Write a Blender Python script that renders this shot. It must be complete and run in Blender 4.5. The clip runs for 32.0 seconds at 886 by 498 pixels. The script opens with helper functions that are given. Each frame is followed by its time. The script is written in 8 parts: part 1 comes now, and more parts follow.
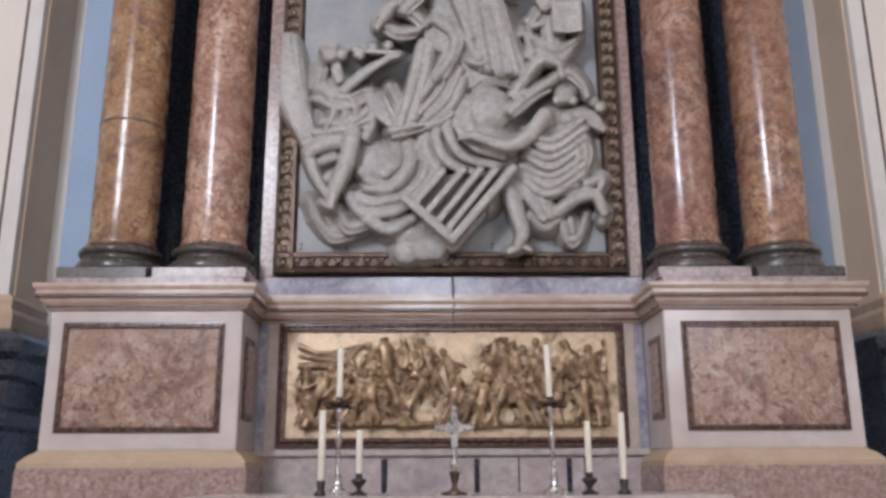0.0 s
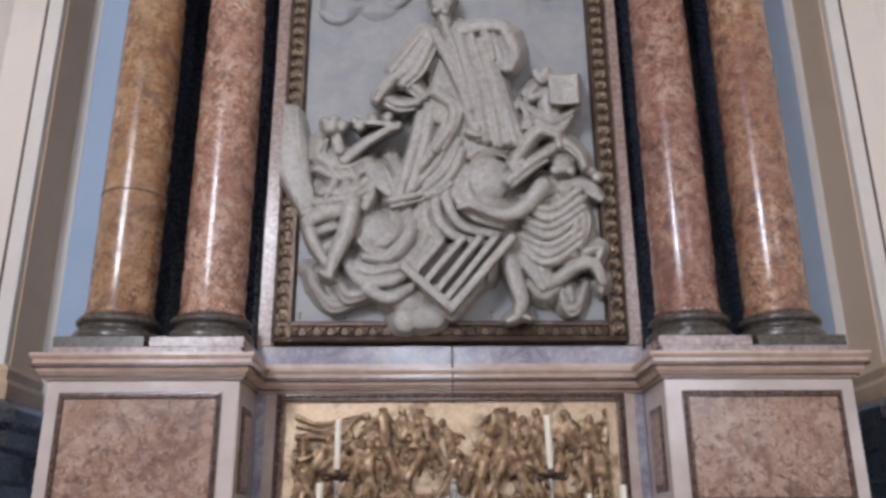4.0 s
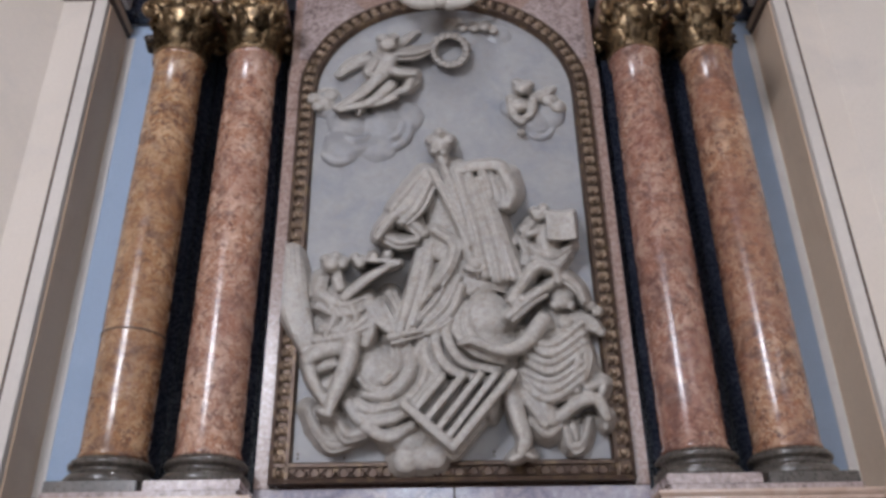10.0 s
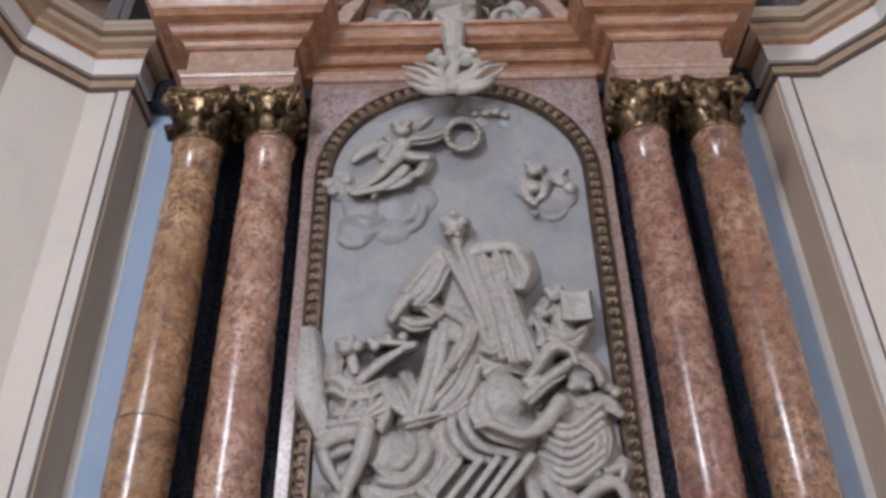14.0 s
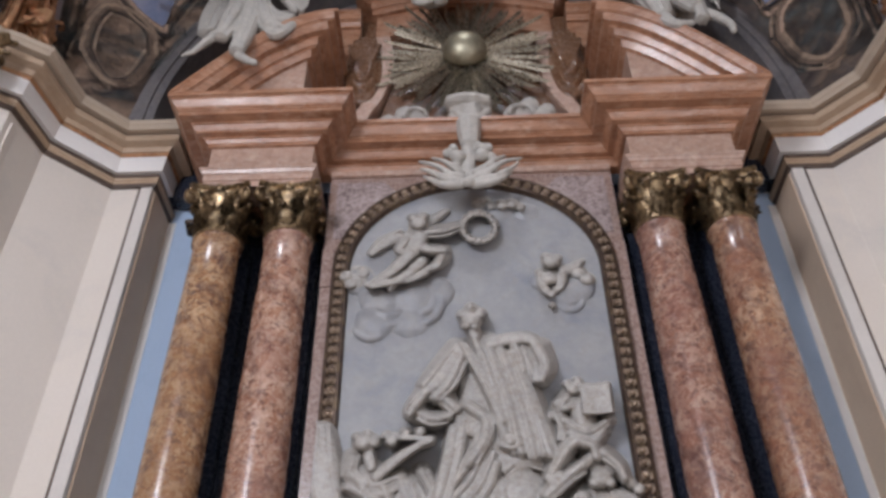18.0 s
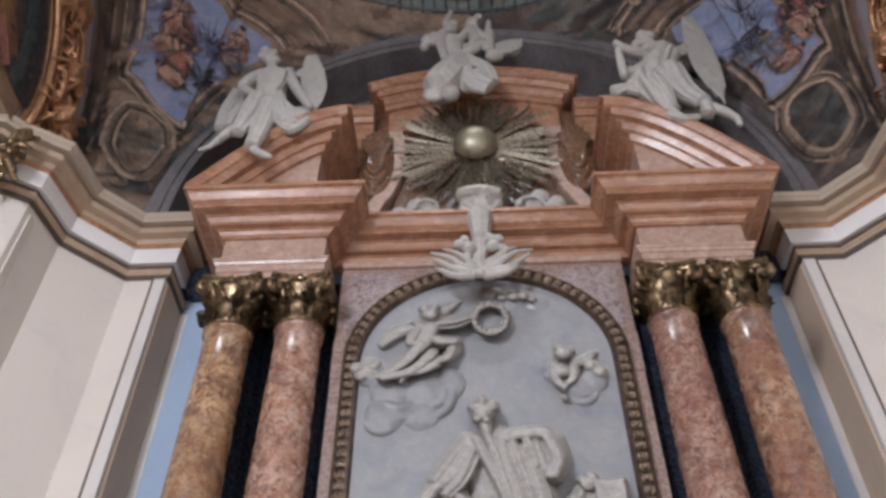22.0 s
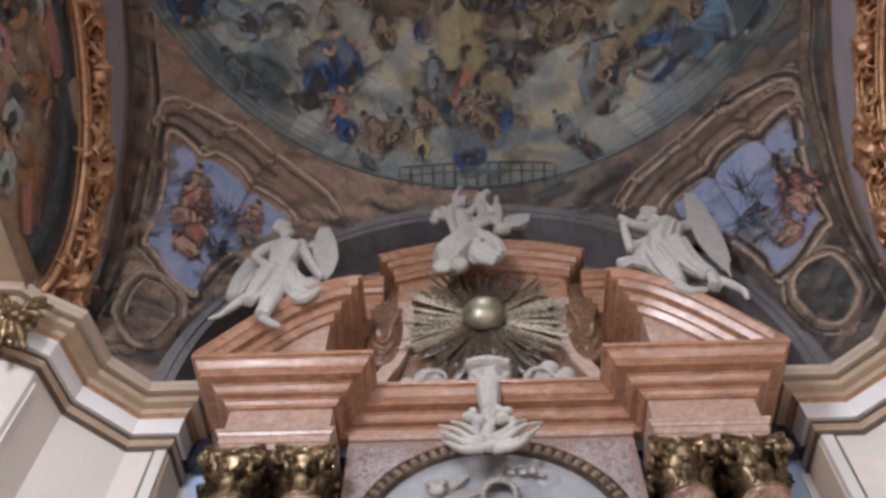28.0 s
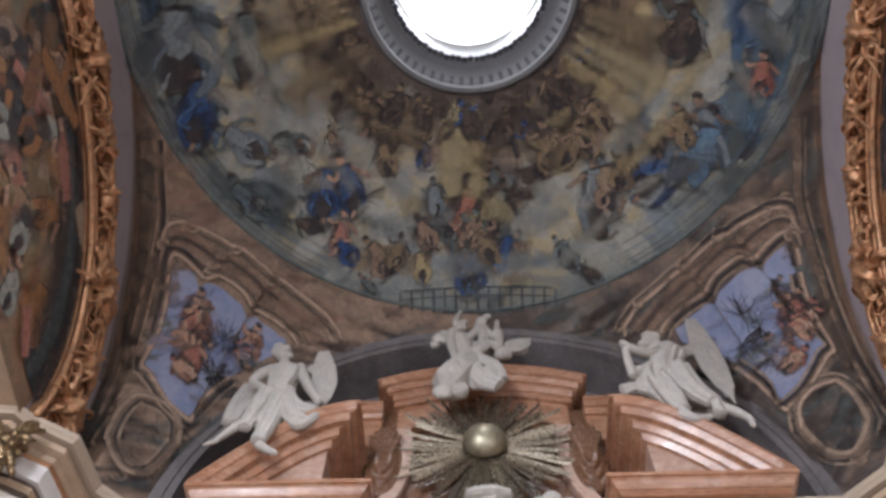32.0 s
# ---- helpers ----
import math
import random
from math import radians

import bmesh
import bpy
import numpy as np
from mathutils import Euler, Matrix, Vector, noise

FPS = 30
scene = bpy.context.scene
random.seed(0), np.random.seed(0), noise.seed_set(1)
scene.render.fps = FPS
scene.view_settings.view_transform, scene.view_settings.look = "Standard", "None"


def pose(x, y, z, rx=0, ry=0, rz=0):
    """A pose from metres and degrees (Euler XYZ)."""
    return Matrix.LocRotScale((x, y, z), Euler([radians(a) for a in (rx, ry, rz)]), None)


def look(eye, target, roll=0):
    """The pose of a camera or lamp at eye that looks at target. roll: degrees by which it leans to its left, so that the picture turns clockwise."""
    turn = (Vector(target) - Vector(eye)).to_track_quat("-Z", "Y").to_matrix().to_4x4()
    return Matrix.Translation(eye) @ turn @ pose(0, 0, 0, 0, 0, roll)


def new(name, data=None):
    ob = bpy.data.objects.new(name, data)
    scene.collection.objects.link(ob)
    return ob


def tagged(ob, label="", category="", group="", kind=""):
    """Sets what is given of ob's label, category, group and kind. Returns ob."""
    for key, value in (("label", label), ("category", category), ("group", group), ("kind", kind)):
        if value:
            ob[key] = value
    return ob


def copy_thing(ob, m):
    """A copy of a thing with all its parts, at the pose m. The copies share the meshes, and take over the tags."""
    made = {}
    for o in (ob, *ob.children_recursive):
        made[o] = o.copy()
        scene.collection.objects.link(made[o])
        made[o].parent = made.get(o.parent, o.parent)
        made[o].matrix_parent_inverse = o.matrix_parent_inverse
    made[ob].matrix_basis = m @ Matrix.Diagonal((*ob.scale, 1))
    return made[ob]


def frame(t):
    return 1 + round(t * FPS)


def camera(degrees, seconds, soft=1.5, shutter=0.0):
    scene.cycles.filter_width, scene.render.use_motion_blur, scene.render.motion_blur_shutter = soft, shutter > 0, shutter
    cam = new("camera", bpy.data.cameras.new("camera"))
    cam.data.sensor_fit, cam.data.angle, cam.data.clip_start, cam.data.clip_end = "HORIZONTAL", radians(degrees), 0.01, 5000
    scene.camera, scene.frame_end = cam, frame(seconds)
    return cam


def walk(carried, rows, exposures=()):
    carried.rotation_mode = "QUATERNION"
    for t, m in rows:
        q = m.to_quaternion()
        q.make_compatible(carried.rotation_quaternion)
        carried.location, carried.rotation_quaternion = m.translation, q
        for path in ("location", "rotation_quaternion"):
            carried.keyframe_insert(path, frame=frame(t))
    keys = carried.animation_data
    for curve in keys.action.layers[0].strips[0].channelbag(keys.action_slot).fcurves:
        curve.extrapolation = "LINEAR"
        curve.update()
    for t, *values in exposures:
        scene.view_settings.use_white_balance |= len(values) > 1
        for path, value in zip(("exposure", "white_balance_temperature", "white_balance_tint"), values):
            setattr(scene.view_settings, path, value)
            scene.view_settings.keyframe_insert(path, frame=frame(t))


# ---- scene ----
# The camera stands still on its stand and tilts up: seconds, and the turn about x, y and z.
cam = camera(54.96, 32.0, soft=3.2)
EYE = (-0.155, 0.0, 1.6)
TURNS = [
    (0.0, 104.52, 0.27, -0.69),
    (0.5, 105.28, 0.27, -0.77),
    (1.0, 105.86, 0.28, -0.78),
    (1.5, 106.43, 0.26, -0.78),
    (2.0, 107.02, 0.33, -0.75),
    (2.5, 107.60, 0.32, -0.75),
    (3.0, 108.12, 0.34, -0.75),
    (3.5, 108.64, 0.32, -0.75),
    (5.5, 110.59, 0.43, -0.66),
    (6.0, 111.09, 0.43, -0.60),
    (6.5, 111.71, 0.49, -0.52),
    (7.0, 112.71, 0.55, -0.42),
    (7.5, 113.77, 0.68, -0.31),
    (8.0, 114.64, 0.77, -0.27),
    (8.5, 115.80, 0.82, -0.30),
    (9.0, 116.73, 0.84, -0.42),
    (9.5, 117.52, 0.86, -0.49),
    (10.0, 118.27, 0.90, -0.49),
    (10.5, 119.08, 0.91, -0.46),
    (11.0, 119.93, 0.98, -0.41),
    (11.5, 120.70, 1.04, -0.34),
    (12.0, 121.38, 1.08, -0.20),
    (12.5, 121.88, 1.07, -0.07),
    (13.0, 122.34, 1.07, 0.12),
    (13.5, 122.96, 1.06, 0.41),
    (14.0, 123.77, 0.99, 0.72),
    (14.5, 124.62, 0.91, 0.95),
    (16.5, 127.88, 0.66, 1.55),
    (17.0, 128.56, 0.61, 1.65),
    (17.5, 129.24, 0.60, 1.76),
    (18.0, 129.99, 0.60, 1.85),
    (18.5, 130.80, 0.60, 1.90),
    (19.0, 131.50, 0.59, 1.95),
    (19.5, 132.11, 0.59, 1.98),
    (20.0, 132.75, 0.58, 2.04),
    (20.5, 133.48, 0.49, 2.14),
    (21.0, 134.31, 0.35, 2.27),
    (21.5, 135.20, 0.21, 2.40),
    (22.0, 136.11, 0.11, 2.42),
    (22.5, 137.08, 0.11, 2.44),
    (23.0, 138.18, 0.05, 2.46),
    (23.5, 139.30, -0.07, 2.57),
    (24.0, 140.36, -0.20, 2.68),
    (24.5, 141.33, -0.33, 2.76),
    (25.0, 142.34, -0.45, 2.75),
    (25.5, 143.30, -0.55, 2.72),
    (27.5, 146.78, -0.58, 2.56),
    (28.0, 147.54, -0.60, 2.45),
    (28.5, 148.46, -0.63, 2.38),
    (29.0, 149.32, -0.66, 2.34),
    (29.5, 150.44, -0.71, 2.25),
    (30.0, 151.66, -0.72, 2.20),
    (30.5, 152.62, -0.75, 2.13),
    (31.0, 153.74, -0.74, 2.14),
    (31.5, 154.89, -0.78, 2.11),
    (32.0, 155.88, -0.77, 2.22),
]
walk(cam, [(t, pose(*EYE, rx, ry, rz)) for t, rx, ry, rz in TURNS],
     exposures=[(0.0, -0.3), (5.0, -0.35), (10.0, -0.4), (14.5, -0.4), (18.0, -0.36), (21.0, -0.28), (24.0, -0.18), (27.5, -0.02), (29.0, 0.08), (30.5, 0.1), (32.0, 0.05)])

# ---- light ----
world = bpy.data.worlds.new("world")
scene.world = world
world.use_nodes = True
wn, wl = world.node_tree.nodes, world.node_tree.links
sky = wn.new("ShaderNodeTexSky")
sky.sky_type, sky.sun_disc = "NISHITA", False
sky.sun_elevation, sky.sun_rotation = radians(50), radians(200)
wl.new(sky.outputs[0], wn["Background"].inputs[0])
wn["Background"].inputs[1].default_value = 0.12


def area_lamp(name, eye, target, size_x, size_y, watts, colour, spread=180):
    data = bpy.data.lights.new(name, "AREA")
    data.shape, data.size, data.size_y, data.energy, data.color = "RECTANGLE", size_x, size_y, watts, colour
    data.spread = radians(spread)
    ob = new(name, data)
    ob.matrix_world = look(eye, target)
    return ob


# daylight through the windows of the rear wall and the lantern of the dome
area_lamp("window_light", (-4.9, -5.85, 7.6), (2.6, 6.5, 4.2), 2.4, 3.8, 1520, (0.85, 0.88, 1.0), 150)
area_lamp("window_light", (-0.3, -5.85, 5.7), (0.6, 6.5, 2.6), 1.5, 2.2, 110, (0.74, 0.85, 1.0), 130)
area_lamp("window_light", (4.8, -5.85, 6.0), (1.4, 6.5, 4.5), 2.2, 5.0, 260, (0.85, 0.88, 1.0))
area_lamp("lantern_light", (0.0, 1.65, 17.2), (0.0, 1.65, 0.0), 2.0, 2.0, 300, (0.87, 0.895, 1.0), 105)
scene.view_settings.exposure = 0.0

# ---- materials ----


class Nodes:
    """A short hand for building one node material."""

    def __init__(self, name):
        self.m = bpy.data.materials.new(name)
        self.m.use_nodes = True
        self.n, self.l = self.m.node_tree.nodes, self.m.node_tree.links
        self.b = self.n["Principled BSDF"]
        self.pos = self.n.new("ShaderNodeNewGeometry").outputs["Position"]

    def mapped(self, stretch):
        mp = self.n.new("ShaderNodeMapping")
        mp.inputs["Scale"].default_value = stretch
        self.l.new(self.pos, mp.inputs[0])
        return mp.outputs[0]

    def noise(self, vec, scale, detail=5, rough=0.6, distort=0.0):
        t = self.n.new("ShaderNodeTexNoise")
        t.inputs["Scale"].default_value, t.inputs["Detail"].default_value = scale, detail
        t.inputs["Roughness"].default_value, t.inputs["Distortion"].default_value = rough, distort
        self.l.new(vec, t.inputs["Vector"])
        return t.outputs[0]

    def cells(self, vec, scale):
        t = self.n.new("ShaderNodeTexVoronoi")
        t.inputs["Scale"].default_value = scale
        self.l.new(vec, t.inputs["Vector"])
        return t.outputs["Color"]

    def ramp(self, fac, a, b, lo=0.0, hi=1.0):
        r = self.n.new("ShaderNodeMapRange")
        r.inputs[1].default_value, r.inputs[2].default_value = a, b
        r.inputs[3].default_value, r.inputs[4].default_value = lo, hi
        self.l.new(fac, r.inputs[0])
        return r.outputs[0]

    def mix(self, fac, a, b):
        x = self.n.new("ShaderNodeMix")
        x.data_type = "RGBA"
        for k, v in ((0, fac), (6, a), (7, b)):
            if isinstance(v, tuple):
                x.inputs[k].default_value = (*v, 1)
            elif isinstance(v, float):
                x.inputs[k].default_value = v
            else:
                self.l.new(v, x.inputs[k])
        return x.outputs[2]

    def value(self, col, fac):
        h = self.n.new("ShaderNodeHueSaturation")
        self.l.new(fac, h.inputs["Value"])
        if isinstance(col, tuple):
            h.inputs["Color"].default_value = (*col, 1)
        else:
            self.l.new(col, h.inputs["Color"])
        return h.outputs[0]

    def finish(self, col, rough_fac, rough, metal=0.0, coat=0.0, height=None, bump=0.1, depth=0.01):
        self.l.new(col, self.b.inputs["Base Color"])
        self.b.inputs["Metallic"].default_value = metal
        self.b.inputs["Coat Weight"].default_value = coat
        self.b.inputs["Coat Roughness"].default_value = 0.18
        self.l.new(self.ramp(rough_fac, 0.3, 0.7, max(rough - 0.07, 0.03), min(rough + 0.12, 1)), self.b.inputs["Roughness"])
        if height is not None and bump:
            bp = self.n.new("ShaderNodeBump")
            bp.inputs["Strength"].default_value, bp.inputs["Distance"].default_value = bump, depth
            self.l.new(height, bp.inputs["Height"])
            self.l.new(bp.outputs[0], self.b.inputs["Normal"])
        return self.m


def mat(name, base, rough=0.5, metal=0.0, spots=(), bump=0.1, bump_scale=30.0, grain=0.15, stretch=(1, 1, 1), coat=0.0, depth=0.01, folds=0.0):
    """A surface: base colour, cloudy second colours [(colour, amount, scale)], fine grain and relief, in metres."""
    k = Nodes(name)
    vec = k.mapped(stretch)
    col = base
    for i, (c, amount, sc) in enumerate(spots):
        col = k.mix(k.ramp(k.noise(vec, sc, 6, 0.62, 0.6), 0.5 - 0.1 * (i % 2), 0.66, 0.0, amount), col, c)
    g = k.noise(vec, bump_scale, 5)
    col = k.value(col, k.ramp(g, 0.3, 0.7, 1 - grain, 1 + grain))
    if folds:
        # chisel work: soft wandering ridges some centimetres apart
        w = k.n.new("ShaderNodeTexWave")
        w.wave_type, w.bands_direction = "BANDS", "DIAGONAL"
        w.inputs["Scale"].default_value, w.inputs["Distortion"].default_value = 2.6, 9.0
        w.inputs["Detail"].default_value, w.inputs["Detail Scale"].default_value = 2.0, 0.9
        k.l.new(k.mapped((1.0, 0.35, 0.6)), w.inputs["Vector"])
        mx = k.n.new("ShaderNodeMath")
        mx.operation = "MULTIPLY_ADD"
        k.l.new(g, mx.inputs[0])
        mx.inputs[1].default_value = 0.15
        k.l.new(w.outputs["Fac"], mx.inputs[2])
        return k.finish(col, g, rough, metal, coat, mx.outputs[0], folds, 0.03)
    return k.finish(col, g, rough, metal, coat, g, bump, depth)


def breccia(name, base, light, dark, clast, veins, rough=0.24, coat=0.25):
    """Broken marble: stones of several sizes in a red ground, with pale veins."""
    k = Nodes(name)
    warp = k.n.new("ShaderNodeVectorMath")
    warp.operation = "MULTIPLY_ADD"
    nz = k.n.new("ShaderNodeTexNoise")
    nz.inputs["Scale"].default_value = 9
    k.l.new(k.pos, nz.inputs["Vector"])
    k.l.new(nz.outputs[1], warp.inputs[0])
    warp.inputs[1].default_value = (0.14, 0.14, 0.14)
    k.l.new(k.pos, warp.inputs[2])
    vec = warp.outputs[0]
    c1, c2 = k.cells(vec, 13), k.cells(vec, 34)
    col = k.mix(k.ramp(c1, 0.45, 0.8, 0.0, 0.75), base, light)
    col = k.mix(k.ramp(c2, 0.5, 0.75, 0.0, 0.6), col, clast)
    col = k.mix(k.ramp(k.noise(vec, 15, 7, 0.68), 0.5, 0.6, 0.0, 0.85), col, dark)
    col = k.mix(k.ramp(k.noise(vec, 40, 5, 0.72), 0.53, 0.6, 0.0, 0.85), col, light)
    col = k.mix(k.ramp(k.noise(k.pos, 1.3, 3), 0.42, 0.62, 0.0, 0.55), col, veins)
    col = k.mix(k.ramp(k.noise(vec, 5, 7, 0.7, 1.2), 0.58, 0.63, 0.0, 0.4), col, light)
    col = k.mix(k.ramp(k.noise(k.pos, 3.2, 5, 0.65, 1.0), 0.5, 0.62, 0.0, 0.55), col, dark)
    g = k.noise(k.pos, 60, 4)
    return k.finish(col, k.noise(k.pos, 7, 4), rough, 0.0, coat, g, 0.02)


BRECCIA = breccia("ochre_breccia_marble", (0.30, 0.148, 0.072), (0.56, 0.385, 0.235), (0.085, 0.042, 0.038), (0.37, 0.2, 0.1), (0.26, 0.135, 0.068))
BRECCIA_R = breccia("rose_breccia_marble", (0.33, 0.16, 0.10), (0.62, 0.44, 0.34), (0.12, 0.055, 0.045), (0.40, 0.215, 0.14), (0.29, 0.14, 0.105))
BRECCIA_P = breccia("purple_breccia_marble", (0.275, 0.13, 0.085), (0.55, 0.38, 0.295), (0.09, 0.042, 0.038), (0.34, 0.18, 0.125), (0.23, 0.1, 0.075))
BRECCIA_D = breccia("brown_breccia_marble", (0.285, 0.135, 0.075), (0.55, 0.37, 0.25), (0.08, 0.038, 0.035), (0.35, 0.185, 0.105), (0.23, 0.1, 0.07))
PANELM = breccia("rose_panel_marble", (0.32, 0.19, 0.135), (0.5, 0.37, 0.3), (0.13, 0.065, 0.052), (0.38, 0.24, 0.175), (0.32, 0.185, 0.125), 0.2, 0.45)
ROSSO = mat("rose_marble", (0.34, 0.22, 0.18), 0.28, spots=[((0.46, 0.34, 0.3), 0.9, 14), ((0.2, 0.12, 0.11), 0.8, 22), ((0.5, 0.4, 0.36), 0.7, 40)], bump=0.03, coat=0.25)
MOULD = mat("brown_marble", (0.40, 0.195, 0.11), 0.3, spots=[((0.50, 0.28, 0.175), 0.8, 2.2), ((0.24, 0.105, 0.055), 0.8, 5), ((0.58, 0.40, 0.30), 0.45, 11)], bump=0.02, bump_scale=16, grain=0.08, coat=0.2, stretch=(0.6, 1, 1.8))
FRIEZEM = mat("pink_frieze_marble", (0.48, 0.32, 0.245), 0.36, spots=[((0.57, 0.43, 0.36), 0.8, 5), ((0.32, 0.185, 0.135), 0.7, 11), ((0.55, 0.44, 0.38), 0.5, 25)], bump=0.02, bump_scale=14, grain=0.08, coat=0.1)
GREYM = mat("grey_marble", (0.5, 0.43, 0.39), 0.26, spots=[((0.53, 0.47, 0.44), 0.8, 3), ((0.30, 0.25, 0.24), 0.6, 8)], bump=0.02, bump_scale=16, grain=0.06, coat=0.3)
BLUEG = mat("veined_grey_marble", (0.4, 0.38, 0.44), 0.2, spots=[((0.55, 0.46, 0.44), 0.9, 3), ((0.17, 0.16, 0.23), 0.85, 5)], bump=0.03, coat=0.3)
CREAMM = mat("cream_marble", (0.52, 0.43, 0.375), 0.22, spots=[((0.58, 0.5, 0.445), 0.7, 1.6), ((0.45, 0.345, 0.285), 0.6, 3.5), ((0.38, 0.29, 0.24), 0.25, 9)], bump=0.02, bump_scale=12, grain=0.04, coat=0.35)
EDGEM = mat("dark_red_marble", (0.085, 0.045, 0.034), 0.25, spots=[((0.15, 0.08, 0.06), 0.7, 14)], bump=0.03, coat=0.3)
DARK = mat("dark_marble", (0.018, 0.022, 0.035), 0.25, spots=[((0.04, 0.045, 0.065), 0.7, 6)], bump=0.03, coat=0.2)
GREENM = mat("green_grey_marble", (0.075, 0.065, 0.055), 0.28, spots=[((0.14, 0.12, 0.1), 0.7, 10), ((0.035, 0.03, 0.027), 0.6, 18)], bump=0.03, coat=0.2)
WHITEM = mat("white_marble", (0.42, 0.395, 0.36), 0.55, spots=[((0.38, 0.355, 0.325), 0.8, 3), ((0.51, 0.47, 0.41), 0.6, 8), ((0.28, 0.255, 0.23), 0.4, 16)], bump=0.12, grain=0.06, folds=0.3)
RELIEFM = mat("aged_white_marble", (0.41, 0.39, 0.365), 0.42, spots=[((0.34, 0.325, 0.31), 0.7, 3), ((0.46, 0.42, 0.37), 0.6, 7), ((0.27, 0.225, 0.175), 0.5, 13), ((0.2, 0.17, 0.145), 0.4, 24)], bump=0.12, grain=0.08, folds=0.1)
SLABM = mat("pale_grey_marble", (0.275, 0.275, 0.285), 0.42, spots=[((0.21, 0.225, 0.26), 0.7, 1.8), ((0.325, 0.32, 0.315), 0.8, 3.5), ((0.26, 0.24, 0.22), 0.4, 9)], bump=0.12, bump_scale=9, grain=0.08, depth=0.02)
GILT = mat("gilt_bronze", (0.32, 0.22, 0.12), 0.3, 0.8, spots=[((0.07, 0.043, 0.024), 0.95, 7), ((0.05, 0.034, 0.02), 0.9, 18)], bump=0.3)
BEADM = mat("dark_gilt", (0.28, 0.205, 0.15), 0.35, 0.6, spots=[((0.08, 0.05, 0.032), 0.85, 9), ((0.38, 0.29, 0.2), 0.5, 16)], bump=0.2)
SCROLLM = mat("brown_scroll_marble", (0.17, 0.085, 0.045), 0.24, spots=[((0.27, 0.155, 0.1), 0.7, 6), ((0.1, 0.055, 0.035), 0.6, 12)], bump=0.03)
GILTW = mat("gilt_wood", (0.46, 0.21, 0.105), 0.4, 0.55, spots=[((0.14, 0.06, 0.035), 0.95, 8), ((0.62, 0.4, 0.22), 0.7, 12)], bump=0.3)
BRONZE = mat("bronze", (0.085, 0.056, 0.042), 0.38, 0.6, spots=[((0.2, 0.14, 0.08), 0.7, 12)], bump=0.2)
RAYM = mat("brass_rays", (0.36, 0.32, 0.25), 0.26, 0.85, spots=[((0.2, 0.175, 0.13), 0.7, 6)], bump=0.06)
GLOBEM = mat("dull_brass", (0.4, 0.36, 0.26), 0.42, 0.8, spots=[((0.26, 0.235, 0.165), 0.7, 6)], bump=0.05)
PREDM = mat("gilded_bronze_relief", (0.58, 0.42, 0.28), 0.4, 0.4, spots=[((0.16, 0.095, 0.05), 0.95, 5), ((0.7, 0.56, 0.38), 0.6, 11)], bump=0.25)
PREDF = mat("patinated_bronze", (0.2, 0.115, 0.07), 0.34, 0.35, spots=[((0.065, 0.038, 0.024), 0.9, 7), ((0.58, 0.42, 0.24), 0.7, 12)], bump=0.25, folds=0.4)
PLASTER = mat("cream_plaster", (0.71, 0.64, 0.57), 0.75, spots=[((0.62, 0.57, 0.525), 0.7, 1.2), ((0.7, 0.63, 0.55), 0.5, 3)], bump=0.15, grain=0.03)
WHITEP = mat("white_plaster", (0.81, 0.775, 0.745), 0.7, spots=[((0.74, 0.7, 0.67), 0.6, 2)], bump=0.1, grain=0.03)
TAN = mat("tan_plaster", (0.45, 0.32, 0.215), 0.55, spots=[((0.36, 0.24, 0.155), 0.7, 1.5), ((0.52, 0.40, 0.29), 0.5, 5)], bump=0.15, grain=0.05)
GREYP = mat("grey_tan_plaster", (0.47, 0.375, 0.285), 0.7, spots=[((0.4, 0.315, 0.24), 0.7, 1.5)], bump=0.15, grain=0.05)
BLUEW = mat("blue_plaster", (0.42, 0.53, 0.69), 0.8, spots=[((0.38, 0.49, 0.65), 0.7, 1.5)], bump=0.15, grain=0.04)
LAVENDER = mat("lavender_plaster", (0.36, 0.31, 0.33), 0.8, spots=[((0.3, 0.255, 0.275), 0.7, 2)], bump=0.1, grain=0.05)
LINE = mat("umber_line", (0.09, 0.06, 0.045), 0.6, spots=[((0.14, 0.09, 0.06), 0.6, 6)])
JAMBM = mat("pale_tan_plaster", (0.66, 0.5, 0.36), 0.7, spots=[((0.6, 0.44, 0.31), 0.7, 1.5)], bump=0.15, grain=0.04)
LANTM = mat("lantern_stone", (0.14, 0.14, 0.142), 0.8, spots=[((0.11, 0.11, 0.114), 0.7, 3)], bump=0.1, grain=0.06)
# darker copy of the lantern stone, with the slots' shade in its colour
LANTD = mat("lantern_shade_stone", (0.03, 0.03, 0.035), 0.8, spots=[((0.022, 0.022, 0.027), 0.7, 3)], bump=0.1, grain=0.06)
SURRM = mat("rose_surround_marble", (0.33, 0.23, 0.195), 0.25, spots=[((0.42, 0.31, 0.27), 0.8, 6), ((0.24, 0.145, 0.115), 0.7, 12), ((0.46, 0.37, 0.34), 0.5, 28)], bump=0.03, coat=0.25)
PEDCM = mat("rose_brown_marble", (0.5, 0.37, 0.3), 0.16, spots=[((0.56, 0.45, 0.38), 0.7, 3), ((0.4, 0.27, 0.2), 0.6, 7)], bump=0.02, bump_scale=14, grain=0.05, coat=0.6)
DIEM = mat("grey_white_marble", (0.57, 0.49, 0.45), 0.15, spots=[((0.62, 0.565, 0.55), 0.7, 1.8), ((0.48, 0.41, 0.38), 0.6, 4)], bump=0.02, bump_scale=12, grain=0.04, coat=0.55)
SLABG = mat("mauve_grey_marble", (0.5, 0.42, 0.41), 0.2, spots=[((0.58, 0.52, 0.52), 0.8, 4), ((0.36, 0.28, 0.27), 0.7, 9)], bump=0.02, bump_scale=14, grain=0.05, coat=0.4)
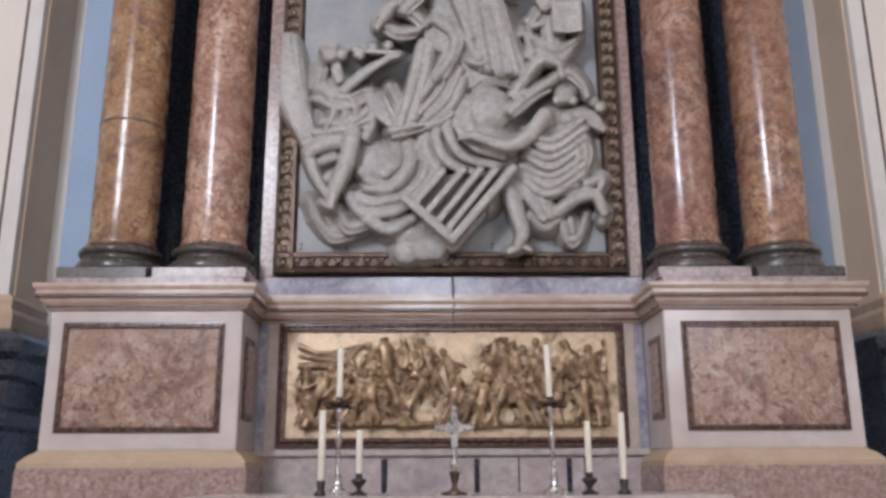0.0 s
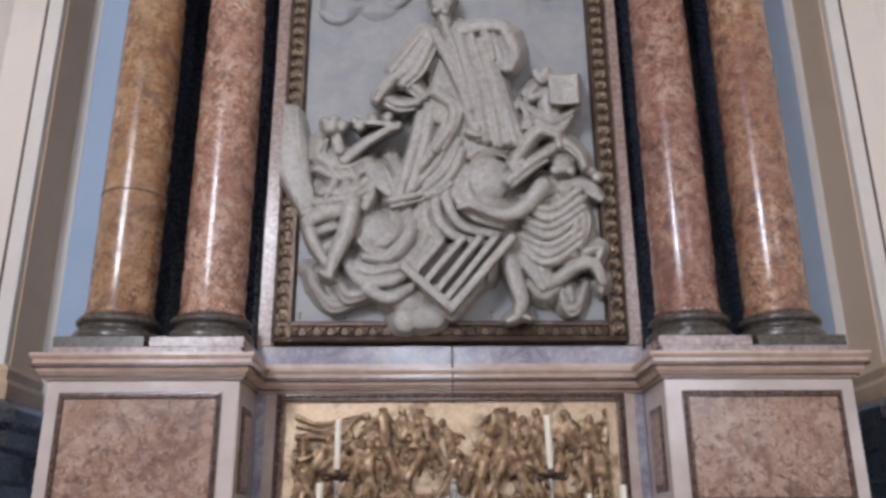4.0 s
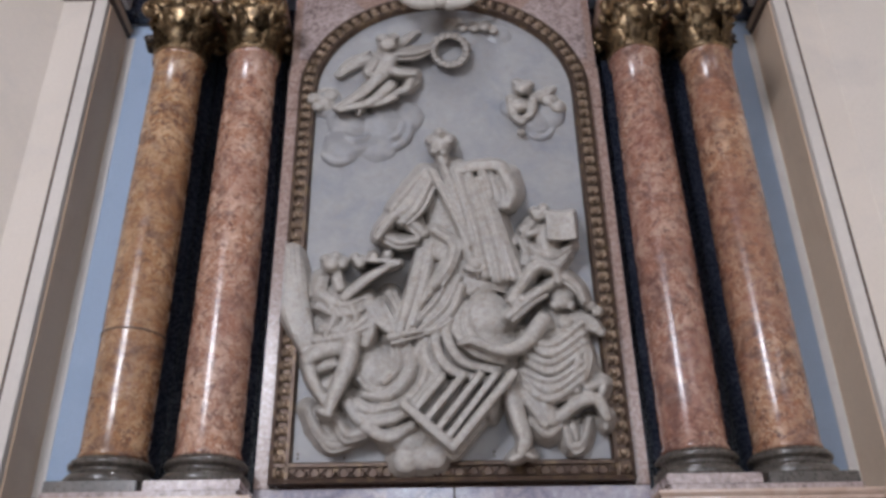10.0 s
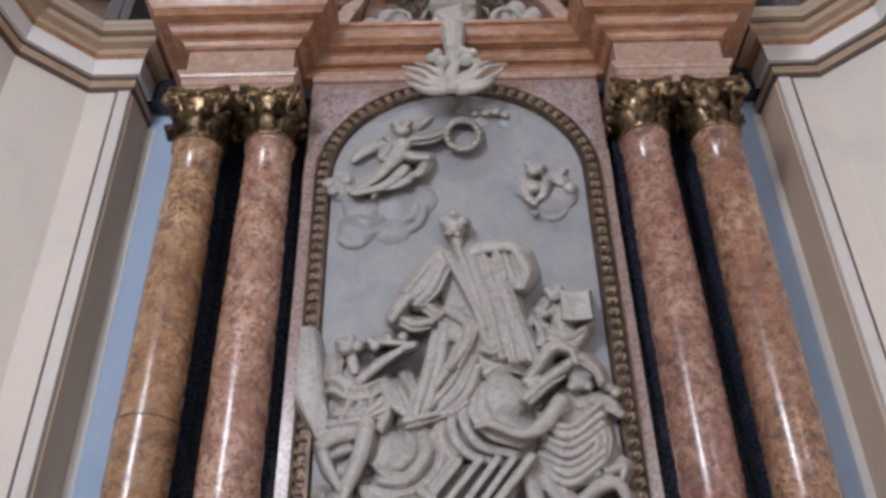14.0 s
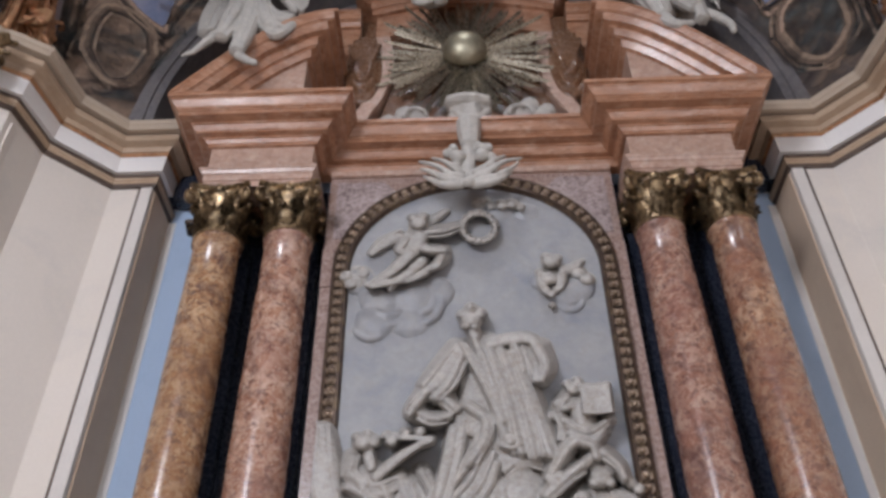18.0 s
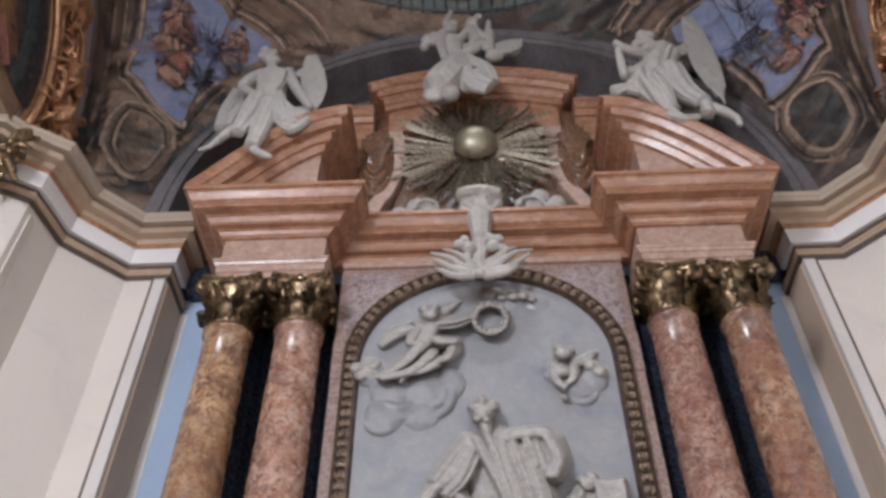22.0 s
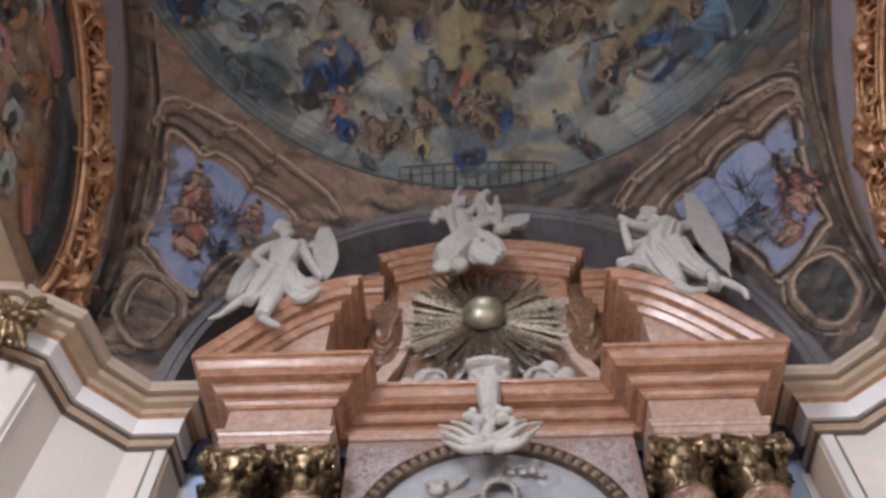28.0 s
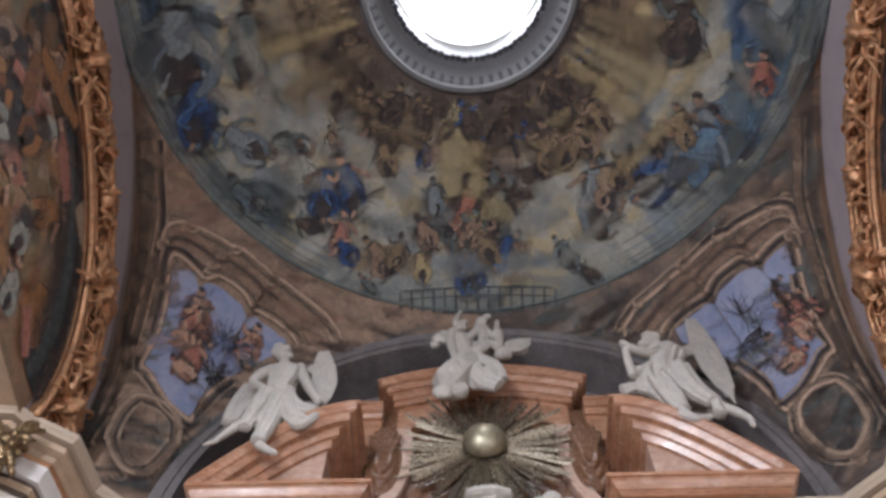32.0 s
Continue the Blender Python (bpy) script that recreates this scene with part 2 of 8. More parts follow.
BORDM = mat("pale_cream_plaster", (0.66, 0.615, 0.57), 0.7, spots=[((0.6, 0.56, 0.52), 0.6, 2)], bump=0.1, grain=0.03)
VEINM = mat("veined_rose_marble", (0.29, 0.225, 0.215), 0.25, spots=[((0.14, 0.1, 0.1), 0.9, 9), ((0.46, 0.37, 0.35), 0.8, 17)], bump=0.03, coat=0.25)
FLOORM = mat("floor_marble", (0.5, 0.45, 0.41), 0.35, spots=[((0.25, 0.2, 0.18), 0.6, 2)])
WAX = mat("candle_wax", (0.72, 0.66, 0.55), 0.4, spots=[((0.66, 0.58, 0.46), 0.6, 8)], bump=0.05, grain=0.03)
SILVER = mat("silver", (0.6, 0.58, 0.56), 0.25, 0.9, spots=[((0.35, 0.33, 0.32), 0.6, 14)], bump=0.1)
IRON = mat("dark_metal", (0.05, 0.04, 0.035), 0.4, 0.5, spots=[((0.09, 0.07, 0.05), 0.6, 14)], bump=0.1)
CLOTH = mat("white_linen", (0.7, 0.68, 0.65), 0.9, bump=0.3, bump_scale=80)


def fresco(name, base, spots, grain=0.22):
    return mat(name, base, 0.8, spots=spots, bump=0.12, bump_scale=18, grain=grain, depth=0.006)


FRESCO_VAULT = fresco("vault_fresco", (0.10, 0.082, 0.068), [((0.145, 0.115, 0.09), 0.8, 1.1), ((0.055, 0.048, 0.044), 0.8, 1.6), ((0.17, 0.13, 0.1), 0.6, 4.0)])
FRESCO_ARCH = fresco("grey_arch_fresco", (0.17, 0.155, 0.155), [((0.21, 0.195, 0.2), 0.8, 1.1), ((0.1, 0.09, 0.09), 0.8, 1.6), ((0.2, 0.17, 0.145), 0.6, 4.0)])
# colours of the painter: body, shade, light
PALETTE = {
    "b": ((0.028, 0.062, 0.17), (0.018, 0.03, 0.075), (0.08, 0.155, 0.28)),
    "r": ((0.34, 0.125, 0.09), (0.17, 0.065, 0.05), (0.5, 0.29, 0.23)),
    "o": ((0.21, 0.15, 0.09), (0.11, 0.075, 0.05), (0.31, 0.235, 0.145)),
    "d": ((0.07, 0.05, 0.042), (0.03, 0.024, 0.028), (0.15, 0.105, 0.075)),
    "g": ((0.20, 0.225, 0.235), (0.12, 0.145, 0.17), (0.29, 0.305, 0.295)),
    "s": ((0.43, 0.245, 0.165), (0.21, 0.105, 0.075), (0.58, 0.41, 0.31)),
    "y": ((0.40, 0.31, 0.16), (0.28, 0.22, 0.12), (0.48, 0.40, 0.24)),
    "n": ((0.105, 0.125, 0.125), (0.05, 0.062, 0.068), (0.19, 0.205, 0.18)),
    "w": ((0.34, 0.33, 0.285), (0.23, 0.235, 0.215), (0.42, 0.40, 0.335)),
    "k": ((0.21, 0.245, 0.40), (0.14, 0.165, 0.29), (0.30, 0.32, 0.45)),
    "z": ((0.30, 0.13, 0.05), (0.14, 0.06, 0.03), (0.42, 0.22, 0.1)),
    "c": ((0.12, 0.20, 0.29), (0.07, 0.125, 0.19), (0.2, 0.3, 0.37)),
    "t": ((0.25, 0.165, 0.115), (0.125, 0.085, 0.062), (0.40, 0.29, 0.21)),
}
SKYP = fresco("painted_sky", (0.195, 0.23, 0.355), [((0.16, 0.185, 0.31), 0.8, 1.2), ((0.33, 0.33, 0.42), 0.7, 2.2)], 0.12)
PAINT = {k: fresco("paint_" + k, v[0], [(v[1], 0.8, 3), (v[2], 0.6, 6)]) for k, v in PALETTE.items()}


def painting(name, ground, marks, lantern_axis=None, scrolls=0.0):
    """A fresco: a clouded ground, then soft shapes (colour, centre, turn, sizes) with wavering outlines, laid over one another."""
    k = Nodes(name)
    add = k.n.new("ShaderNodeVectorMath")
    add.operation = "MULTIPLY_ADD"
    add2 = k.n.new("ShaderNodeVectorMath")
    add2.operation = "MULTIPLY_ADD"
    add3 = k.n.new("ShaderNodeVectorMath")
    add3.operation = "MULTIPLY_ADD"
    for node, scale, amount, src in ((add, 2.0, 0.24, k.pos), (add2, 5.5, 0.22, add.outputs[0]), (add3, 15.0, 0.1, add2.outputs[0])):
        nz = k.n.new("ShaderNodeTexNoise")
        nz.inputs["Scale"].default_value, nz.inputs["Detail"].default_value = scale, 3
        k.l.new(k.pos, nz.inputs["Vector"])
        sub = k.n.new("ShaderNodeVectorMath")
        sub.operation = "SUBTRACT"
        sub.inputs[1].default_value = (0.5, 0.5, 0.5)
        k.l.new(nz.outputs[1], sub.inputs[0])
        k.l.new(sub.outputs[0], node.inputs[0])
        node.inputs[1].default_value = (amount,) * 3
        k.l.new(src, node.inputs[2])
    vec = add3.outputs[0]
    shade, light = k.noise(vec, 5.5, 6, 0.7, 1.2), k.noise(vec, 8.0, 6, 0.7, 0.9)
    tone = {}
    for c in sorted({m[0] for m in marks} | set(ground + ("odn" if lantern_axis else ""))):
        body, dark, pale = PALETTE[c]
        tone[c] = k.mix(k.ramp(light, 0.48, 0.68, 0.0, 0.6), k.mix(k.ramp(shade, 0.45, 0.65, 0.0, 0.55), body, dark), pale)
    col = tone[ground[0]]
    for i, c in enumerate(ground[1:]):
        col = k.mix(k.ramp(k.noise(k.pos, 0.55 + 0.33 * i, 5, 0.6, 0.7), 0.48, 0.62, 0.0, 0.8), col, tone[c])
    if lantern_axis:
        far = k.n.new("ShaderNodeVectorMath")
        far.operation = "DISTANCE"
        k.l.new(add.outputs[0], far.inputs[0])
        far.inputs[1].default_value = lantern_axis
        col = k.mix(k.ramp(far.outputs["Value"], 3.6, 2.2, 0.0, 0.7), col, tone["o"])
        col = k.mix(k.ramp(far.outputs["Value"], 2.75, 2.0, 0.0, 0.9), col, tone["d"])
        col = k.mix(k.ramp(far.outputs["Value"], 4.4, 5.3, 0.0, 0.8), col, tone["n"])
    if scrolls:
        fine = k.noise(vec, 2.6, 2, 0.5, 1.6)
        up, dn = k.ramp(fine, 0.46, 0.49, 0.0, 1.0), k.ramp(fine, 0.49, 0.53, 1.0, 0.0)
        both = k.n.new("ShaderNodeMath")
        both.operation = "MULTIPLY"
        k.l.new(up, both.inputs[0]), k.l.new(dn, both.inputs[1])
        col = k.mix(k.ramp(both.outputs[0], 0.2, 0.8, 0.0, scrolls), col, PALETTE["t"][2])
    for c, centre, turn, sizes in marks:
        mp = k.n.new("ShaderNodeMapping")
        mp.vector_type = "TEXTURE"
        mp.inputs["Location"].default_value, mp.inputs["Rotation"].default_value, mp.inputs["Scale"].default_value = centre, turn, sizes
        k.l.new(vec, mp.inputs[0])
        ln = k.n.new("ShaderNodeVectorMath")
        ln.operation = "LENGTH"
        k.l.new(mp.outputs[0], ln.inputs[0])
        col = k.mix(k.ramp(ln.outputs["Value"], 1.08, 0.84, 0.0, 0.93), col, tone[c])
    assert len(marks) < 46
    g = k.noise(k.pos, 16, 5)
    col = k.value(col, k.ramp(g, 0.3, 0.7, 0.84, 1.16))
    return k.finish(col, g, 0.75, 0.0, 0.0, g, 0.1, 0.006)

# ---- shapes ----


def part(name, bm, material, parent=None, label="", smooth=False):
    """Links a bmesh as one mesh object, under a thing or a part."""
    me = bpy.data.meshes.new(name)
    bmesh.ops.recalc_face_normals(bm, faces=bm.faces)
    if smooth:
        for f in bm.faces:
            f.smooth = True
    bm.to_mesh(me)
    bm.free()
    me.materials.append(material)
    ob = new(name, me)
    if parent is not None:
        ob.parent = parent
    if label:
        ob["label"] = label
    return ob


def again(name, mesh, parent, m):
    """One more piece on a mesh that is there already."""
    ob = new(name, mesh)
    ob.parent = parent
    ob.matrix_basis = m
    return ob


def thing(name, label, category, group="", kind="", at=(0, 0, 0)):
    ob = new(name)
    ob.location = at
    return tagged(ob, label, category, group, kind)


def box(x0, x1, y0, y1, z0, z1, bevel=0.0, bm=None):
    bm = bm or bmesh.new()
    x0, x1 = min(x0, x1), max(x0, x1)
    r = bmesh.ops.create_cube(bm, size=1.0)
    for v in r["verts"]:
        v.co = Vector((x0 + (v.co.x + 0.5) * (x1 - x0), y0 + (v.co.y + 0.5) * (y1 - y0), z0 + (v.co.z + 0.5) * (z1 - z0)))
    if bevel:
        bmesh.ops.bevel(bm, geom=list({e for v in r["verts"] for e in v.link_edges}), offset=bevel, segments=2, affect="EDGES")
    return bm


def sweep(path, profile, close_ends=True, bm=None, closed=False, place=None):
    """A moulding: profile points (outwards, height) along a plan path; outwards is to the right of the path's way."""
    bm = bm or bmesh.new()
    place = place or (lambda a, b, h: (a, b, h))
    pts = [Vector(p) for p in path]
    rings, last = [], len(pts) - 1
    for i, p in enumerate(pts):
        a = (pts[i] - pts[i - 1]).normalized() if i or closed else None
        b = (pts[(i + 1) % len(pts)] - pts[i]).normalized() if i < last or closed else None
        na = Vector((a.y, -a.x)) if a else None
        nb = Vector((b.y, -b.x)) if b else None
        n = (na or nb) if not (na and nb) else (na + nb) / max(1 + na.dot(nb), 0.15)
        rings.append([bm.verts.new(place(p.x + n.x * o, p.y + n.y * o, z)) for o, z in profile])
    k = len(profile)
    for r, s in list(zip(rings, rings[1:])) + ([(rings[-1], rings[0])] if closed else []):
        for j in range(k):
            bm.faces.new((r[j], r[(j + 1) % k], s[(j + 1) % k], s[j]))
    if close_ends and not closed:
        bm.faces.new(rings[0]), bm.faces.new(rings[-1][::-1])
    return bm


def upright(a, b, h):
    """For sweeps in the plane of the altar: x, z and the depth y."""
    return (a, h, b)


def lathe(profile, steps=48, at=(0, 0, 0), bm=None, close=True):
    """A turned body: profile points (radius, height)."""
    bm = bm or bmesh.new()
    rings = []
    for r, z in profile:
        rings.append([bm.verts.new((at[0] + r * math.cos(2 * math.pi * i / steps), at[1] + r * math.sin(2 * math.pi * i / steps), at[2] + z)) for i in range(steps)])
    for a, b in zip(rings, rings[1:]):
        for i in range(steps):
            bm.faces.new((a[i], a[(i + 1) % steps], b[(i + 1) % steps], b[i]))
    if close:
        bm.faces.new(rings[0][::-1]), bm.faces.new(rings[-1])
    return bm


def slice_of(outline, y0, y1, bm=None):
    """A plate: an outline in x and z between two depths."""
    bm = bm or bmesh.new()
    f = [[bm.verts.new((x, y, z)) for x, z in outline] for y in (y0, y1)]
    k = len(outline)
    for j in range(k):
        bm.faces.new((f[0][j], f[0][(j + 1) % k], f[1][(j + 1) % k], f[1][j]))
    for ring in (f[0], f[1][::-1]):
        face = bm.faces.new(ring)
        bmesh.ops.triangulate(bm, faces=[face])
    return bm


def raked(up, dn, y_up, y_dn, y_back):
    """A moulding's band between two lines in x and z, its front leaning back from the lower to the upper line."""
    bm = bmesh.new()
    rows = [[bm.verts.new((x, y, z)) for x, z in line] for line, y in ((dn, y_dn), (up, y_up), (up, y_back), (dn, y_back))]
    k = len(up)
    for a, b in zip(rows, rows[1:] + rows[:1]):
        for j in range(k - 1):
            bm.faces.new((a[j], a[j + 1], b[j + 1], b[j]))
    for j in (0, k - 1):
        bm.faces.new([r[j] for r in rows])
    bmesh.ops.remove_doubles(bm, verts=bm.verts[:], dist=1e-5)
    return bm


# ---- carving: closed bodies that are melted into one stone ----
RND = random.Random(7)


def spline(pts, steps=5):
    if len(pts) < 3:
        a, b = pts[0], pts[-1]
        return [a.lerp(b, i / steps) for i in range(steps + 1)]
    q = [pts[0] * 2 - pts[1], *pts, pts[-1] * 2 - pts[-2]]
    out = []
    for i in range(1, len(q) - 2):
        p0, p1, p2, p3 = q[i - 1:i + 3]
        for j in range(steps):
            t = j / steps
            out.append(0.5 * (2 * p1 + (p2 - p0) * t + (2 * p0 - 5 * p1 + 4 * p2 - p3) * t * t + (3 * p1 - p0 - 3 * p2 + p3) * t ** 3))
    return out + [pts[-1]]


def tube(b, pts, r0, r1, sides=8, flat=1.0, steps=5, bulge=0.0):
    """A round body along points, closed at both ends; flat squeezes its depth."""
    line = spline([Vector(p) for p in pts], steps)
    n = len(line)
    rings = []
    for i, p in enumerate(line):
        way = (line[min(i + 1, n - 1)] - line[max(i - 1, 0)]).normalized()
        side = way.cross(Vector((0, 1, 0.001)))
        side = side.normalized() if side.length > 0.05 else Vector((1, 0, 0))
        up = side.cross(way).normalized()
        t = i / (n - 1)
        r = (r0 + (r1 - r0) * t) * (1 + bulge * math.sin(math.pi * t))
        rings.append([b.verts.new(p + side * math.cos(2 * math.pi * k / sides) * r + up * math.sin(2 * math.pi * k / sides) * r * flat) for k in range(sides)])
    a = b.verts.new(line[0] - (line[1] - line[0]).normalized() * r0 * 0.7)
    z = b.verts.new(line[-1] + (line[-1] - line[-2]).normalized() * r1 * 0.7)
    for r, s in zip(rings, rings[1:]):
        for k in range(sides):
            b.faces.new((r[k], r[(k + 1) % sides], s[(k + 1) % sides], s[k]))
    for k in range(sides):
        b.faces.new((rings[0][(k + 1) % sides], rings[0][k], a)), b.faces.new((rings[-1][k], rings[-1][(k + 1) % sides], z))


def triples(c):
    return [Vector(c[i:i + 3]) for i in range(0, len(c), 3)]


def limb(b, r0, r1, *c):
    tube(b, triples(c), r0, r1, bulge=0.12)


def cloth(b, r0, r1, *c):
    """A fall of drapery: a flattened body whose skin runs in rounded folds with sharp valleys, wandering along it."""
    line = spline(triples(c), 7)
    n, big = len(line), max(r0, r1)
    folds = 4 if big < 0.06 else 6 if big < 0.12 else 9 if big < 0.2 else 12
    sides = folds * 6
    phase, drift, wave = RND.uniform(0, 6.28), RND.uniform(-1.2, 1.2), RND.uniform(0.3, 0.8)
    rings = []
    for i, p in enumerate(line):
        way = (line[min(i + 1, n - 1)] - line[max(i - 1, 0)]).normalized()
        side = way.cross(Vector((0, 1, 0.001)))
        side = side.normalized() if side.length > 0.05 else Vector((1, 0, 0))
        up = side.cross(way).normalized()
        t = i / (n - 1)
        r = r0 + (r1 - r0) * t
        ring = []
        for k in range(sides):
            a = 2 * math.pi * k / sides
            q = folds * 0.5 * (a + 0.35 * math.sin(2 * a + phase)) + drift * t + wave * math.sin(3.1 * t + phase + a)
            g = r * (0.80 + 0.34 * abs(math.sin(q)) ** 0.7)
            ring.append(b.verts.new(p + side * math.cos(a) * g + up * math.sin(a) * g * 0.85))
        rings.append(ring)
    ends = [b.verts.new(line[0] - (line[1] - line[0]).normalized() * r0 * 0.4), b.verts.new(line[-1] + (line[-1] - line[-2]).normalized() * r1 * 0.15)]
    for r, q in zip(rings, rings[1:]):
        for k in range(sides):
            b.faces.new((r[k], r[(k + 1) % sides], q[(k + 1) % sides], q[k]))
    for k in range(sides):
        b.faces.new((rings[0][(k + 1) % sides], rings[0][k], ends[0])), b.faces.new((rings[-1][k], rings[-1][(k + 1) % sides], ends[1]))


def lump(b, r, x, y, z):
    res = bmesh.ops.create_icosphere(b, subdivisions=2, radius=r)
    s = Vector((RND.uniform(0.92, 1.08), 0.9 if r < 0.13 else 0.5, RND.uniform(0.95, 1.15)))
    for v in res["verts"]:
        k = 1 + 0.10 * noise.noise(v.co * (2.2 / r) + Vector((x, y, z)) * 3)
        v.co = Vector((v.co.x * s.x, v.co.y * s.y, v.co.z * s.z)) * k + Vector((x, y, z))


def arc(b, r, big, x, y, z, a0, a1):
    n = max(4, int(abs(a1 - a0) / 18))
    tube(b, [(x + big * math.cos(radians(a0 + (a1 - a0) * i / n)), y, z - 1.15 * big * math.sin(radians(a0 + (a1 - a0) * i / n))) for i in range(n + 1)], r, r * 0.8, 7, steps=2)


def shell(b, n, r, small, big, fall, x, y, z, a0, a1):
    """A bank of cloud: rounded lips one behind the other, the outer ones lower."""
    for i in range(n):
        t = i / max(n - 1, 1)
        turn = RND.uniform(-12, 12)
        k = max(5, int(abs(a1 - a0) / 15))
        pts = []
        for j in range(k + 1):
            a = radians(a0 + turn + (a1 - a0) * j / k)
            w = (small + (big - small) * t) * (1 + 0.07 * math.sin(2.3 * a + 5 * i))
            edge = 1 - abs(2 * j / k - 1) ** 3
            pts.append((x + w * math.cos(a), y + fall * t + 0.06 * (1 - edge), z - 1.12 * w * math.sin(a)))
        tube(b, pts, r * RND.uniform(0.8, 1.1), r * RND.uniform(0.6, 0.9), 8, 1.3, steps=2, bulge=0.5)


def slab(b, r0, r1, x0, y0, z0, x1, y1, z1):
    tube(b, [(x0, y0, z0), (x1, y1, z1)], r1, r1, 10, 2.2, steps=4, bulge=0.5)


def feathers(b, r, *c):
    """A wing: a flat blade and rows of long feathers."""
    p = triples(c)
    tube(b, p, r * 0.5, r * 0.3, 12, 0.28, bulge=1.0)
    side = (p[-1] - p[0]).normalized().cross(Vector((0, 1, 0))).normalized()
    way = (p[-1] - p[0]).normalized()
    for row, (count, start, reach, fat) in enumerate(((9, 0.25, 1.12, 0.13), (8, 0.1, 0.75, 0.12), (7, -0.05, 0.42, 0.11))):
        for i in range(count):
            u = -0.85 + 1.7 * i / (count - 1)
            q = []
            for t in (0.0, 0.5, 1.0):
                k = start + (reach - 0.25 * abs(u) - start) * t
                at = p[0].lerp(p[-1], k) if len(p) == 2 else (p[0].lerp(p[1], 2 * k) if k < 0.5 else p[1].lerp(p[-1], 2 * k - 1))
                wide = math.sin(math.pi * min(max(0.16 + 0.72 * k, 0.1), 0.95))
                q.append(at + side * r * u * wide + Vector((0, -(0.16 + 0.07 * row) * r, 0)))
            tube(b, q, r * fat, r * fat * 0.8, 6, 0.8)


CREASE = bpy.data.textures.new("creases", "CLOUDS")
CREASE.noise_type, CREASE.noise_scale, CREASE.noise_depth = "HARD_NOISE", 0.15, 1


def carve(name, b, material, parent=None, voxel=0.016, smooth=2, crease=0.0):
    """Melts the bodies of b into one carved mesh."""
    ob = part(name, b, material, parent, smooth=True)
    m = ob.modifiers.new("melt", "REMESH")
    m.mode, m.voxel_size, m.use_smooth_shade = "VOXEL", voxel, True
    if smooth:
        s = ob.modifiers.new("wear", "SMOOTH")
        s.iterations, s.factor = smooth, 0.5
    if crease:
        d = ob.modifiers.new("chisel", "DISPLACE")
        d.texture, d.strength, d.mid_level = CREASE, crease, 0.35
        d.texture_coords = "LOCAL"
    return ob

class Stone:
    """A relief worked out of one block: bodies rise from the ground, lie over one another and melt softly together.
    As in high relief made for people below, all bodies lean forward, towards the eye height of those who stand before it."""
    LEAN = Vector((-0.15, 0.0, 1.6))

    def __init__(self, x0, x1, z0, z1, ground, step):
        self.x, self.z = np.arange(x0, x1 + step, step), np.arange(z0, z1 + step, step)
        self.ground, self.step = ground, step
        self.h = np.zeros((len(self.z), len(self.x)))

    def body(self, pts, r0, r1, skirt=0.0, flat=1.0, bulge=0.12, sharp=False):
        """A rounded body along points; skirt: how far its foot spreads, in radii, to fill the valleys beside it."""
        pts = [self.LEAN + (p - self.LEAN) * (self.ground / p.y) + Vector((0, p.y - self.ground, 0)) for p in pts]
        line = spline(pts, 5) if len(pts) > 1 else [pts[0], pts[0] + Vector((1e-4, 0, 1e-4))]
        n, reach = len(line), max(r0, r1) * (1.15 + skirt) + 0.01
        i0, i1 = np.searchsorted(self.x, (min(p.x for p in line) - reach, max(p.x for p in line) + reach))
        j0, j1 = np.searchsorted(self.z, (min(p.z for p in line) - reach, max(p.z for p in line) + reach))
        if i1 - i0 < 2 or j1 - j0 < 2:
            return
        gx, gz = np.meshgrid(self.x[i0:i1], self.z[j0:j1])
        top = np.zeros_like(gx)
        for k in range(n - 1):
            a, c = line[k], line[k + 1]
            dx, dz = c.x - a.x, c.z - a.z
            t = np.clip(((gx - a.x) * dx + (gz - a.z) * dz) / max(dx * dx + dz * dz, 1e-9), 0, 1)
            u = (k + t) / (n - 1)
            r = (r0 + (r1 - r0) * u) * (1 + bulge * np.sin(np.pi * u))
            up = 0.74 * (self.ground - (a.y + (c.y - a.y) * t))
            d = np.hypot(gx - a.x - dx * t, gz - a.z - dz * t) / r
            crown = up + r * flat * (np.clip(1 - d, 0, 1) ** 0.7 if sharp else np.sqrt(np.clip(1 - d * d, 0, 1)))
            here = np.where(d < 1, crown, 0.0)
            if skirt:
                fall = np.clip(1 - (d - 1) / skirt, 0, 1)
                here = np.maximum(here, np.where(d >= 1, (up - 0.02) * fall ** 0.6, 0.0))
            top = np.maximum(top, here)
        old, k = self.h[j0:j1, i0:i1], 0.014
        w = np.clip(0.5 + 0.5 * (top - old) / k, 0, 1)
        new_h = old * (1 - w) + top * w + k * w * (1 - w)
        self.h[j0:j1, i0:i1] = np.where(top > 0, new_h, old)

    def limb(self, r0, r1, *c):
        fine = max(r0, r1) < 0.047
        p = triples(c)
        self.body(p, r0, r1, 1.5 if fine else 0.2, 0.9 if max(r0, r1) < 0.1 else 0.4, 0.12, fine and len(p) > 2)
        if fine and len(p) > 2:
            # a finer fold runs beside each larger one
            side = (p[-1] - p[0]).cross(Vector((0, 1, 0))).normalized() * r0 * RND.choice((-1.3, 1.3))
            self.body([q + side * RND.uniform(0.7, 1.2) + Vector((0, 0.012, 0)) for q in p], 0.5 * r0, 0.4 * r1, 0.8, 1.0, 0.2, True)

    def lump(self, r, x, y, z):
        self.body([Vector((x, y, z))], r, r, 0.3 if r < 0.1 else 0.5, 1.0 if r < 0.1 else 0.5)

    def bar(self, r, *c):
        self.body(triples(c), r, r, 0.0, 0.6, 0.0)

    def slab(self, r0, r1, *c):
        self.body(triples(c), r1, r1, 0.4)

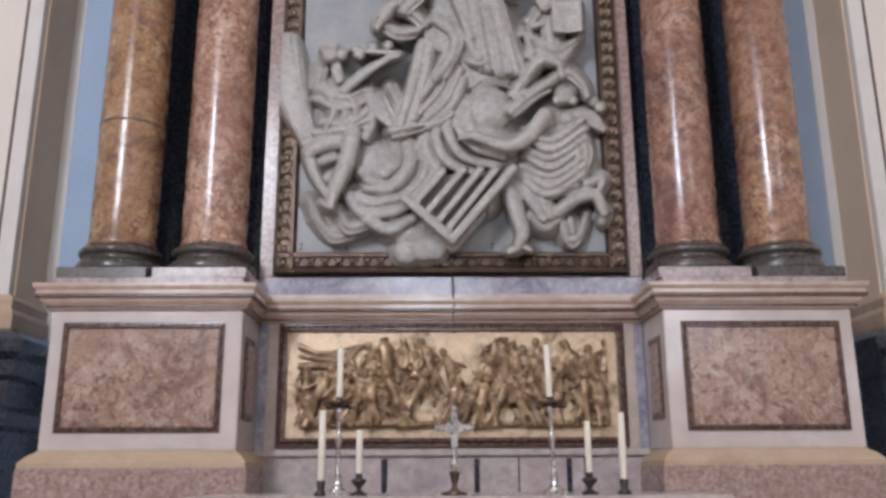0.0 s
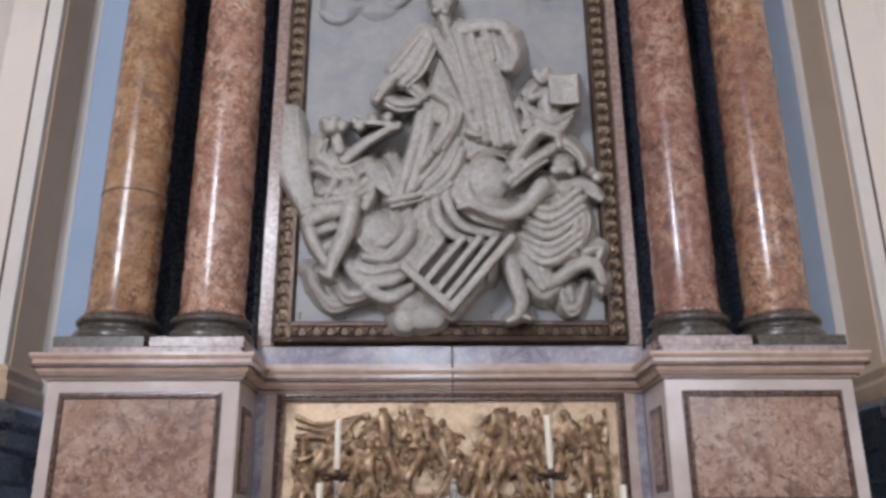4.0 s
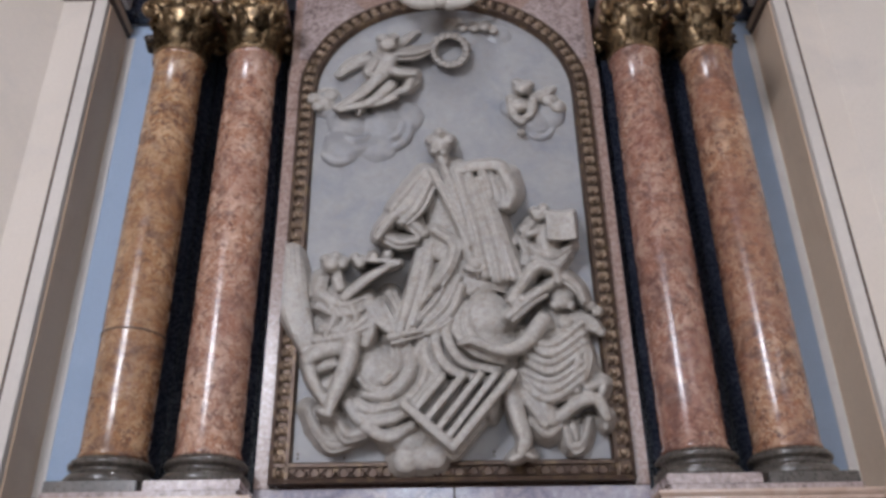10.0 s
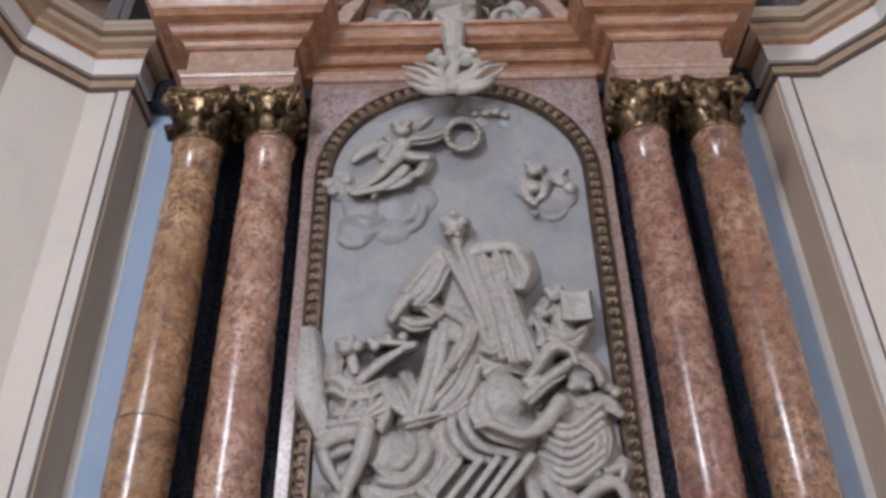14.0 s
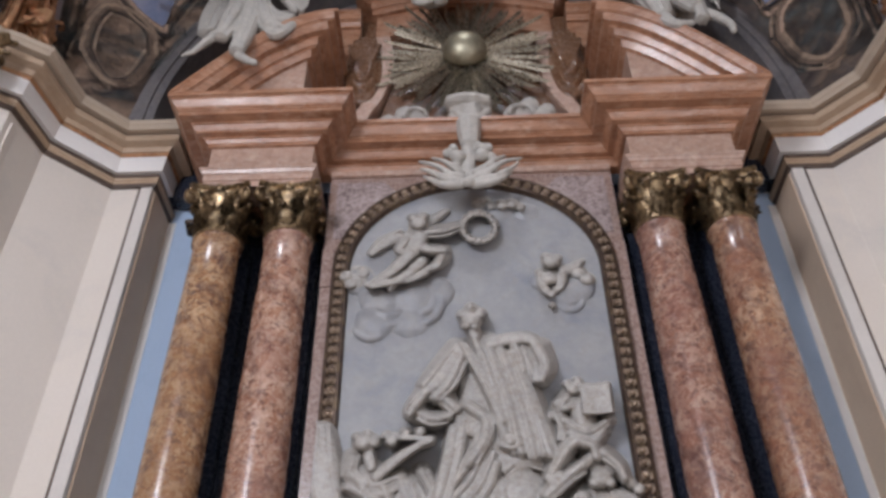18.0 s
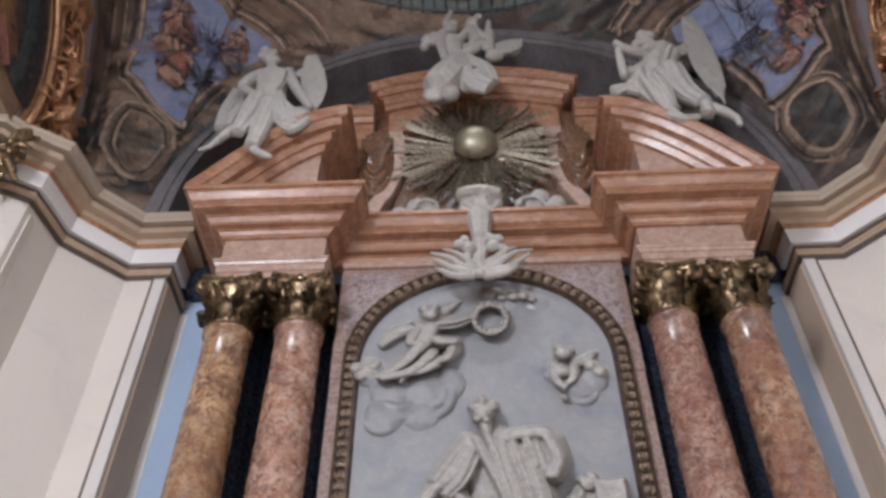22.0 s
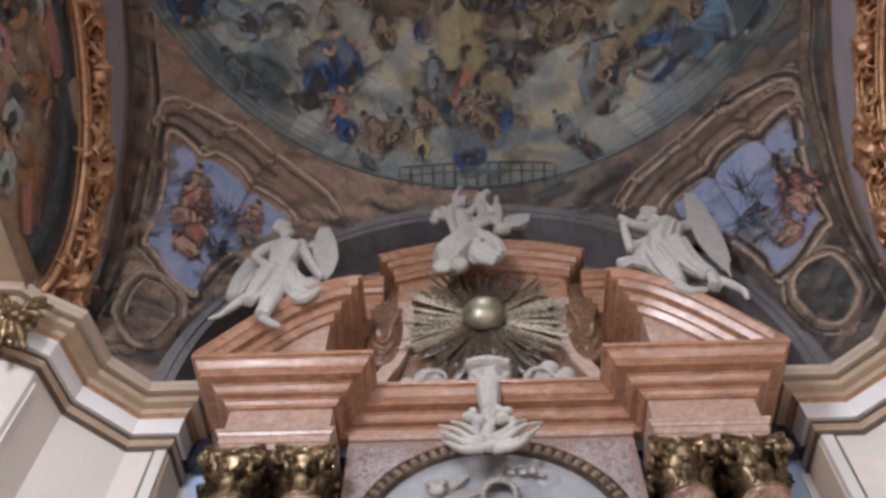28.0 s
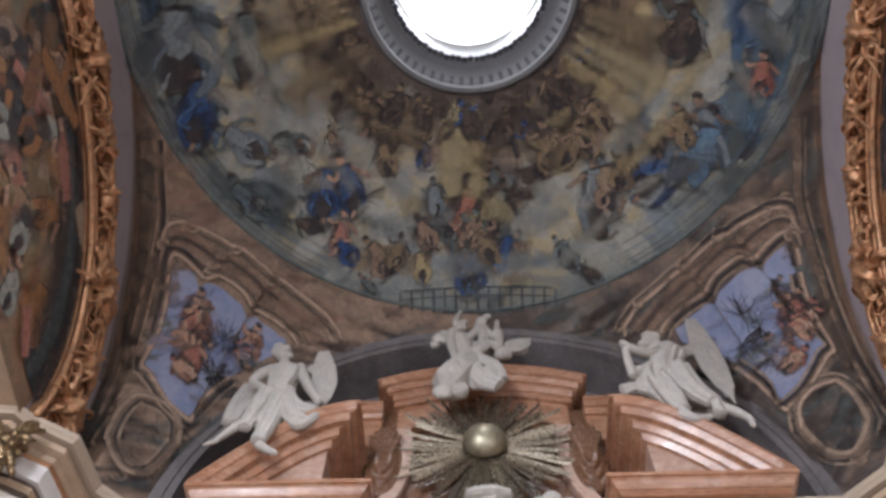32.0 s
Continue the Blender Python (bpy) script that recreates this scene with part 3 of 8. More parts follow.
    def sheet(self, r, x, y, z):
        for k in range(-3, 4):
            self.body([Vector((x - 0.8 * r, y, z + 0.3 * k * r)), Vector((x, y + 0.015, z + 0.3 * k * r)), Vector((x + 0.8 * r, y - 0.01, z + 0.3 * k * r))], 0.2 * r, 0.2 * r, 0.2, 0.1, 0.0)

    def arc(self, r, big, x, y, z, a0, a1):
        self.body([Vector((x + big * math.cos(radians(a0 + (a1 - a0) * i / 20)), y, z + 1.15 * big * math.sin(radians(a0 + (a1 - a0) * i / 20)))) for i in range(21)], r, r, 0.0)

    def feathers(self, r, *c):
        p = triples(c)
        self.body(p, 0.75 * r, 0.5 * r, 0.3, 0.3, 0.5)
        side = (p[-1] - p[0]).normalized().cross(Vector((0, 1, 0))).normalized()
        for row, (count, start, reach) in enumerate(((6, 0.2, 1.0), (5, 0.05, 0.62), (4, -0.05, 0.3))):
            for i in range(count):
                u = -0.75 + 1.5 * i / (count - 1)
                at = [p[0].lerp(p[1], 2 * k) if k < 0.5 else p[1].lerp(p[-1], 2 * k - 1) for k in (start, 0.5 * (start + reach), reach - 0.2 * abs(u))]
                self.body([q + side * r * u * 0.7 + Vector((0, -0.02 - 0.012 * row, 0)) for q in at], 0.12 * r, 0.1 * r, 0.6)

    def finish(self, name, material, parent):
        h = self.h
        pad = np.pad(h, 1, mode="edge")
        h = 0.5 * h + 0.125 * (pad[:-2, 1:-1] + pad[2:, 1:-1] + pad[1:-1, :-2] + pad[1:-1, 2:])
        gx, gz = np.meshgrid(self.x, self.z)
        wear = 0.0025 * np.sin(31 * gx + 4 * np.sin(9 * gz)) * np.sin(27 * gz + 5 * np.sin(7 * gx))
        y = self.ground + 0.004 - h - np.where(h > 0.03, wear, 0)
        lean = y / self.ground
        co = np.stack((self.LEAN.x + (gx - self.LEAN.x) * lean, y, self.LEAN.z + (gz - self.LEAN.z) * lean), -1).reshape(-1, 3)
        nz, nx = h.shape
        idx = np.arange(nz * nx).reshape(nz, nx)
        quads = np.stack((idx[:-1, :-1], idx[:-1, 1:], idx[1:, 1:], idx[1:, :-1]), -1).reshape(-1, 4)
        quads = quads[h.reshape(-1)[quads].max(1) > 0.003]
        used, back = np.unique(quads, return_inverse=True)
        me = bpy.data.meshes.new(name)
        me.from_pydata(co[used].tolist(), [], back.reshape(-1, 4).tolist())
        me.polygons.foreach_set("use_smooth", [True] * len(me.polygons))
        me.materials.append(material)
        ob = new(name, me)
        ob.parent = parent
        return ob


# ---- setting ----
YW = 7.6
tagged(part("floor", box(-9, 9, -7, 9, -0.2, 0), FLOORM), "polished marble church floor", "floor", kind="structure")
wall = tagged(part("wall_north", box(-4.4, 4.4, YW, YW + 0.3, 0, 9.6), BLUEW), "pale blue plastered wall behind the altar", "wall", kind="structure")
part("lunette", slice_of([(4.4 * math.cos(radians(a)), 9.45 + 4.6 * math.sin(radians(a))) for a in range(0, 181, 6)], YW + 0.02, YW + 0.3), FRESCO_ARCH, wall, "dim grey painted lunette")
for s in (1, -1):
    part("border", box(s * 3.56, s * 3.655, YW - 0.012, YW, 0, 8.5), WHITEP, wall, "cream painted border")
PIER = [(-3.67, 7.6), (-3.67, 7.0), (-4.15, 7.0), (-4.72, 6.4), (-4.82, 5.78), (-5.0, 5.66), (-5.14, 5.6), (-5.24, 5.48), (-5.9, 5.42)]
ARCHI = [(0, 8.555), (0.05, 8.555), (0.05, 8.59), (0.065, 8.60), (0.07, 8.625), (-0.2, 8.625), (-0.2, 8.555)]
FRIEZE = [(-0.2, 8.70), (0.1, 8.70), (0.11, 8.93), (-0.2, 8.93)]
GILT_LINE = [(-0.2, 8.932), (0.125, 8.932), (0.145, 8.955), (0.125, 8.975), (-0.2, 8.975)]
TOP = [(-0.3, 8.977), (0.14, 8.977), (0.17, 9.03), (0.27, 9.045), (0.27, 9.11), (0.255, 9.12), (0.255, 9.148), (-0.3, 9.148)]
FASCIA = [(-0.3, 9.172), (0.325, 9.172), (0.335, 9.2), (0.35, 9.225), (0.36, 9.23), (0.36, 9.3), (-0.3, 9.3)]
for s, nm in ((1, "west"), (-1, "east")):
    path = [(s * x, y) for x, y in PIER]
    if s > 0:
        path = path[::-1]
    pier = tagged(part("wall_pier_" + nm, sweep(path, [(0, 0), (0, 8.53), (-0.3, 8.53), (-0.3, 0)]), PLASTER), "cream plastered corner pier", "wall", kind="structure")
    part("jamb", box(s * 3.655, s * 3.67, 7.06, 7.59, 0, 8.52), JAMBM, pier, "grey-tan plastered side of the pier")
    # raised fillets on the pier's front and flank
    part("fillet", box(s * 3.672, s * 3.80, 6.978, 7.0, 0, 8.52), BORDM, pier, "pale raised fillet")
    # no real recess: a dark strip carries the groove's shade in its colour
    part("groove", box(s * 3.80, s * 3.835, 6.992, 7.0, 0, 8.52), LINE, pier, "narrow dark strip for a groove's shade")
    part("flank_panel", box(s * 4.79, s * 4.815, 5.85, 6.25, 3.0, 8.4), PLASTER, pier)
    corn = tagged(part("cornice_" + nm, sweep(path, FRIEZE), WHITEP), "plaster cornice with a white frieze and tan mouldings", "cornice", kind="structure")
    part("architrave", sweep(path, ARCHI), TAN, corn, "tan plaster moulding")
    # dark strips whose colour stands in for the shadows under the mouldings
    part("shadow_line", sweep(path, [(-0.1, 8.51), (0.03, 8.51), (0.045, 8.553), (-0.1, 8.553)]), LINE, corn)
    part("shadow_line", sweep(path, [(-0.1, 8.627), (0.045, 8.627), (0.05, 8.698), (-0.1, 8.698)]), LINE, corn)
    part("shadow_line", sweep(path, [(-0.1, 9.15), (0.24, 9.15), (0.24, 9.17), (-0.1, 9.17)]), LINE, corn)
    part("gilt_line", sweep(path, GILT_LINE), GILTW, corn, "thin gilt fillet")
    part("crown", sweep(path, TOP), TAN, corn, "tan plaster crown moulding")
    part("fascia", sweep(path, FASCIA), GREYP, corn, "pale grey-tan top fascia")
    base = [(s * x, y) for x, y in ((-3.66, 7.6), (-3.66, 6.98), (-4.16, 6.98), (-4.74, 6.38), (-4.84, 5.76), (-5.9, 5.4))]
    base = base[::-1] if s > 0 else base
    part("dado", sweep(base, [(-0.1, 0), (0.22, 0), (0.22, 0.5), (0.14, 0.56), (0.14, 1.9), (0.19, 1.95), (0.19, 2.05), (0.15, 2.1), (0.15, 2.3), (0.2, 2.34), (0.2, 2.46), (0.27, 2.52), (0.27, 2.62), (0.2, 2.68), (0.12, 2.72), (-0.1, 2.72)]), DARK, pier, "black marble dado with mouldings")
    part("pilaster_base", sweep(base, [(-0.05, 2.722), (0.08, 2.722), (0.08, 2.85), (0.05, 2.9), (0.06, 2.97), (0.02, 3.02), (-0.05, 3.02)]), TAN, pier, "tan pilaster base")
    side = tagged(part("wall_side_" + nm, box(s * 5.9, s * 6.2, -6.3, 7.0, 0, 9.3), PLASTER), "plastered side wall", "wall", kind="structure")
    part("soffit", box(s * 5.06, s * 5.9, -4.0, 5.35, 9.26, 9.298), TAN, side, "tan plaster soffit under the lunette")
    lun = tagged(part("lunette_" + nm, box(s * 5.06, s * 6.2, -4.0, 7.2, 9.3, 15.0), LAVENDER), "lavender plastered lunette wall", "wall", kind="structure")
tagged(part("wall_south", box(-6.2, 6.2, -6.3, -6.0, 0, 16), PLASTER), "plastered rear wall", "wall", kind="structure")
tagged(part("ceiling", box(-6.4, 6.4, -6.5, 8.0, 17.6, 17.8), PLASTER), "plastered roof over the dome", "ceiling", kind="structure")

# ---- dome and vault ----
ZB, RB, YC = 14.05, 5.05, 1.65
ZO, RO = 15.35, 1.69
ARCH_Y, ARCH_R, SPRING = 6.85, 4.1, 9.5
SIDE_X, SIDE_R = 5.0, 4.72


def dome_at(r, deg):
    """A point of the dome's shell: distance from its axis and direction."""
    a = math.radians(deg)
    return (r * math.cos(a), YC + r * math.sin(a), ZB + (ZO - ZB) * (1 - (r / RB) ** 2) / (1 - (RO / RB) ** 2))


def vault_edge(u):
    """The lower edge of the vault's north-east quarter: front arch (u 0 to 1), pier (1 to 2), side arch (2 to 3)."""
    if u <= 1:
        a = math.radians(90 - 90 * u)
        return (ARCH_R * math.cos(a), ARCH_Y, SPRING + ARCH_R * math.sin(a))
    if u <= 2:
        k = u - 1
        x = 4.1 + (4.72 - 4.1) * min(k / 0.6, 1) + max(k - 0.6, 0) / 0.4 * 0.28
        y = 6.85 + (6.4 - 6.85) * min(k / 0.6, 1) + max(k - 0.6, 0) / 0.4 * -0.03
        return (x, y, SPRING)
    a = math.radians(90 * (u - 2))
    return (SIDE_X, YC + SIDE_R * math.cos(a), SPRING + SIDE_R * math.sin(a))


def vault_at(u, v, side=1):
    """A point of the vault between its lower edge (v 0) and the ring of the dome (v 1)."""
    x, y, z = vault_edge(u)
    d = math.hypot(x, y - YC)
    cx, cy = x / d, (y - YC) / d
    h = 0.42 * math.sin(math.pi * v) * (ZB - z) / 4.5
    return (side * ((x + (cx * RB - x) * v) + cx * h), y + (YC + cy * RB - y) * v + cy * h, z + (ZB - z) * v)


# shapes of the painting on the dome and on the two corner vaults
DOME_MARKS, VAULT_MARKS = [], {1: [], -1: []}


def daub(colour, r, deg, w, h, turn):
    DOME_MARKS.append((colour, dome_at(r, deg), (0, 0, radians(-turn)), (w * 1.1, h * 1.1, 0.6)))


daub("o", 4.46, 103.2, 0.29, 0.18, 0)
daub("w", 3.78, 118, 0.13, 0.36, 60)
daub("g", 3.92, 31.8, 0.3, 0.21, -20)
daub("g", 3.83, 58.2, 0.16, 0.45, 0)
daub("o", 2.89, 48.8, 0.27, 0.27, 20)
daub("o", 2.49, 27.9, 0.18, 0.18, 0)
daub("o", 2.45, 143, 0.27, 0.16, 40)
daub("o", 2.54, 172.4, 0.18, 0.11, 0)
daub("o", 2.69, 120.5, 0.23, 0.11, 0)
daub("o", 4.59, 114.4, 0.2, 0.14, 0)
daub("o", 4.36, 107.9, 0.21, 0.13, 0)
daub("g", 4.3, 139.2, 0.18, 0.35, 50)
daub("w", 4.64, 124.1, 0.44, 0.14, 30)
daub("w", 4.86, 117.7, 0.36, 0.11, 30)
daub("w", 4.72, 57.7, 0.54, 0.14, -35)
daub("g", 4.79, 50.5, 0.45, 0.11, -40)
daub("w", 3.39, 70.7, 0.45, 0.14, 10)
daub("g", 3.38, 147.5, 0.44, 0.21, 30)
daub("g", 4.44, 33.7, 0.35, 0.16, -40)
daub("y", 2.67, 97.6, 0.2, 0.54, 0)
daub("y", 2.57, 87.5, 0.14, 0.45, 5)
daub("o", 1.47, 109.7, 0.27, 0.27, 0)
daub("y", 2.26, 169.8, 0.18, 0.53, 10)
daub("y", 2.65, 17.9, 0.23, 0.62, -10)
daub("y", 2.79, 34.9, 0.18, 0.36, -30)
daub("g", 3.23, 11.4, 0.26, 0.35, 0)
daub("o", 4.21, 80.2, 0.22, 0.09, 10)
daub("o", 4.6, 82.9, 0.18, 0.07, 20)


def dome_paint(a0, a1, r0, r1):
    """The paint of one field of the dome, with the shapes that reach into it."""
    near = []
    for m in DOME_MARKS:
        x, y = m[1][0], m[1][1] - YC
        r, a, reach = math.hypot(x, y), math.degrees(math.atan2(y, x)) % 360, max(m[3][:2]) * 1.2 + 0.22
        spread = math.degrees(reach / max(r, 0.5))
        if r0 - reach < r < r1 + reach and (a0 - spread < a < a1 + spread or a0 - spread < a - 360 < a1 + spread):
            near.append(m)
    return painting("dome_fresco", "wgywyg", near, (0.0, YC, 15.0))


# the east ground is toned darker to cancel the left window's strong light
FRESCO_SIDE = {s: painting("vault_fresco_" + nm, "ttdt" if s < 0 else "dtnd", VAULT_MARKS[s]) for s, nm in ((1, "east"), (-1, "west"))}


def grid_mesh(fn, us, vs, wrap=False):
    bm = bmesh.new()
    rows = [[bm.verts.new(fn(u, v)) for v in vs] for u in us]
    for a, b in list(zip(rows, rows[1:])) + ([(rows[-1], rows[0])] if wrap else []):
        for j in range(len(vs) - 1):
            bm.faces.new((a[j], a[j + 1], b[j + 1], b[j]))
    return bm


MIDR = 3.3
dome = tagged(part("dome", grid_mesh(lambda a, r: dome_at(r, a), range(-174, 13, 6), [RO + (RB - RO) * i / 24 for i in range(25)]), dome_paint(-174, 12, 0, 9), smooth=True), "dark frescoed dome with clouds and gold light", "dome", kind="structure")
for a0, a1 in ((12, 45), (45, 66), (66, 84), (84, 96), (96, 114), (114, 138), (138, 186)):
    for r0, r1 in ((RO, MIDR), (MIDR, RB)):
        part("painted_field", grid_mesh(lambda a, r: dome_at(r, a), [a0 + (a1 - a0) * i / 12 for i in range(13)], [r0 + (r1 - r0) * i / 12 for i in range(13)]), dome_paint(a0, a1, r0, r1), dome, smooth=True)
ring = [(RB * math.cos(radians(a)), YC + RB * math.sin(radians(a))) for a in range(0, 360, 3)]
part("ring_moulding", sweep(ring, [(0.0, ZB - 0.04), (-0.03, ZB - 0.035), (-0.035, ZB - 0.01), (-0.02, ZB), (-0.03, ZB + 0.015), (0.0, ZB + 0.03), (0.06, ZB)], closed=True), PAINT["n"], dome, "narrow grey-green painted ring")
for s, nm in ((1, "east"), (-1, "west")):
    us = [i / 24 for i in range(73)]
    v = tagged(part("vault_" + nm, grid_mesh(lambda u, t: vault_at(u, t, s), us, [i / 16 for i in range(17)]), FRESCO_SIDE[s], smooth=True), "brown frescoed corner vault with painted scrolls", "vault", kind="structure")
    side = [(YC + SIDE_R * math.cos(radians(a)), SPRING + SIDE_R * math.sin(radians(a))) for a in range(0, 96, 4)]
    part("arch_edge", sweep(side, [(-0.02, s * 4.97), (0.16, s * 4.97), (0.18, s * 5.0), (0.16, s * 5.09), (-0.02, s * 5.09)], place=lambda a, b, h: (h, a, b)), SCROLLM, v, "brown painted edge of the side arch")
front = [(ARCH_R * math.cos(radians(a)), SPRING + ARCH_R * math.sin(radians(a))) for a in range(0, 181, 4)]
arch = tagged(part("arch_north", sweep(front, [(0.0, ARCH_Y), (0.0, YW + 0.1), (-0.25, YW + 0.1), (-0.25, ARCH_Y)], place=upright), FRESCO_ARCH), "grey painted arch over the altar", "arch", kind="structure")
part("arch_moulding", sweep(front, [(0.06, ARCH_Y - 0.03), (0.06, ARCH_Y + 0.02), (-0.14, ARCH_Y + 0.02), (-0.14, ARCH_Y - 0.03)], place=upright), FRESCO_ARCH, arch, "painted stone arch band")
# rear half of the vault, plain
tagged(part("vault_south", grid_mesh(lambda a, k: (lambda r, z: (r * math.cos(radians(a)), YC + r * math.sin(radians(a)), z))(RB + 2.6 * k, ZB - 0.6 * k), range(175, 366, 5), [0, 0.5, 1]), FRESCO_VAULT), "plain rear vault", "vault", kind="structure")

# lantern
lantern = thing("lantern", "round grey stone lantern ring with a bright skylight in the dome", "skylight", kind="structure")
part("lip", lathe([(RO + 0.05, ZO - 0.03), (RO, ZO - 0.09), (RO - 0.07, ZO - 0.08), (RO - 0.09, ZO), (RO - 0.05, ZO + 0.06), (RO + 0.06, ZO + 0.05)], 96, (0, YC, 0), close=False), LANTM, lantern, "grey stone lip")
part("drum", lathe([(RO - 0.08, ZO), (1.42, ZO + 0.42)], 96, (0, YC, 0), close=False), LANTM, lantern, "grey splayed drum")
part("collar", lathe([(1.43, ZO + 0.40), (1.37, ZO + 0.43), (1.36, ZO + 0.5), (1.31, ZO + 0.52), (1.31, 17.4)], 96, (0, YC, 0), close=False), LANTM, lantern, "blue-grey collar")
# slots are not cut in: dark strips on the drum give their shade
slot = part("slot", box(-0.032, 0.032, -0.1, 0.1, -0.012, 0.012, 0.006), LANTD, lantern, "dark strip for a slot's shade")
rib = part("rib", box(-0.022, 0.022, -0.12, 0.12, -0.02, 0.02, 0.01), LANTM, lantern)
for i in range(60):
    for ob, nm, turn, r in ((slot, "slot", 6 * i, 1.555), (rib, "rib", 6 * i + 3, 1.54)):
        a = radians(turn)
        m = Matrix.Translation((r * math.cos(a), YC + r * math.sin(a), ZO + (1.61 - r) * 0.42 / 0.19)) @ Matrix.Rotation(a - math.pi / 2, 4, "Z") @ Matrix.Rotation(radians(-65), 4, "X")
        if i == 0:
            ob.matrix_basis = m
        else:
            again(nm, ob.data, lantern, m)
tooth = part("scallop", lathe([(0.05, -0.05), (0.058, 0.0), (0.045, 0.05)], 10), LANTD, lantern, "dark scallop")
for i in range(80):
    a = 2 * math.pi * i / 80
    r = 1.275 - 0.012 * math.sin(i * 2.3)
    m = Matrix.Translation((r * math.cos(a), YC + r * math.sin(a), ZO + 0.56))
    if i == 0:
        tooth.matrix_basis = m
    else:
        again("scallop", tooth.data, lantern, m)
GLOW = bpy.data.materials.new("skylight_glass")
GLOW.use_nodes = True
GLOW.node_tree.nodes["Principled BSDF"].inputs["Base Color"].default_value = (0.9, 0.92, 0.95, 1)
GLOW.node_tree.nodes["Principled BSDF"].inputs["Emission Color"].default_value = (0.97, 0.98, 1.0, 1)
GLOW.node_tree.nodes["Principled BSDF"].inputs["Emission Strength"].default_value = 3.0
part("glazing", lathe([(1.32, 17.35), (1.32, 17.38)], 64, (0, YC, 0)), GLOW, lantern, "bright frosted skylight")

# gilt arched picture frames on the side lunettes, with dark paintings
for s, nm in ((1, "east"), (-1, "west")):
    x0 = s * 5.05
    pic = thing("arched_painting", "dark arched oil painting in a carved gilt frame above the cornice", "painting", "paintings of the side walls")
    n = [(YC + 3.55 * math.cos(radians(a)), SPRING + 2.7 * math.sin(radians(a))) for a in range(0, 181, 6)]
    bm = bmesh.new()
    n = [(YC + 3.55, 9.2)] + n + [(YC - 3.55, 9.2)]
    bm.faces.new([bm.verts.new((x0 - s * 0.02, y, z)) for y, z in n])
    bmesh.ops.triangulate(bm, faces=bm.faces[:])
    part("canvas", bm, fresco("canvas_paint_" + nm, (0.28, 0.14, 0.06), [((0.40, 0.22, 0.09), 0.8, 0.7), ((0.07, 0.065, 0.05), 0.9, 0.9), ((0.12, 0.13, 0.09), 0.7, 1.3), ((0.3, 0.2, 0.15), 0.6, 2.5)]), pic, "dark orange and green painting")
    rnd = random.Random(11)

    def rim(deg, k, out=0.0):
        """A point of the frame: its angle along the arch, the distance from its middle line and from the wall."""
        a = radians(deg)
        return Vector((x0 - s * (0.05 + out), YC + (3.98 + k) * math.cos(a), SPRING + (3.0 + k) * math.sin(a)))

    for k, rr in ((-0.33, 0.045), (-0.2, 0.028), (0.2, 0.028), (0.33, 0.045)):
        b = bmesh.new()
        tube(b, [rim(a, k, 0.08) for a in range(-4, 97, 4)], rr, rr, 8, steps=1)
        part("rail", b, GILTW, pic, "smooth gilt rail", smooth=True)
    b = bmesh.new()
    for deg, size in ((84, 0.78), (57, 0.42), (37, 0.68), (20, 0.45), (8, 0.6), (70, 0.5)):
        for k in range(int(46 * size)):
            w, far = rnd.uniform(0, 2 * math.pi), size * rnd.uniform(0.35, 1.0)
            e = rim(deg + math.degrees(far * math.cos(w) / 3.4), far * math.sin(w) * 0.85, rnd.uniform(0.06, 0.16))
            o = rim(deg, 0, 0.1).lerp(e, 0.45)
            bend = Vector((-s * rnd.uniform(0.05, 0.12), rnd.uniform(-0.06, 0.06), rnd.uniform(-0.06, 0.06)))
            tube(b, [o, o.lerp(e, 0.5) + bend, e + (e - o) * 0.15], rnd.uniform(0.03, 0.05), 0.016, 6, steps=3)
            if k % 2 == 0:
                lump(b, rnd.uniform(0.03, 0.05), *e)
        lump(b, 0.28 * size, *rim(deg, 0, 0.14))
        for q in range(7):
            w = -1.2 + 2.4 * q / 6
            tube(b, [rim(deg, 0, 0.16), rim(deg + 5 * size * math.sin(w), 0.28 * size * math.cos(w) + 0.05, 0.2), rim(deg + 9 * size * math.sin(w), 0.5 * size * math.cos(w) + 0.08, 0.14)], 0.05 * size + 0.015, 0.025, 6, steps=3)
    for i in range(64):
        deg, k = 1.5 * i + 0.5, 0.09 * math.sin(i * 1.1)
        tube(b, [rim(deg, k, 0.05), rim(deg + 0.9, k + 0.07 * (-1) ** i, 0.1), rim(deg + 1.9, -k, 0.06)], 0.034, 0.022, 6, steps=2)
    carve("carved_leaves", b, GILTW, pic, 0.015, 1, 0.02)
    bed = bmesh.new()
    rows = [[bed.verts.new(rim(a, k, o)) for k, o in ((-0.36, -0.04), (-0.36, 0.03), (0.36, 0.03), (0.36, -0.04))] for a in range(-4, 97, 2)]
    for p, q in zip(rows, rows[1:]):
        for k in range(4):
            bed.faces.new((p[k], p[(k + 1) % 4], q[(k + 1) % 4], q[k]))
    part("frame_bed", bed, GILTW, pic)
    # gilt scroll bracket at the cornice
    b = bmesh.new()
    c = Vector((s * 5.0, 5.36, 8.82))
    for k in range(26):
        e = c + Vector((rnd.uniform(-0.36, 0.36), rnd.uniform(-0.14, 0.05), rnd.uniform(-0.48, 0.34)))
        tube(b, [c + Vector((0, 0, -0.1)), (c + e) / 2 + Vector((0, -0.1, 0)), e], 0.08, 0.035, 6, steps=3)
    lump(b, 0.2, *c)
    tagged(carve("gilt_bracket", b, GILT, None, 0.018, 1, 0.03), "carved gilt leaf bracket on the cornice", "bracket", "gilt brackets")

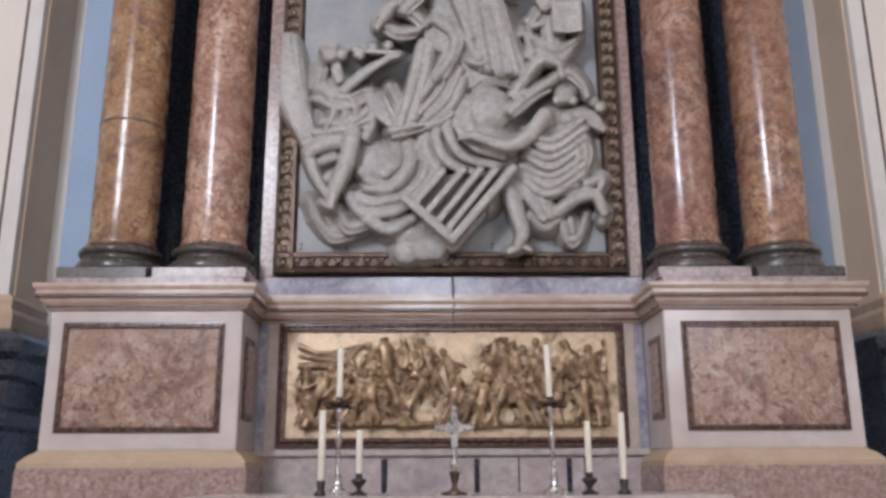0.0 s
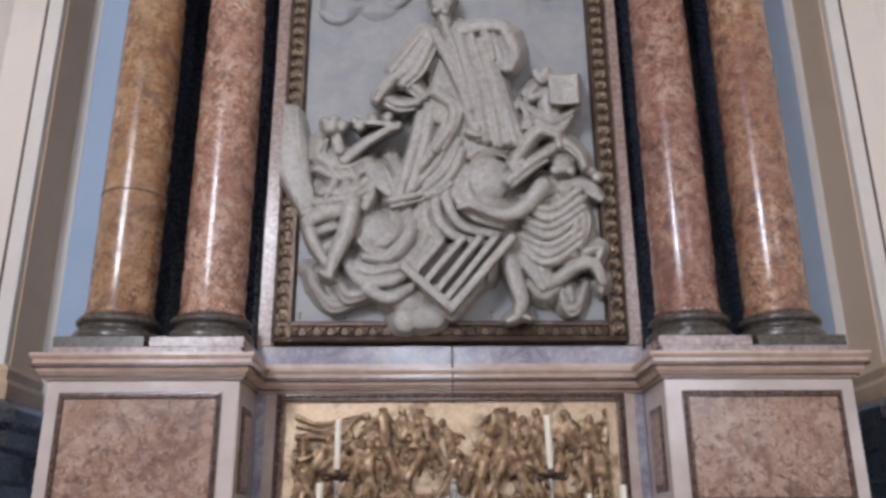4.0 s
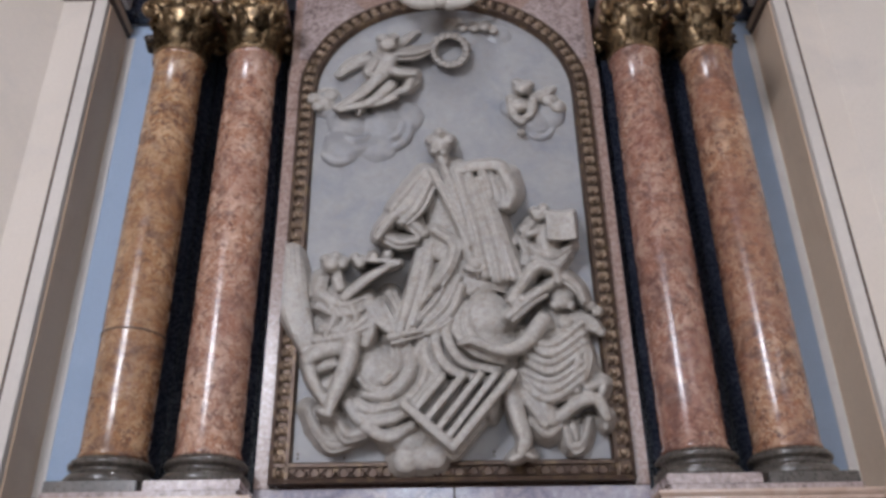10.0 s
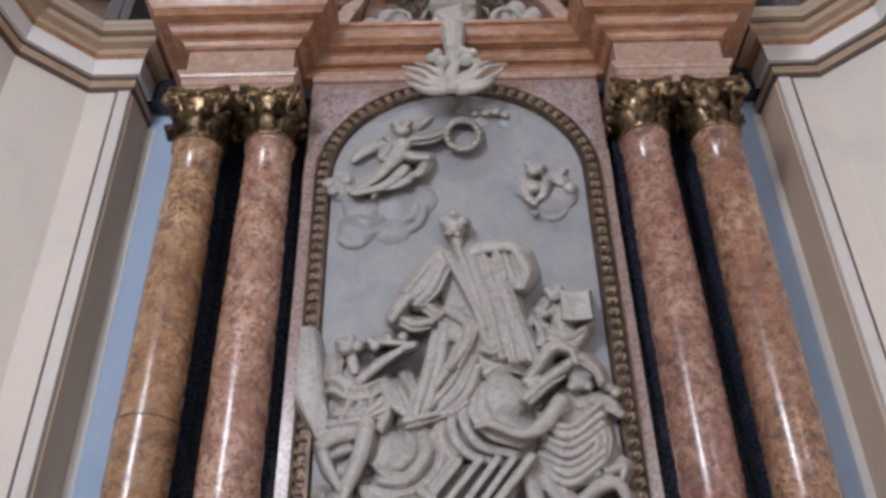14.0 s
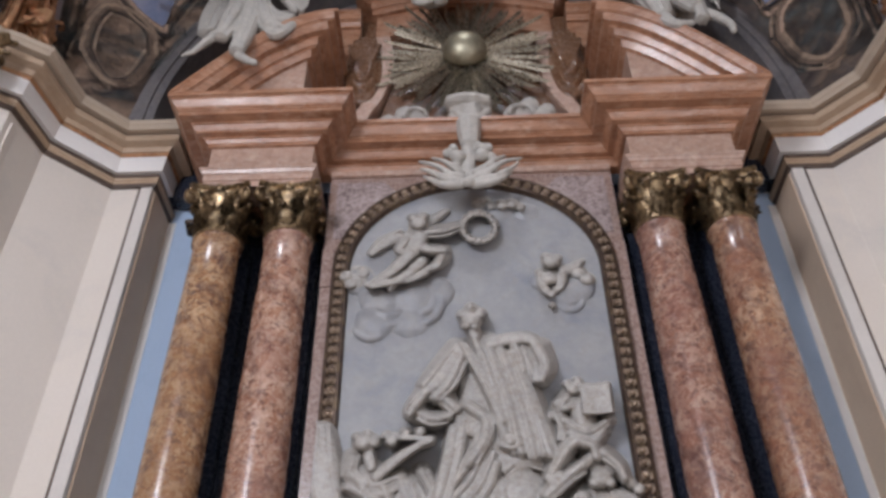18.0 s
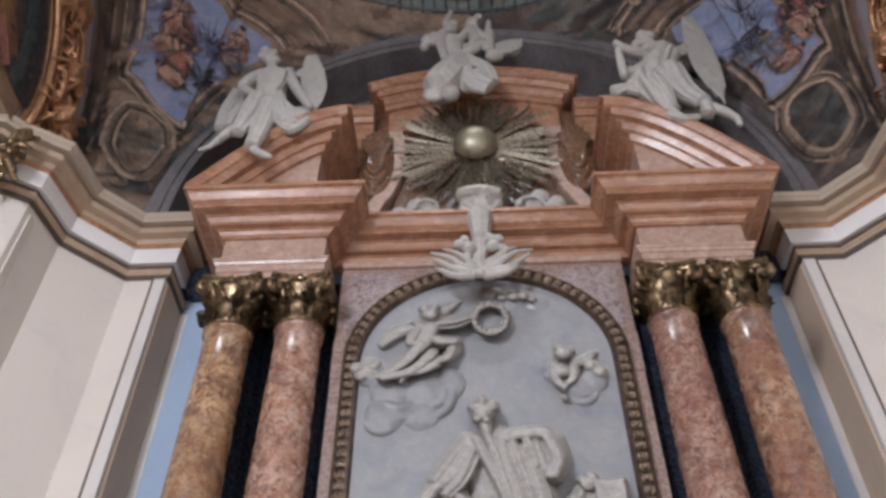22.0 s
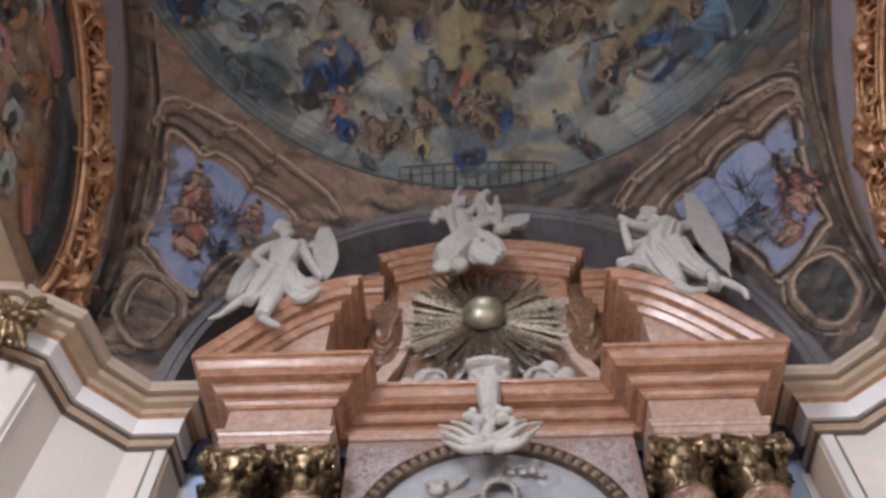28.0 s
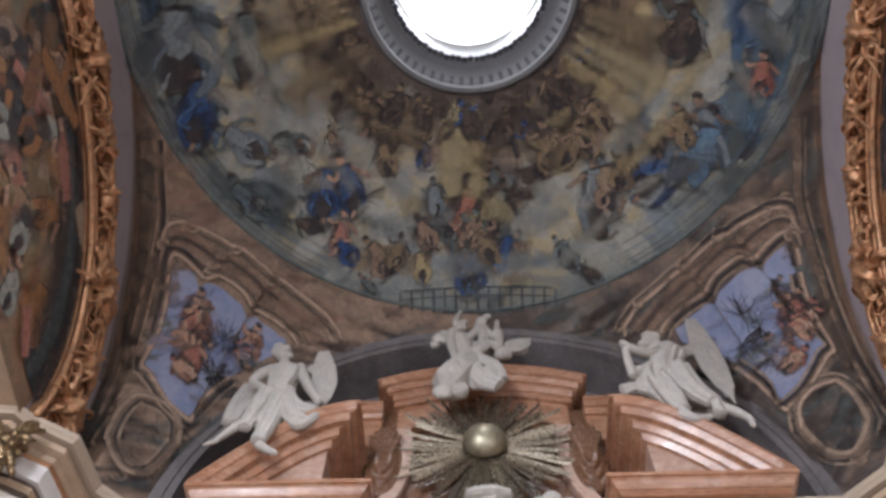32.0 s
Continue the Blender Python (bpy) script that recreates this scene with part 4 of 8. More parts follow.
# ---- the altar: pedestals, columns, entablature ----
XC, XP, HP = 2.2275, 2.2, 0.682
PEDC = [(0, 2.72), (0.025, 2.72), (0.03, 2.745), (0.04, 2.75), (0.065, 2.775), (0.07, 2.8), (0.07, 2.815), (0.092, 2.82), (0.092, 2.855), (0.1, 2.86), (0.112, 2.88), (0.112, 2.9), (-0.1, 2.9), (-0.1, 2.72)]


def tilted_frame(x0, x1, z0, z1, y, width, proud):
    """A panel moulding: four mitred sides round a rectangle."""
    path = [(x0, z0), (x0, z1), (x1, z1), (x1, z0)]
    return sweep(path, [(0, y), (0, y - proud), (-width * 0.35, y - proud), (-width * 0.6, y - proud * 0.4), (-width, y - proud * 0.3), (-width, y)][::-1], closed=True, place=upright)


def pedestal(s):
    c = s * XP
    ped = thing("column_pedestal", "cream marble column pedestal with a framed rose marble panel", "pedestal", "column pedestals")
    part("die", box(c - HP, c + HP, 6.07, 7.3, 1.74, 2.72, 0.006), DIEM, ped)
    part("panel", box(c - 0.525, c + 0.55, 6.062, 6.08, 1.897, 2.59, 0.003) if s > 0 else box(c - 0.55, c + 0.525, 6.062, 6.08, 1.897, 2.59, 0.003), PANELM, ped, "rose breccia panel")
    part("panel_frame", tilted_frame(c - 0.535 + s * 0.012, c + 0.535 + s * 0.012, 1.895, 2.592, 6.07, 0.04, 0.032), EDGEM, ped, "dark red marble frame")
    xi = c - s * HP
    part("side_panel", box(xi - s * 0.0, xi - s * 0.012, 6.2, 6.52, 1.95, 2.55, 0.003), EDGEM, ped, "dark red side panel")
    part("side_inlay", box(xi - s * 0.01, xi - s * 0.02, 6.25, 6.47, 2.0, 2.5, 0.003), ROSSO, ped)
    path = [(c - HP, 7.3), (c - HP, 6.07), (c + HP, 6.07), (c + HP, 7.3)]
    part("base_moulding", sweep(path, [(-0.05, 1.62), (0.09, 1.62), (0.09, 1.655), (0.075, 1.67), (0.06, 1.69), (0.03, 1.715), (0.015, 1.72), (0.0, 1.74), (-0.05, 1.74)]), TAN, ped, "tan marble base moulding")
    part("base", box(c - HP - 0.1, c + HP + 0.1, 5.97, 7.3, 0, 1.62, 0.01), ROSSO, ped, "mottled rose marble base")
    for cx in (s * XC - 0.36, s * XC + 0.36):
        near = (cx * s) < XC
        part("column_block", box(cx - 0.345, cx + 0.345, 6.12, 6.9, 2.97, 3.05, 0.006) if near else box(cx - 0.33, cx + 0.33, 6.125, 6.9, 2.97, 3.055, 0.006), VEINM if near else GREENM, ped, "grey stone block under a column")
    part("plinth", box(s * XC - 0.69, s * XC + 0.69, 6.1, 7.2, 2.9, 2.97, 0.006), VEINM, ped, "veined grey marble plinth")
    return ped


for s in (1, -1):
    pedestal(s)


def leaf_mesh(w, h, curl):
    """An acanthus leaf: ribbed, lobed, with a tip that bends over."""
    bm = bmesh.new()
    rows = []
    for j in range(9):
        t = j / 8
        half = w * (0.55 + 0.45 * math.sin(math.pi * min(t * 1.15, 1))) * (1 - 0.55 * max(t - 0.75, 0) / 0.25) * (1 + 0.16 * math.cos(t * 22))
        out = curl * t ** 3
        z = h * (t if t < 0.85 else 0.85 + (t - 0.85) * 0.2 - (t - 0.85) ** 2 * 3)
        rows.append([bm.verts.new((half * u, -out - 0.012 * math.cos(u * 9) - 0.02 * (1 - u * u), z)) for u in (-1, -0.66, -0.33, 0, 0.33, 0.66, 1)])
    for a, b in zip(rows, rows[1:]):
        for i in range(6):
            bm.faces.new((a[i], a[i + 1], b[i + 1], b[i]))
    bmesh.ops.solidify(bm, geom=bm.faces[:], thickness=0.012)
    return bm


def volute_mesh():
    """A corner scroll, turned in the plane of x and z, outwards along x."""
    bm = bmesh.new()
    pts = [(0.1, 0, -0.22), (0.17, 0, -0.1), (0.235, 0, -0.02)]
    for i in range(15):
        a = radians(100 - 40 * i)
        r = 0.085 * (1 - i / 17)
        pts.append((0.26 + r * math.cos(a), 0, -0.095 + r * math.sin(a)))
    tube(bm, pts, 0.03, 0.022, 7, 1.6, 2)
    lump(bm, 0.035, 0.26, 0, -0.095)
    return bm


def column():
    c = thing("column", "polished ochre breccia marble column with a gilt Corinthian capital", "column", "columns of the altar", at=(0, 6.5, 0))
    prof = [(0.262, 3.27), (0.262, 3.3), (0.25, 3.33)] + [(0.25 + 0.004 * math.sin(math.pi * i / 8) - 0.024 * (i / 8) ** 2, 3.33 + 3.79 * i / 8) for i in range(1, 9)] + [(0.245, 7.13), (0.25, 7.16), (0.236, 7.19)]
    part("shaft", lathe(prof, 64), BRECCIA, c, smooth=True)
    part("base", lathe([(0.33, 3.05), (0.335, 3.08), (0.335, 3.11), (0.31, 3.145), (0.285, 3.15), (0.275, 3.17), (0.285, 3.195), (0.31, 3.2), (0.315, 3.225), (0.295, 3.255), (0.265, 3.26), (0.262, 3.27)], 64), GREENM, c, "dark moulded stone base", smooth=True)
    cap = part("capital", lathe([(0.225, 7.19), (0.215, 7.3), (0.22, 7.5), (0.27, 7.64), (0.3, 7.69)], 32), GILT, c, "gilt bronze Corinthian capital", smooth=True)
    part("neck_ring", lathe([(0.235, 7.18), (0.255, 7.195), (0.255, 7.215), (0.235, 7.23)], 40), GILT, cap, smooth=True)
    low = part("leaf", leaf_mesh(0.085, 0.25, 0.1), GILT, cap, smooth=True)
    high = part("leaf", leaf_mesh(0.085, 0.3, 0.12), GILT, cap, smooth=True)
    for i in range(8):
        for ob, off, r, z in ((low, 0, 0.235, 7.21), (high, 22.5, 0.225, 7.33)):
            m = Matrix.Rotation(radians(45 * i + off), 4, "Z") @ Matrix.Translation((0, -r, z))
            if i:
                again("leaf", ob.data, cap, m)
            else:
                ob.matrix_basis = m
    vol = part("volute", volute_mesh(), GILT, cap, smooth=True)
    for i in range(4):
        m = Matrix.Translation((0, 0, 7.71)) @ Matrix.Rotation(radians(45 + 90 * i), 4, "Z") @ Matrix.Translation((0.11, 0, 0))
        if i:
            again("volute", vol.data, cap, m)
        else:
            vol.matrix_basis = m
    for i in range(8):
        a = radians(45 * i + 22)
        b = bmesh.new()
        lump(b, 0.05, 0.3 * math.cos(a), 0.3 * math.sin(a), 7.6)
        part("helix", b, GILT, cap, smooth=True)
    ab = []
    for q in range(4):
        a = radians(90 * q)
        for t in range(8):
            k = -1 + (t + 0.5) / 4
            x, y = 0.315 * k, -(0.25 + 0.075 * k * k)
            ab.append((x * math.cos(a) - y * math.sin(a), x * math.sin(a) + y * math.cos(a)))
    bm = bmesh.new()
    rings = [[bm.verts.new((x * g, y * g, z)) for x, y in ab] for g, z in ((0.9, 7.695), (0.95, 7.72), (0.93, 7.735), (1.02, 7.75), (1.04, 7.782))]
    for r0, r1 in zip(rings, rings[1:]):
        for i in range(len(ab)):
            bm.faces.new((r0[i], r0[(i + 1) % len(ab)], r1[(i + 1) % len(ab)], r1[i]))
    bm.faces.new(rings[0][::-1]), bm.faces.new(rings[-1])
    part("abacus", bm, GILT, cap)
    flower = part("flower", lathe([(0.02, -0.03), (0.06, -0.02), (0.045, 0.02), (0.02, 0.03)], 10), GILT, cap)
    for i in range(4):
        m = Matrix.Rotation(radians(90 * i), 4, "Z") @ Matrix.Translation((0, -0.27, 7.73)) @ Matrix.Rotation(radians(90), 4, "X")
        if i:
            again("flower", flower.data, cap, m)
        else:
            flower.matrix_basis = m
    return c


first = column()
first.location.x = -2.585
for x, m_, lab in ((-1.87, BRECCIA_R, "polished pinkish breccia marble column with a gilt Corinthian capital"), (1.87, BRECCIA_P, "polished dark rose breccia marble column with a gilt Corinthian capital"), (2.585, BRECCIA_D, "polished dark brown breccia marble column with a gilt Corinthian capital")):
    k = copy_thing(first, Matrix.Translation((x, 6.5, 0)))
    if lab:
        k["label"] = lab
        for o in k.children:
            if o.name.startswith("shaft"):
                o.data = o.data.copy()
                o.data.materials[0] = m_
# joint in one shaft
part("joint", lathe([(0.2545, 4.28), (0.256, 4.283), (0.256, 4.292), (0.2545, 4.295)], 64), LINE, first, "thin dark joint")

back = thing("retable_back", "dark marble back wall with pilasters behind the columns", "wall panel", kind="structure")
for s in (1, -1):
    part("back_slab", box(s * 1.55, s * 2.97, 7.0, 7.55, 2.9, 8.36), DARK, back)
    for cx in (1.87, 2.585):
        part("pilaster", box(s * cx - 0.23, s * cx + 0.23, 6.9, 7.0, 3.05, 7.75, 0.01), DARK, back, "dark blue-black marble pilaster")
    part("edge_strip", box(s * 2.2 - 0.03, s * 2.2 + 0.03, 6.97, 7.0, 3.05, 7.7, 0.006), EDGEM, back)

# added dark slabs standing in for the shadow between entablature and pier cornice
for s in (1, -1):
    part("wing", box(s * 2.975, s * 3.62, 7.34, 7.56, 8.68, 9.25, 0.006), DARK, back, "dark slab for the shade beside the entablature")


def spotlight(x, z):
    """A small black lamp on an arm, fixed behind the outer columns."""
    c = thing("spotlight", "small black spotlight fixed behind an outer column", "spotlight", "spotlights behind the columns", at=(x, 6.98, z))
    side = -1 if x > 0 else 1
    part("housing", lathe([(0.03, -0.075), (0.058, -0.06), (0.062, 0.0), (0.06, 0.07), (0.066, 0.085), (0.066, 0.1), (0.05, 0.1)], 24), IRON, c, "black lamp housing", smooth=True).matrix_basis = Matrix.Rotation(radians(65), 4, "X")
    part("lens", lathe([(0.05, 0.0), (0.03, 0.012), (0.01, 0.016)], 20), SILVER, c, "unlit glass lens", smooth=True).matrix_basis = Matrix.Rotation(radians(65), 4, "X") @ Matrix.Translation((0, 0, 0.09))
    b = bmesh.new()
    tube(b, [(0, 0.02, 0), (side * 0.05, 0.05, -0.06), (side * 0.16, 0.06, -0.12)], 0.012, 0.012, 6)
    part("arm", b, IRON, c, smooth=True)
    b = bmesh.new()
    tube(b, [(side * 0.02, 0.03, -0.05), (side * 0.03, 0.04, -0.22), (side * 0.08, 0.05, -0.3)], 0.01, 0.01, 6)
    part("cable", b, IRON, c, smooth=True)
    return c


spotlight(-3.09, 7.84)
spotlight(3.06, 7.82)

ent = thing("entablature", "brown and pink marble entablature broken forward over the columns", "entablature")
CORNICE = [(0, 8.36), (0.03, 8.36), (0.03, 8.378), (0.045, 8.39), (0.07, 8.432), (0.085, 8.436), (0.085, 8.452), (0.15, 8.458), (0.15, 8.474), (0.16, 8.48), (0.195, 8.535), (0.21, 8.54), (0.21, 8.557), (0.315, 8.563), (0.315, 8.61), (0.325, 8.615), (0.325, 8.635), (0.34, 8.64), (0.355, 8.66), (0.395, 8.725), (0.405, 8.73), (0.405, 8.745), (0.435, 8.75), (0.435, 8.8), (-0.1, 8.8), (-0.1, 8.36)]
ENT = [(-2.785, 7.5), (-2.785, 6.27), (-1.67, 6.27), (-1.67, 6.74), (1.67, 6.74), (1.67, 6.27), (2.785, 6.27), (2.785, 7.5)]
part("cornice", sweep(ENT, CORNICE), MOULD, ent)
for s in (1, -1):
    c = s * XC
    side = [(c - 0.557, 7.4), (c - 0.557, 6.27), (c + 0.557, 6.27), (c + 0.557, 7.4)]
    part("architrave", sweep(side, [(-0.3, 7.78), (0.0, 7.78), (0.0, 7.86), (0.015, 7.865), (0.015, 7.95), (0.03, 7.955), (0.045, 7.99), (0.06, 8.0), (0.06, 8.03), (0.0, 8.03), (-0.3, 8.03)]), FRIEZEM, ent, "pink marble architrave")
    part("frieze", sweep(side, [(-0.3, 8.03), (-0.004, 8.03), (-0.004, 8.358), (-0.3, 8.358)]), FRIEZEM, ent, "pink marble frieze")
    part("soffit", box(c - 0.5, c + 0.5, 6.33, 7.4, 7.785, 7.9), MOULD, ent)

# wall round the carved relief, with its arch
AZ, AA, AB = 6.9, 1.25, 1.1


def arch_line(grow, foot, steps=40):
    """The relief's outline: upright sides and a slightly flattened arch, grown outwards."""
    pts = [(-(AA + grow), foot)]
    for i in range(0, steps + 1):
        a = math.pi * i / steps
        pts.append((-(AA + grow) * math.cos(a), AZ + 0.02 + (AB + grow) * math.sin(a)))
    return pts + [(AA + grow, foot)]


surround = thing("relief_surround", "rose and grey marble surround of the carved relief", "wall panel")
inner = arch_line(0.17, 3.1)
part("backing", box(-1.545, 1.545, 6.80, 7.5, 2.9, 8.36), SURRM, surround)
bm = bmesh.new()
for y in (6.70, 6.80):
    for s in (1, -1):
        prev = None
        for (x, z) in inner:
            if x * s < -1e-6:
                continue
            q = (bm.verts.new((x, y, z)), bm.verts.new((s * 1.54, y, z)))
            if prev:
                bm.faces.new((prev[0], prev[1], q[1], q[0]))
            prev = q
    top = AZ + 0.02 + AB + 0.17
    bm.faces.new([bm.verts.new(v) for v in ((-1.54, y, top), (1.54, y, top), (1.54, y, 8.36), (-1.54, y, 8.36))])
part("spandrel_wall", bm, SURRM, surround, "pink marble spandrels")
for s in (1, -1):
    part("side_strip", box(s * 1.43, s * 1.54, 6.675, 6.80, 3.1, 6.75, 0.006), SURRM, surround, "rose grey marble strip")
    part("side_block", box(s * 1.43, s * 1.545, 6.67, 6.80, 6.75, 7.25, 0.006), SURRM, surround)
    # sunk triangular panel in the spandrel
    tri = [(s * 1.46, 8.2), (s * 0.95, 8.2)] + [(s * (1.42 * math.cos(radians(a))), 6.92 + 1.34 * math.sin(radians(a))) for a in (56, 46, 36, 27, 20)] + [(s * 1.46, 7.4)]
    part("spandrel_panel", slice_of(tri, 6.69, 6.72), VEINM, surround, "mottled rose marble inlay")
part("strip_top", box(-1.54, 1.54, 6.66, 6.80, 8.27, 8.358, 0.006), FRIEZEM, surround, "pink marble fascia")
part("foot_band", box(-1.54, 0, 6.69, 6.9, 2.95, 3.1, 0.004), BLUEG, surround, "polished veined blue-grey band")
part("foot_band", box(0.004, 1.54, 6.69, 6.9, 2.95, 3.1, 0.004), BLUEG, surround, "polished veined blue-grey band")
part("foot_moulding", box(-1.56, 1.56, 6.64, 6.9, 2.9, 2.95, 0.008), CREAMM, surround)

wire = bmesh.new()
tube(wire, [(0.012, 6.655, 3.12), (0.014, 6.64, 3.0), (0.012, 6.585, 2.9), (0.014, 6.57, 2.84), (0.012, 6.62, 2.74), (0.016, 6.63, 2.64)], 0.006, 0.006, 6)
tagged(part("cable", wire, LINE, None, smooth=True), "thin dark cable hanging over the predella cornice", "cable")

# dark gilt frame with a row of leaves
frame_ob = thing("arched_bronze_border", "dark bronze arched frame with a row of gilt leaves", "border")
part("rail", sweep(arch_line(0.17, 3.12), [(0, 6.69), (0, 6.60), (0.03, 6.59), (0.05, 6.62), (0.115, 6.62), (0.125, 6.60), (0.15, 6.60), (0.17, 6.64), (0.17, 6.69)], place=upright), BRONZE, frame_ob, "dark bronze rail")
part("foot_rail", sweep([(1.42, 3.125), (-1.42, 3.125)], [(0, 6.69), (0, 6.60), (0.03, 6.59), (0.05, 6.62), (0.115, 6.62), (0.125, 6.60), (0.15, 6.60), (0.17, 6.64), (0.17, 6.69)], place=upright), BRONZE, frame_ob, "dark bronze rail")
b = bmesh.new()
lump(b, 0.03, 0, 0, 0)
for k in (-1, 1):
    tube(b, [(0.025 * k, 0, -0.03), (0.042 * k, -0.008, 0.01), (0.015 * k, 0, 0.045)], 0.013, 0.009, 5, steps=2)
bead = part("leaf", b, BEADM, frame_ob, "gilt leaf and bead", smooth=True)
line = arch_line(0.09, 3.2)
dense = []
for (x0, z0), (x1, z1) in zip(line, line[1:]):
    k = max(1, int(math.hypot(x1 - x0, z1 - z0) / 0.01))
    dense += [(x0 + (x1 - x0) * i / k, z0 + (z1 - z0) * i / k) for i in range(k)]
gone, n = 9.0, 0
for (x0, z0), (x1, z1) in zip(dense, dense[1:]):
    gone += math.hypot(x1 - x0, z1 - z0)
    if gone >= 0.105:
        gone = 0.0
        m = Matrix.Translation((x0, 6.605, z0)) @ Matrix.Rotation(-math.atan2(z1 - z0, x1 - x0) + math.pi / 2, 4, "Y")
        if n:
            again("leaf", bead.data, frame_ob, m)
        else:
            bead.matrix_basis = m
        n += 1
# the foot rail's leaves are small and nearly black
b = bmesh.new()
for k in (-1, 1):
    tube(b, [(0.03 * k, 0.012, -0.03), (0.048 * k, 0.004, 0.0), (0.02 * k, 0.01, 0.03)], 0.012, 0.008, 5, steps=2)
low = part("foot_leaf", b, BRONZE, frame_ob, "blackened bronze leaf", smooth=True)
low.matrix_basis = Matrix.Translation((-1.29, 6.605, 3.205))
for i in range(1, 24):
    again("foot_leaf", low.data, frame_ob, Matrix.Translation((-1.29 + 0.112 * i, 6.605, 3.205)))

# altar step wall with the bronze relief
pred = thing("predella", "grey marble predella wall below the great relief", "wall panel")
part("wall", box(-1.52, 1.52, 6.70, 7.4, 0, 2.72), GREYM, pred)
FOOT = [(-XP - HP, 7.5), (-XP - HP, 6.07), (-1.52, 6.07), (-1.52, 6.67), (1.52, 6.67), (1.52, 6.07), (XP + HP, 6.07), (XP + HP, 7.5)]
part("cornice", sweep(FOOT, PEDC), PEDCM, pred, "rose brown marble cornice")
for z, d in ((2.745, 0.04), (2.817, 0.1)):
    part("dark_line", sweep(FOOT, [(d - 0.06, z - 0.012), (d, z - 0.012), (d, z + 0.008), (d - 0.06, z + 0.008)]), EDGEM, pred, "dark red line of the cornice")
for s in (1, -1):
    part("strip", box(s * 1.35, s * 1.44, 6.665, 6.70, 1.75, 2.72, 0.004), CREAMM, pred, "pale marble strip")
    part("inlay", box(s * 1.44, s * 1.51, 6.68, 6.70, 1.75, 2.72, 0.003), BLUEG, pred)
part("ledge", box(-1.5, 1.5, 6.6, 6.72, 1.70, 1.75, 0.008), GREYM, pred, "grey marble ledge")
for i in range(6):
    part("slab", box(-1.5 + 0.5 * i + 0.006, -1.0 + 0.5 * i - 0.006, 6.64, 6.70, 1.3, 1.698, 0.004), SLABG if i % 3 else GREYM, pred)

for x in (-0.52, 0.18, 0.88):
    part("gap", box(x - 0.02, x + 0.02, 6.628, 6.66, 1.3, 1.68, 0.003), DARK, pred, "dark gap between two slabs")

# curved broken pediments
BANDS = [(0.0, 0.0, 0.0), (0.04, 0.05, -0.045), (0.115, 0.065, 0.0), (0.135, 0.125, -0.05), (0.21, 0.2, 0.0), (0.23, 0.25, -0.045), (0.3, 0.27, 0.0), (0.32, 0.33, -0.05), (0.39, 0.38, 0.0)]
for s in (1, -1):
    pedi = thing("pediment_half", "curved half of a broken brown marble pediment", "pediment", "broken pediment")
    x_in, x_out, z_lo, z_hi = 1.49, 3.215, 8.8, 10.22
    for k, (n, e, lean) in enumerate(BANDS):
        n2 = BANDS[k + 1][0] if k + 1 < len(BANDS) else 1.1
        xs = [x_out - (x_out - x_in - e) * i / 28 for i in range(29)]

        def rake(x, drop):
            t = (x_out - x) / (x_out - x_in)
            slope = (z_hi - z_lo) / (x_out - x_in) * math.cos(t * math.pi / 2) * math.pi / 2
            return z_lo + 0.04 + (z_hi - z_lo) * math.sin(t * math.pi / 2) - drop * math.sqrt(1 + min(slope, 1.6) ** 2 * 0.6)

        up = [(s * x, max(rake(x, n), z_lo + 0.002)) for x in xs]
        dn = [(s * x, max(rake(x, n2), z_lo)) for x in xs]
        part("band" if k + 1 < len(BANDS) else "tympanum", raked(up, dn, 5.84 + e + lean, 5.84 + e, 7.3), MOULD if k + 1 < len(BANDS) else FRIEZEM, pedi)

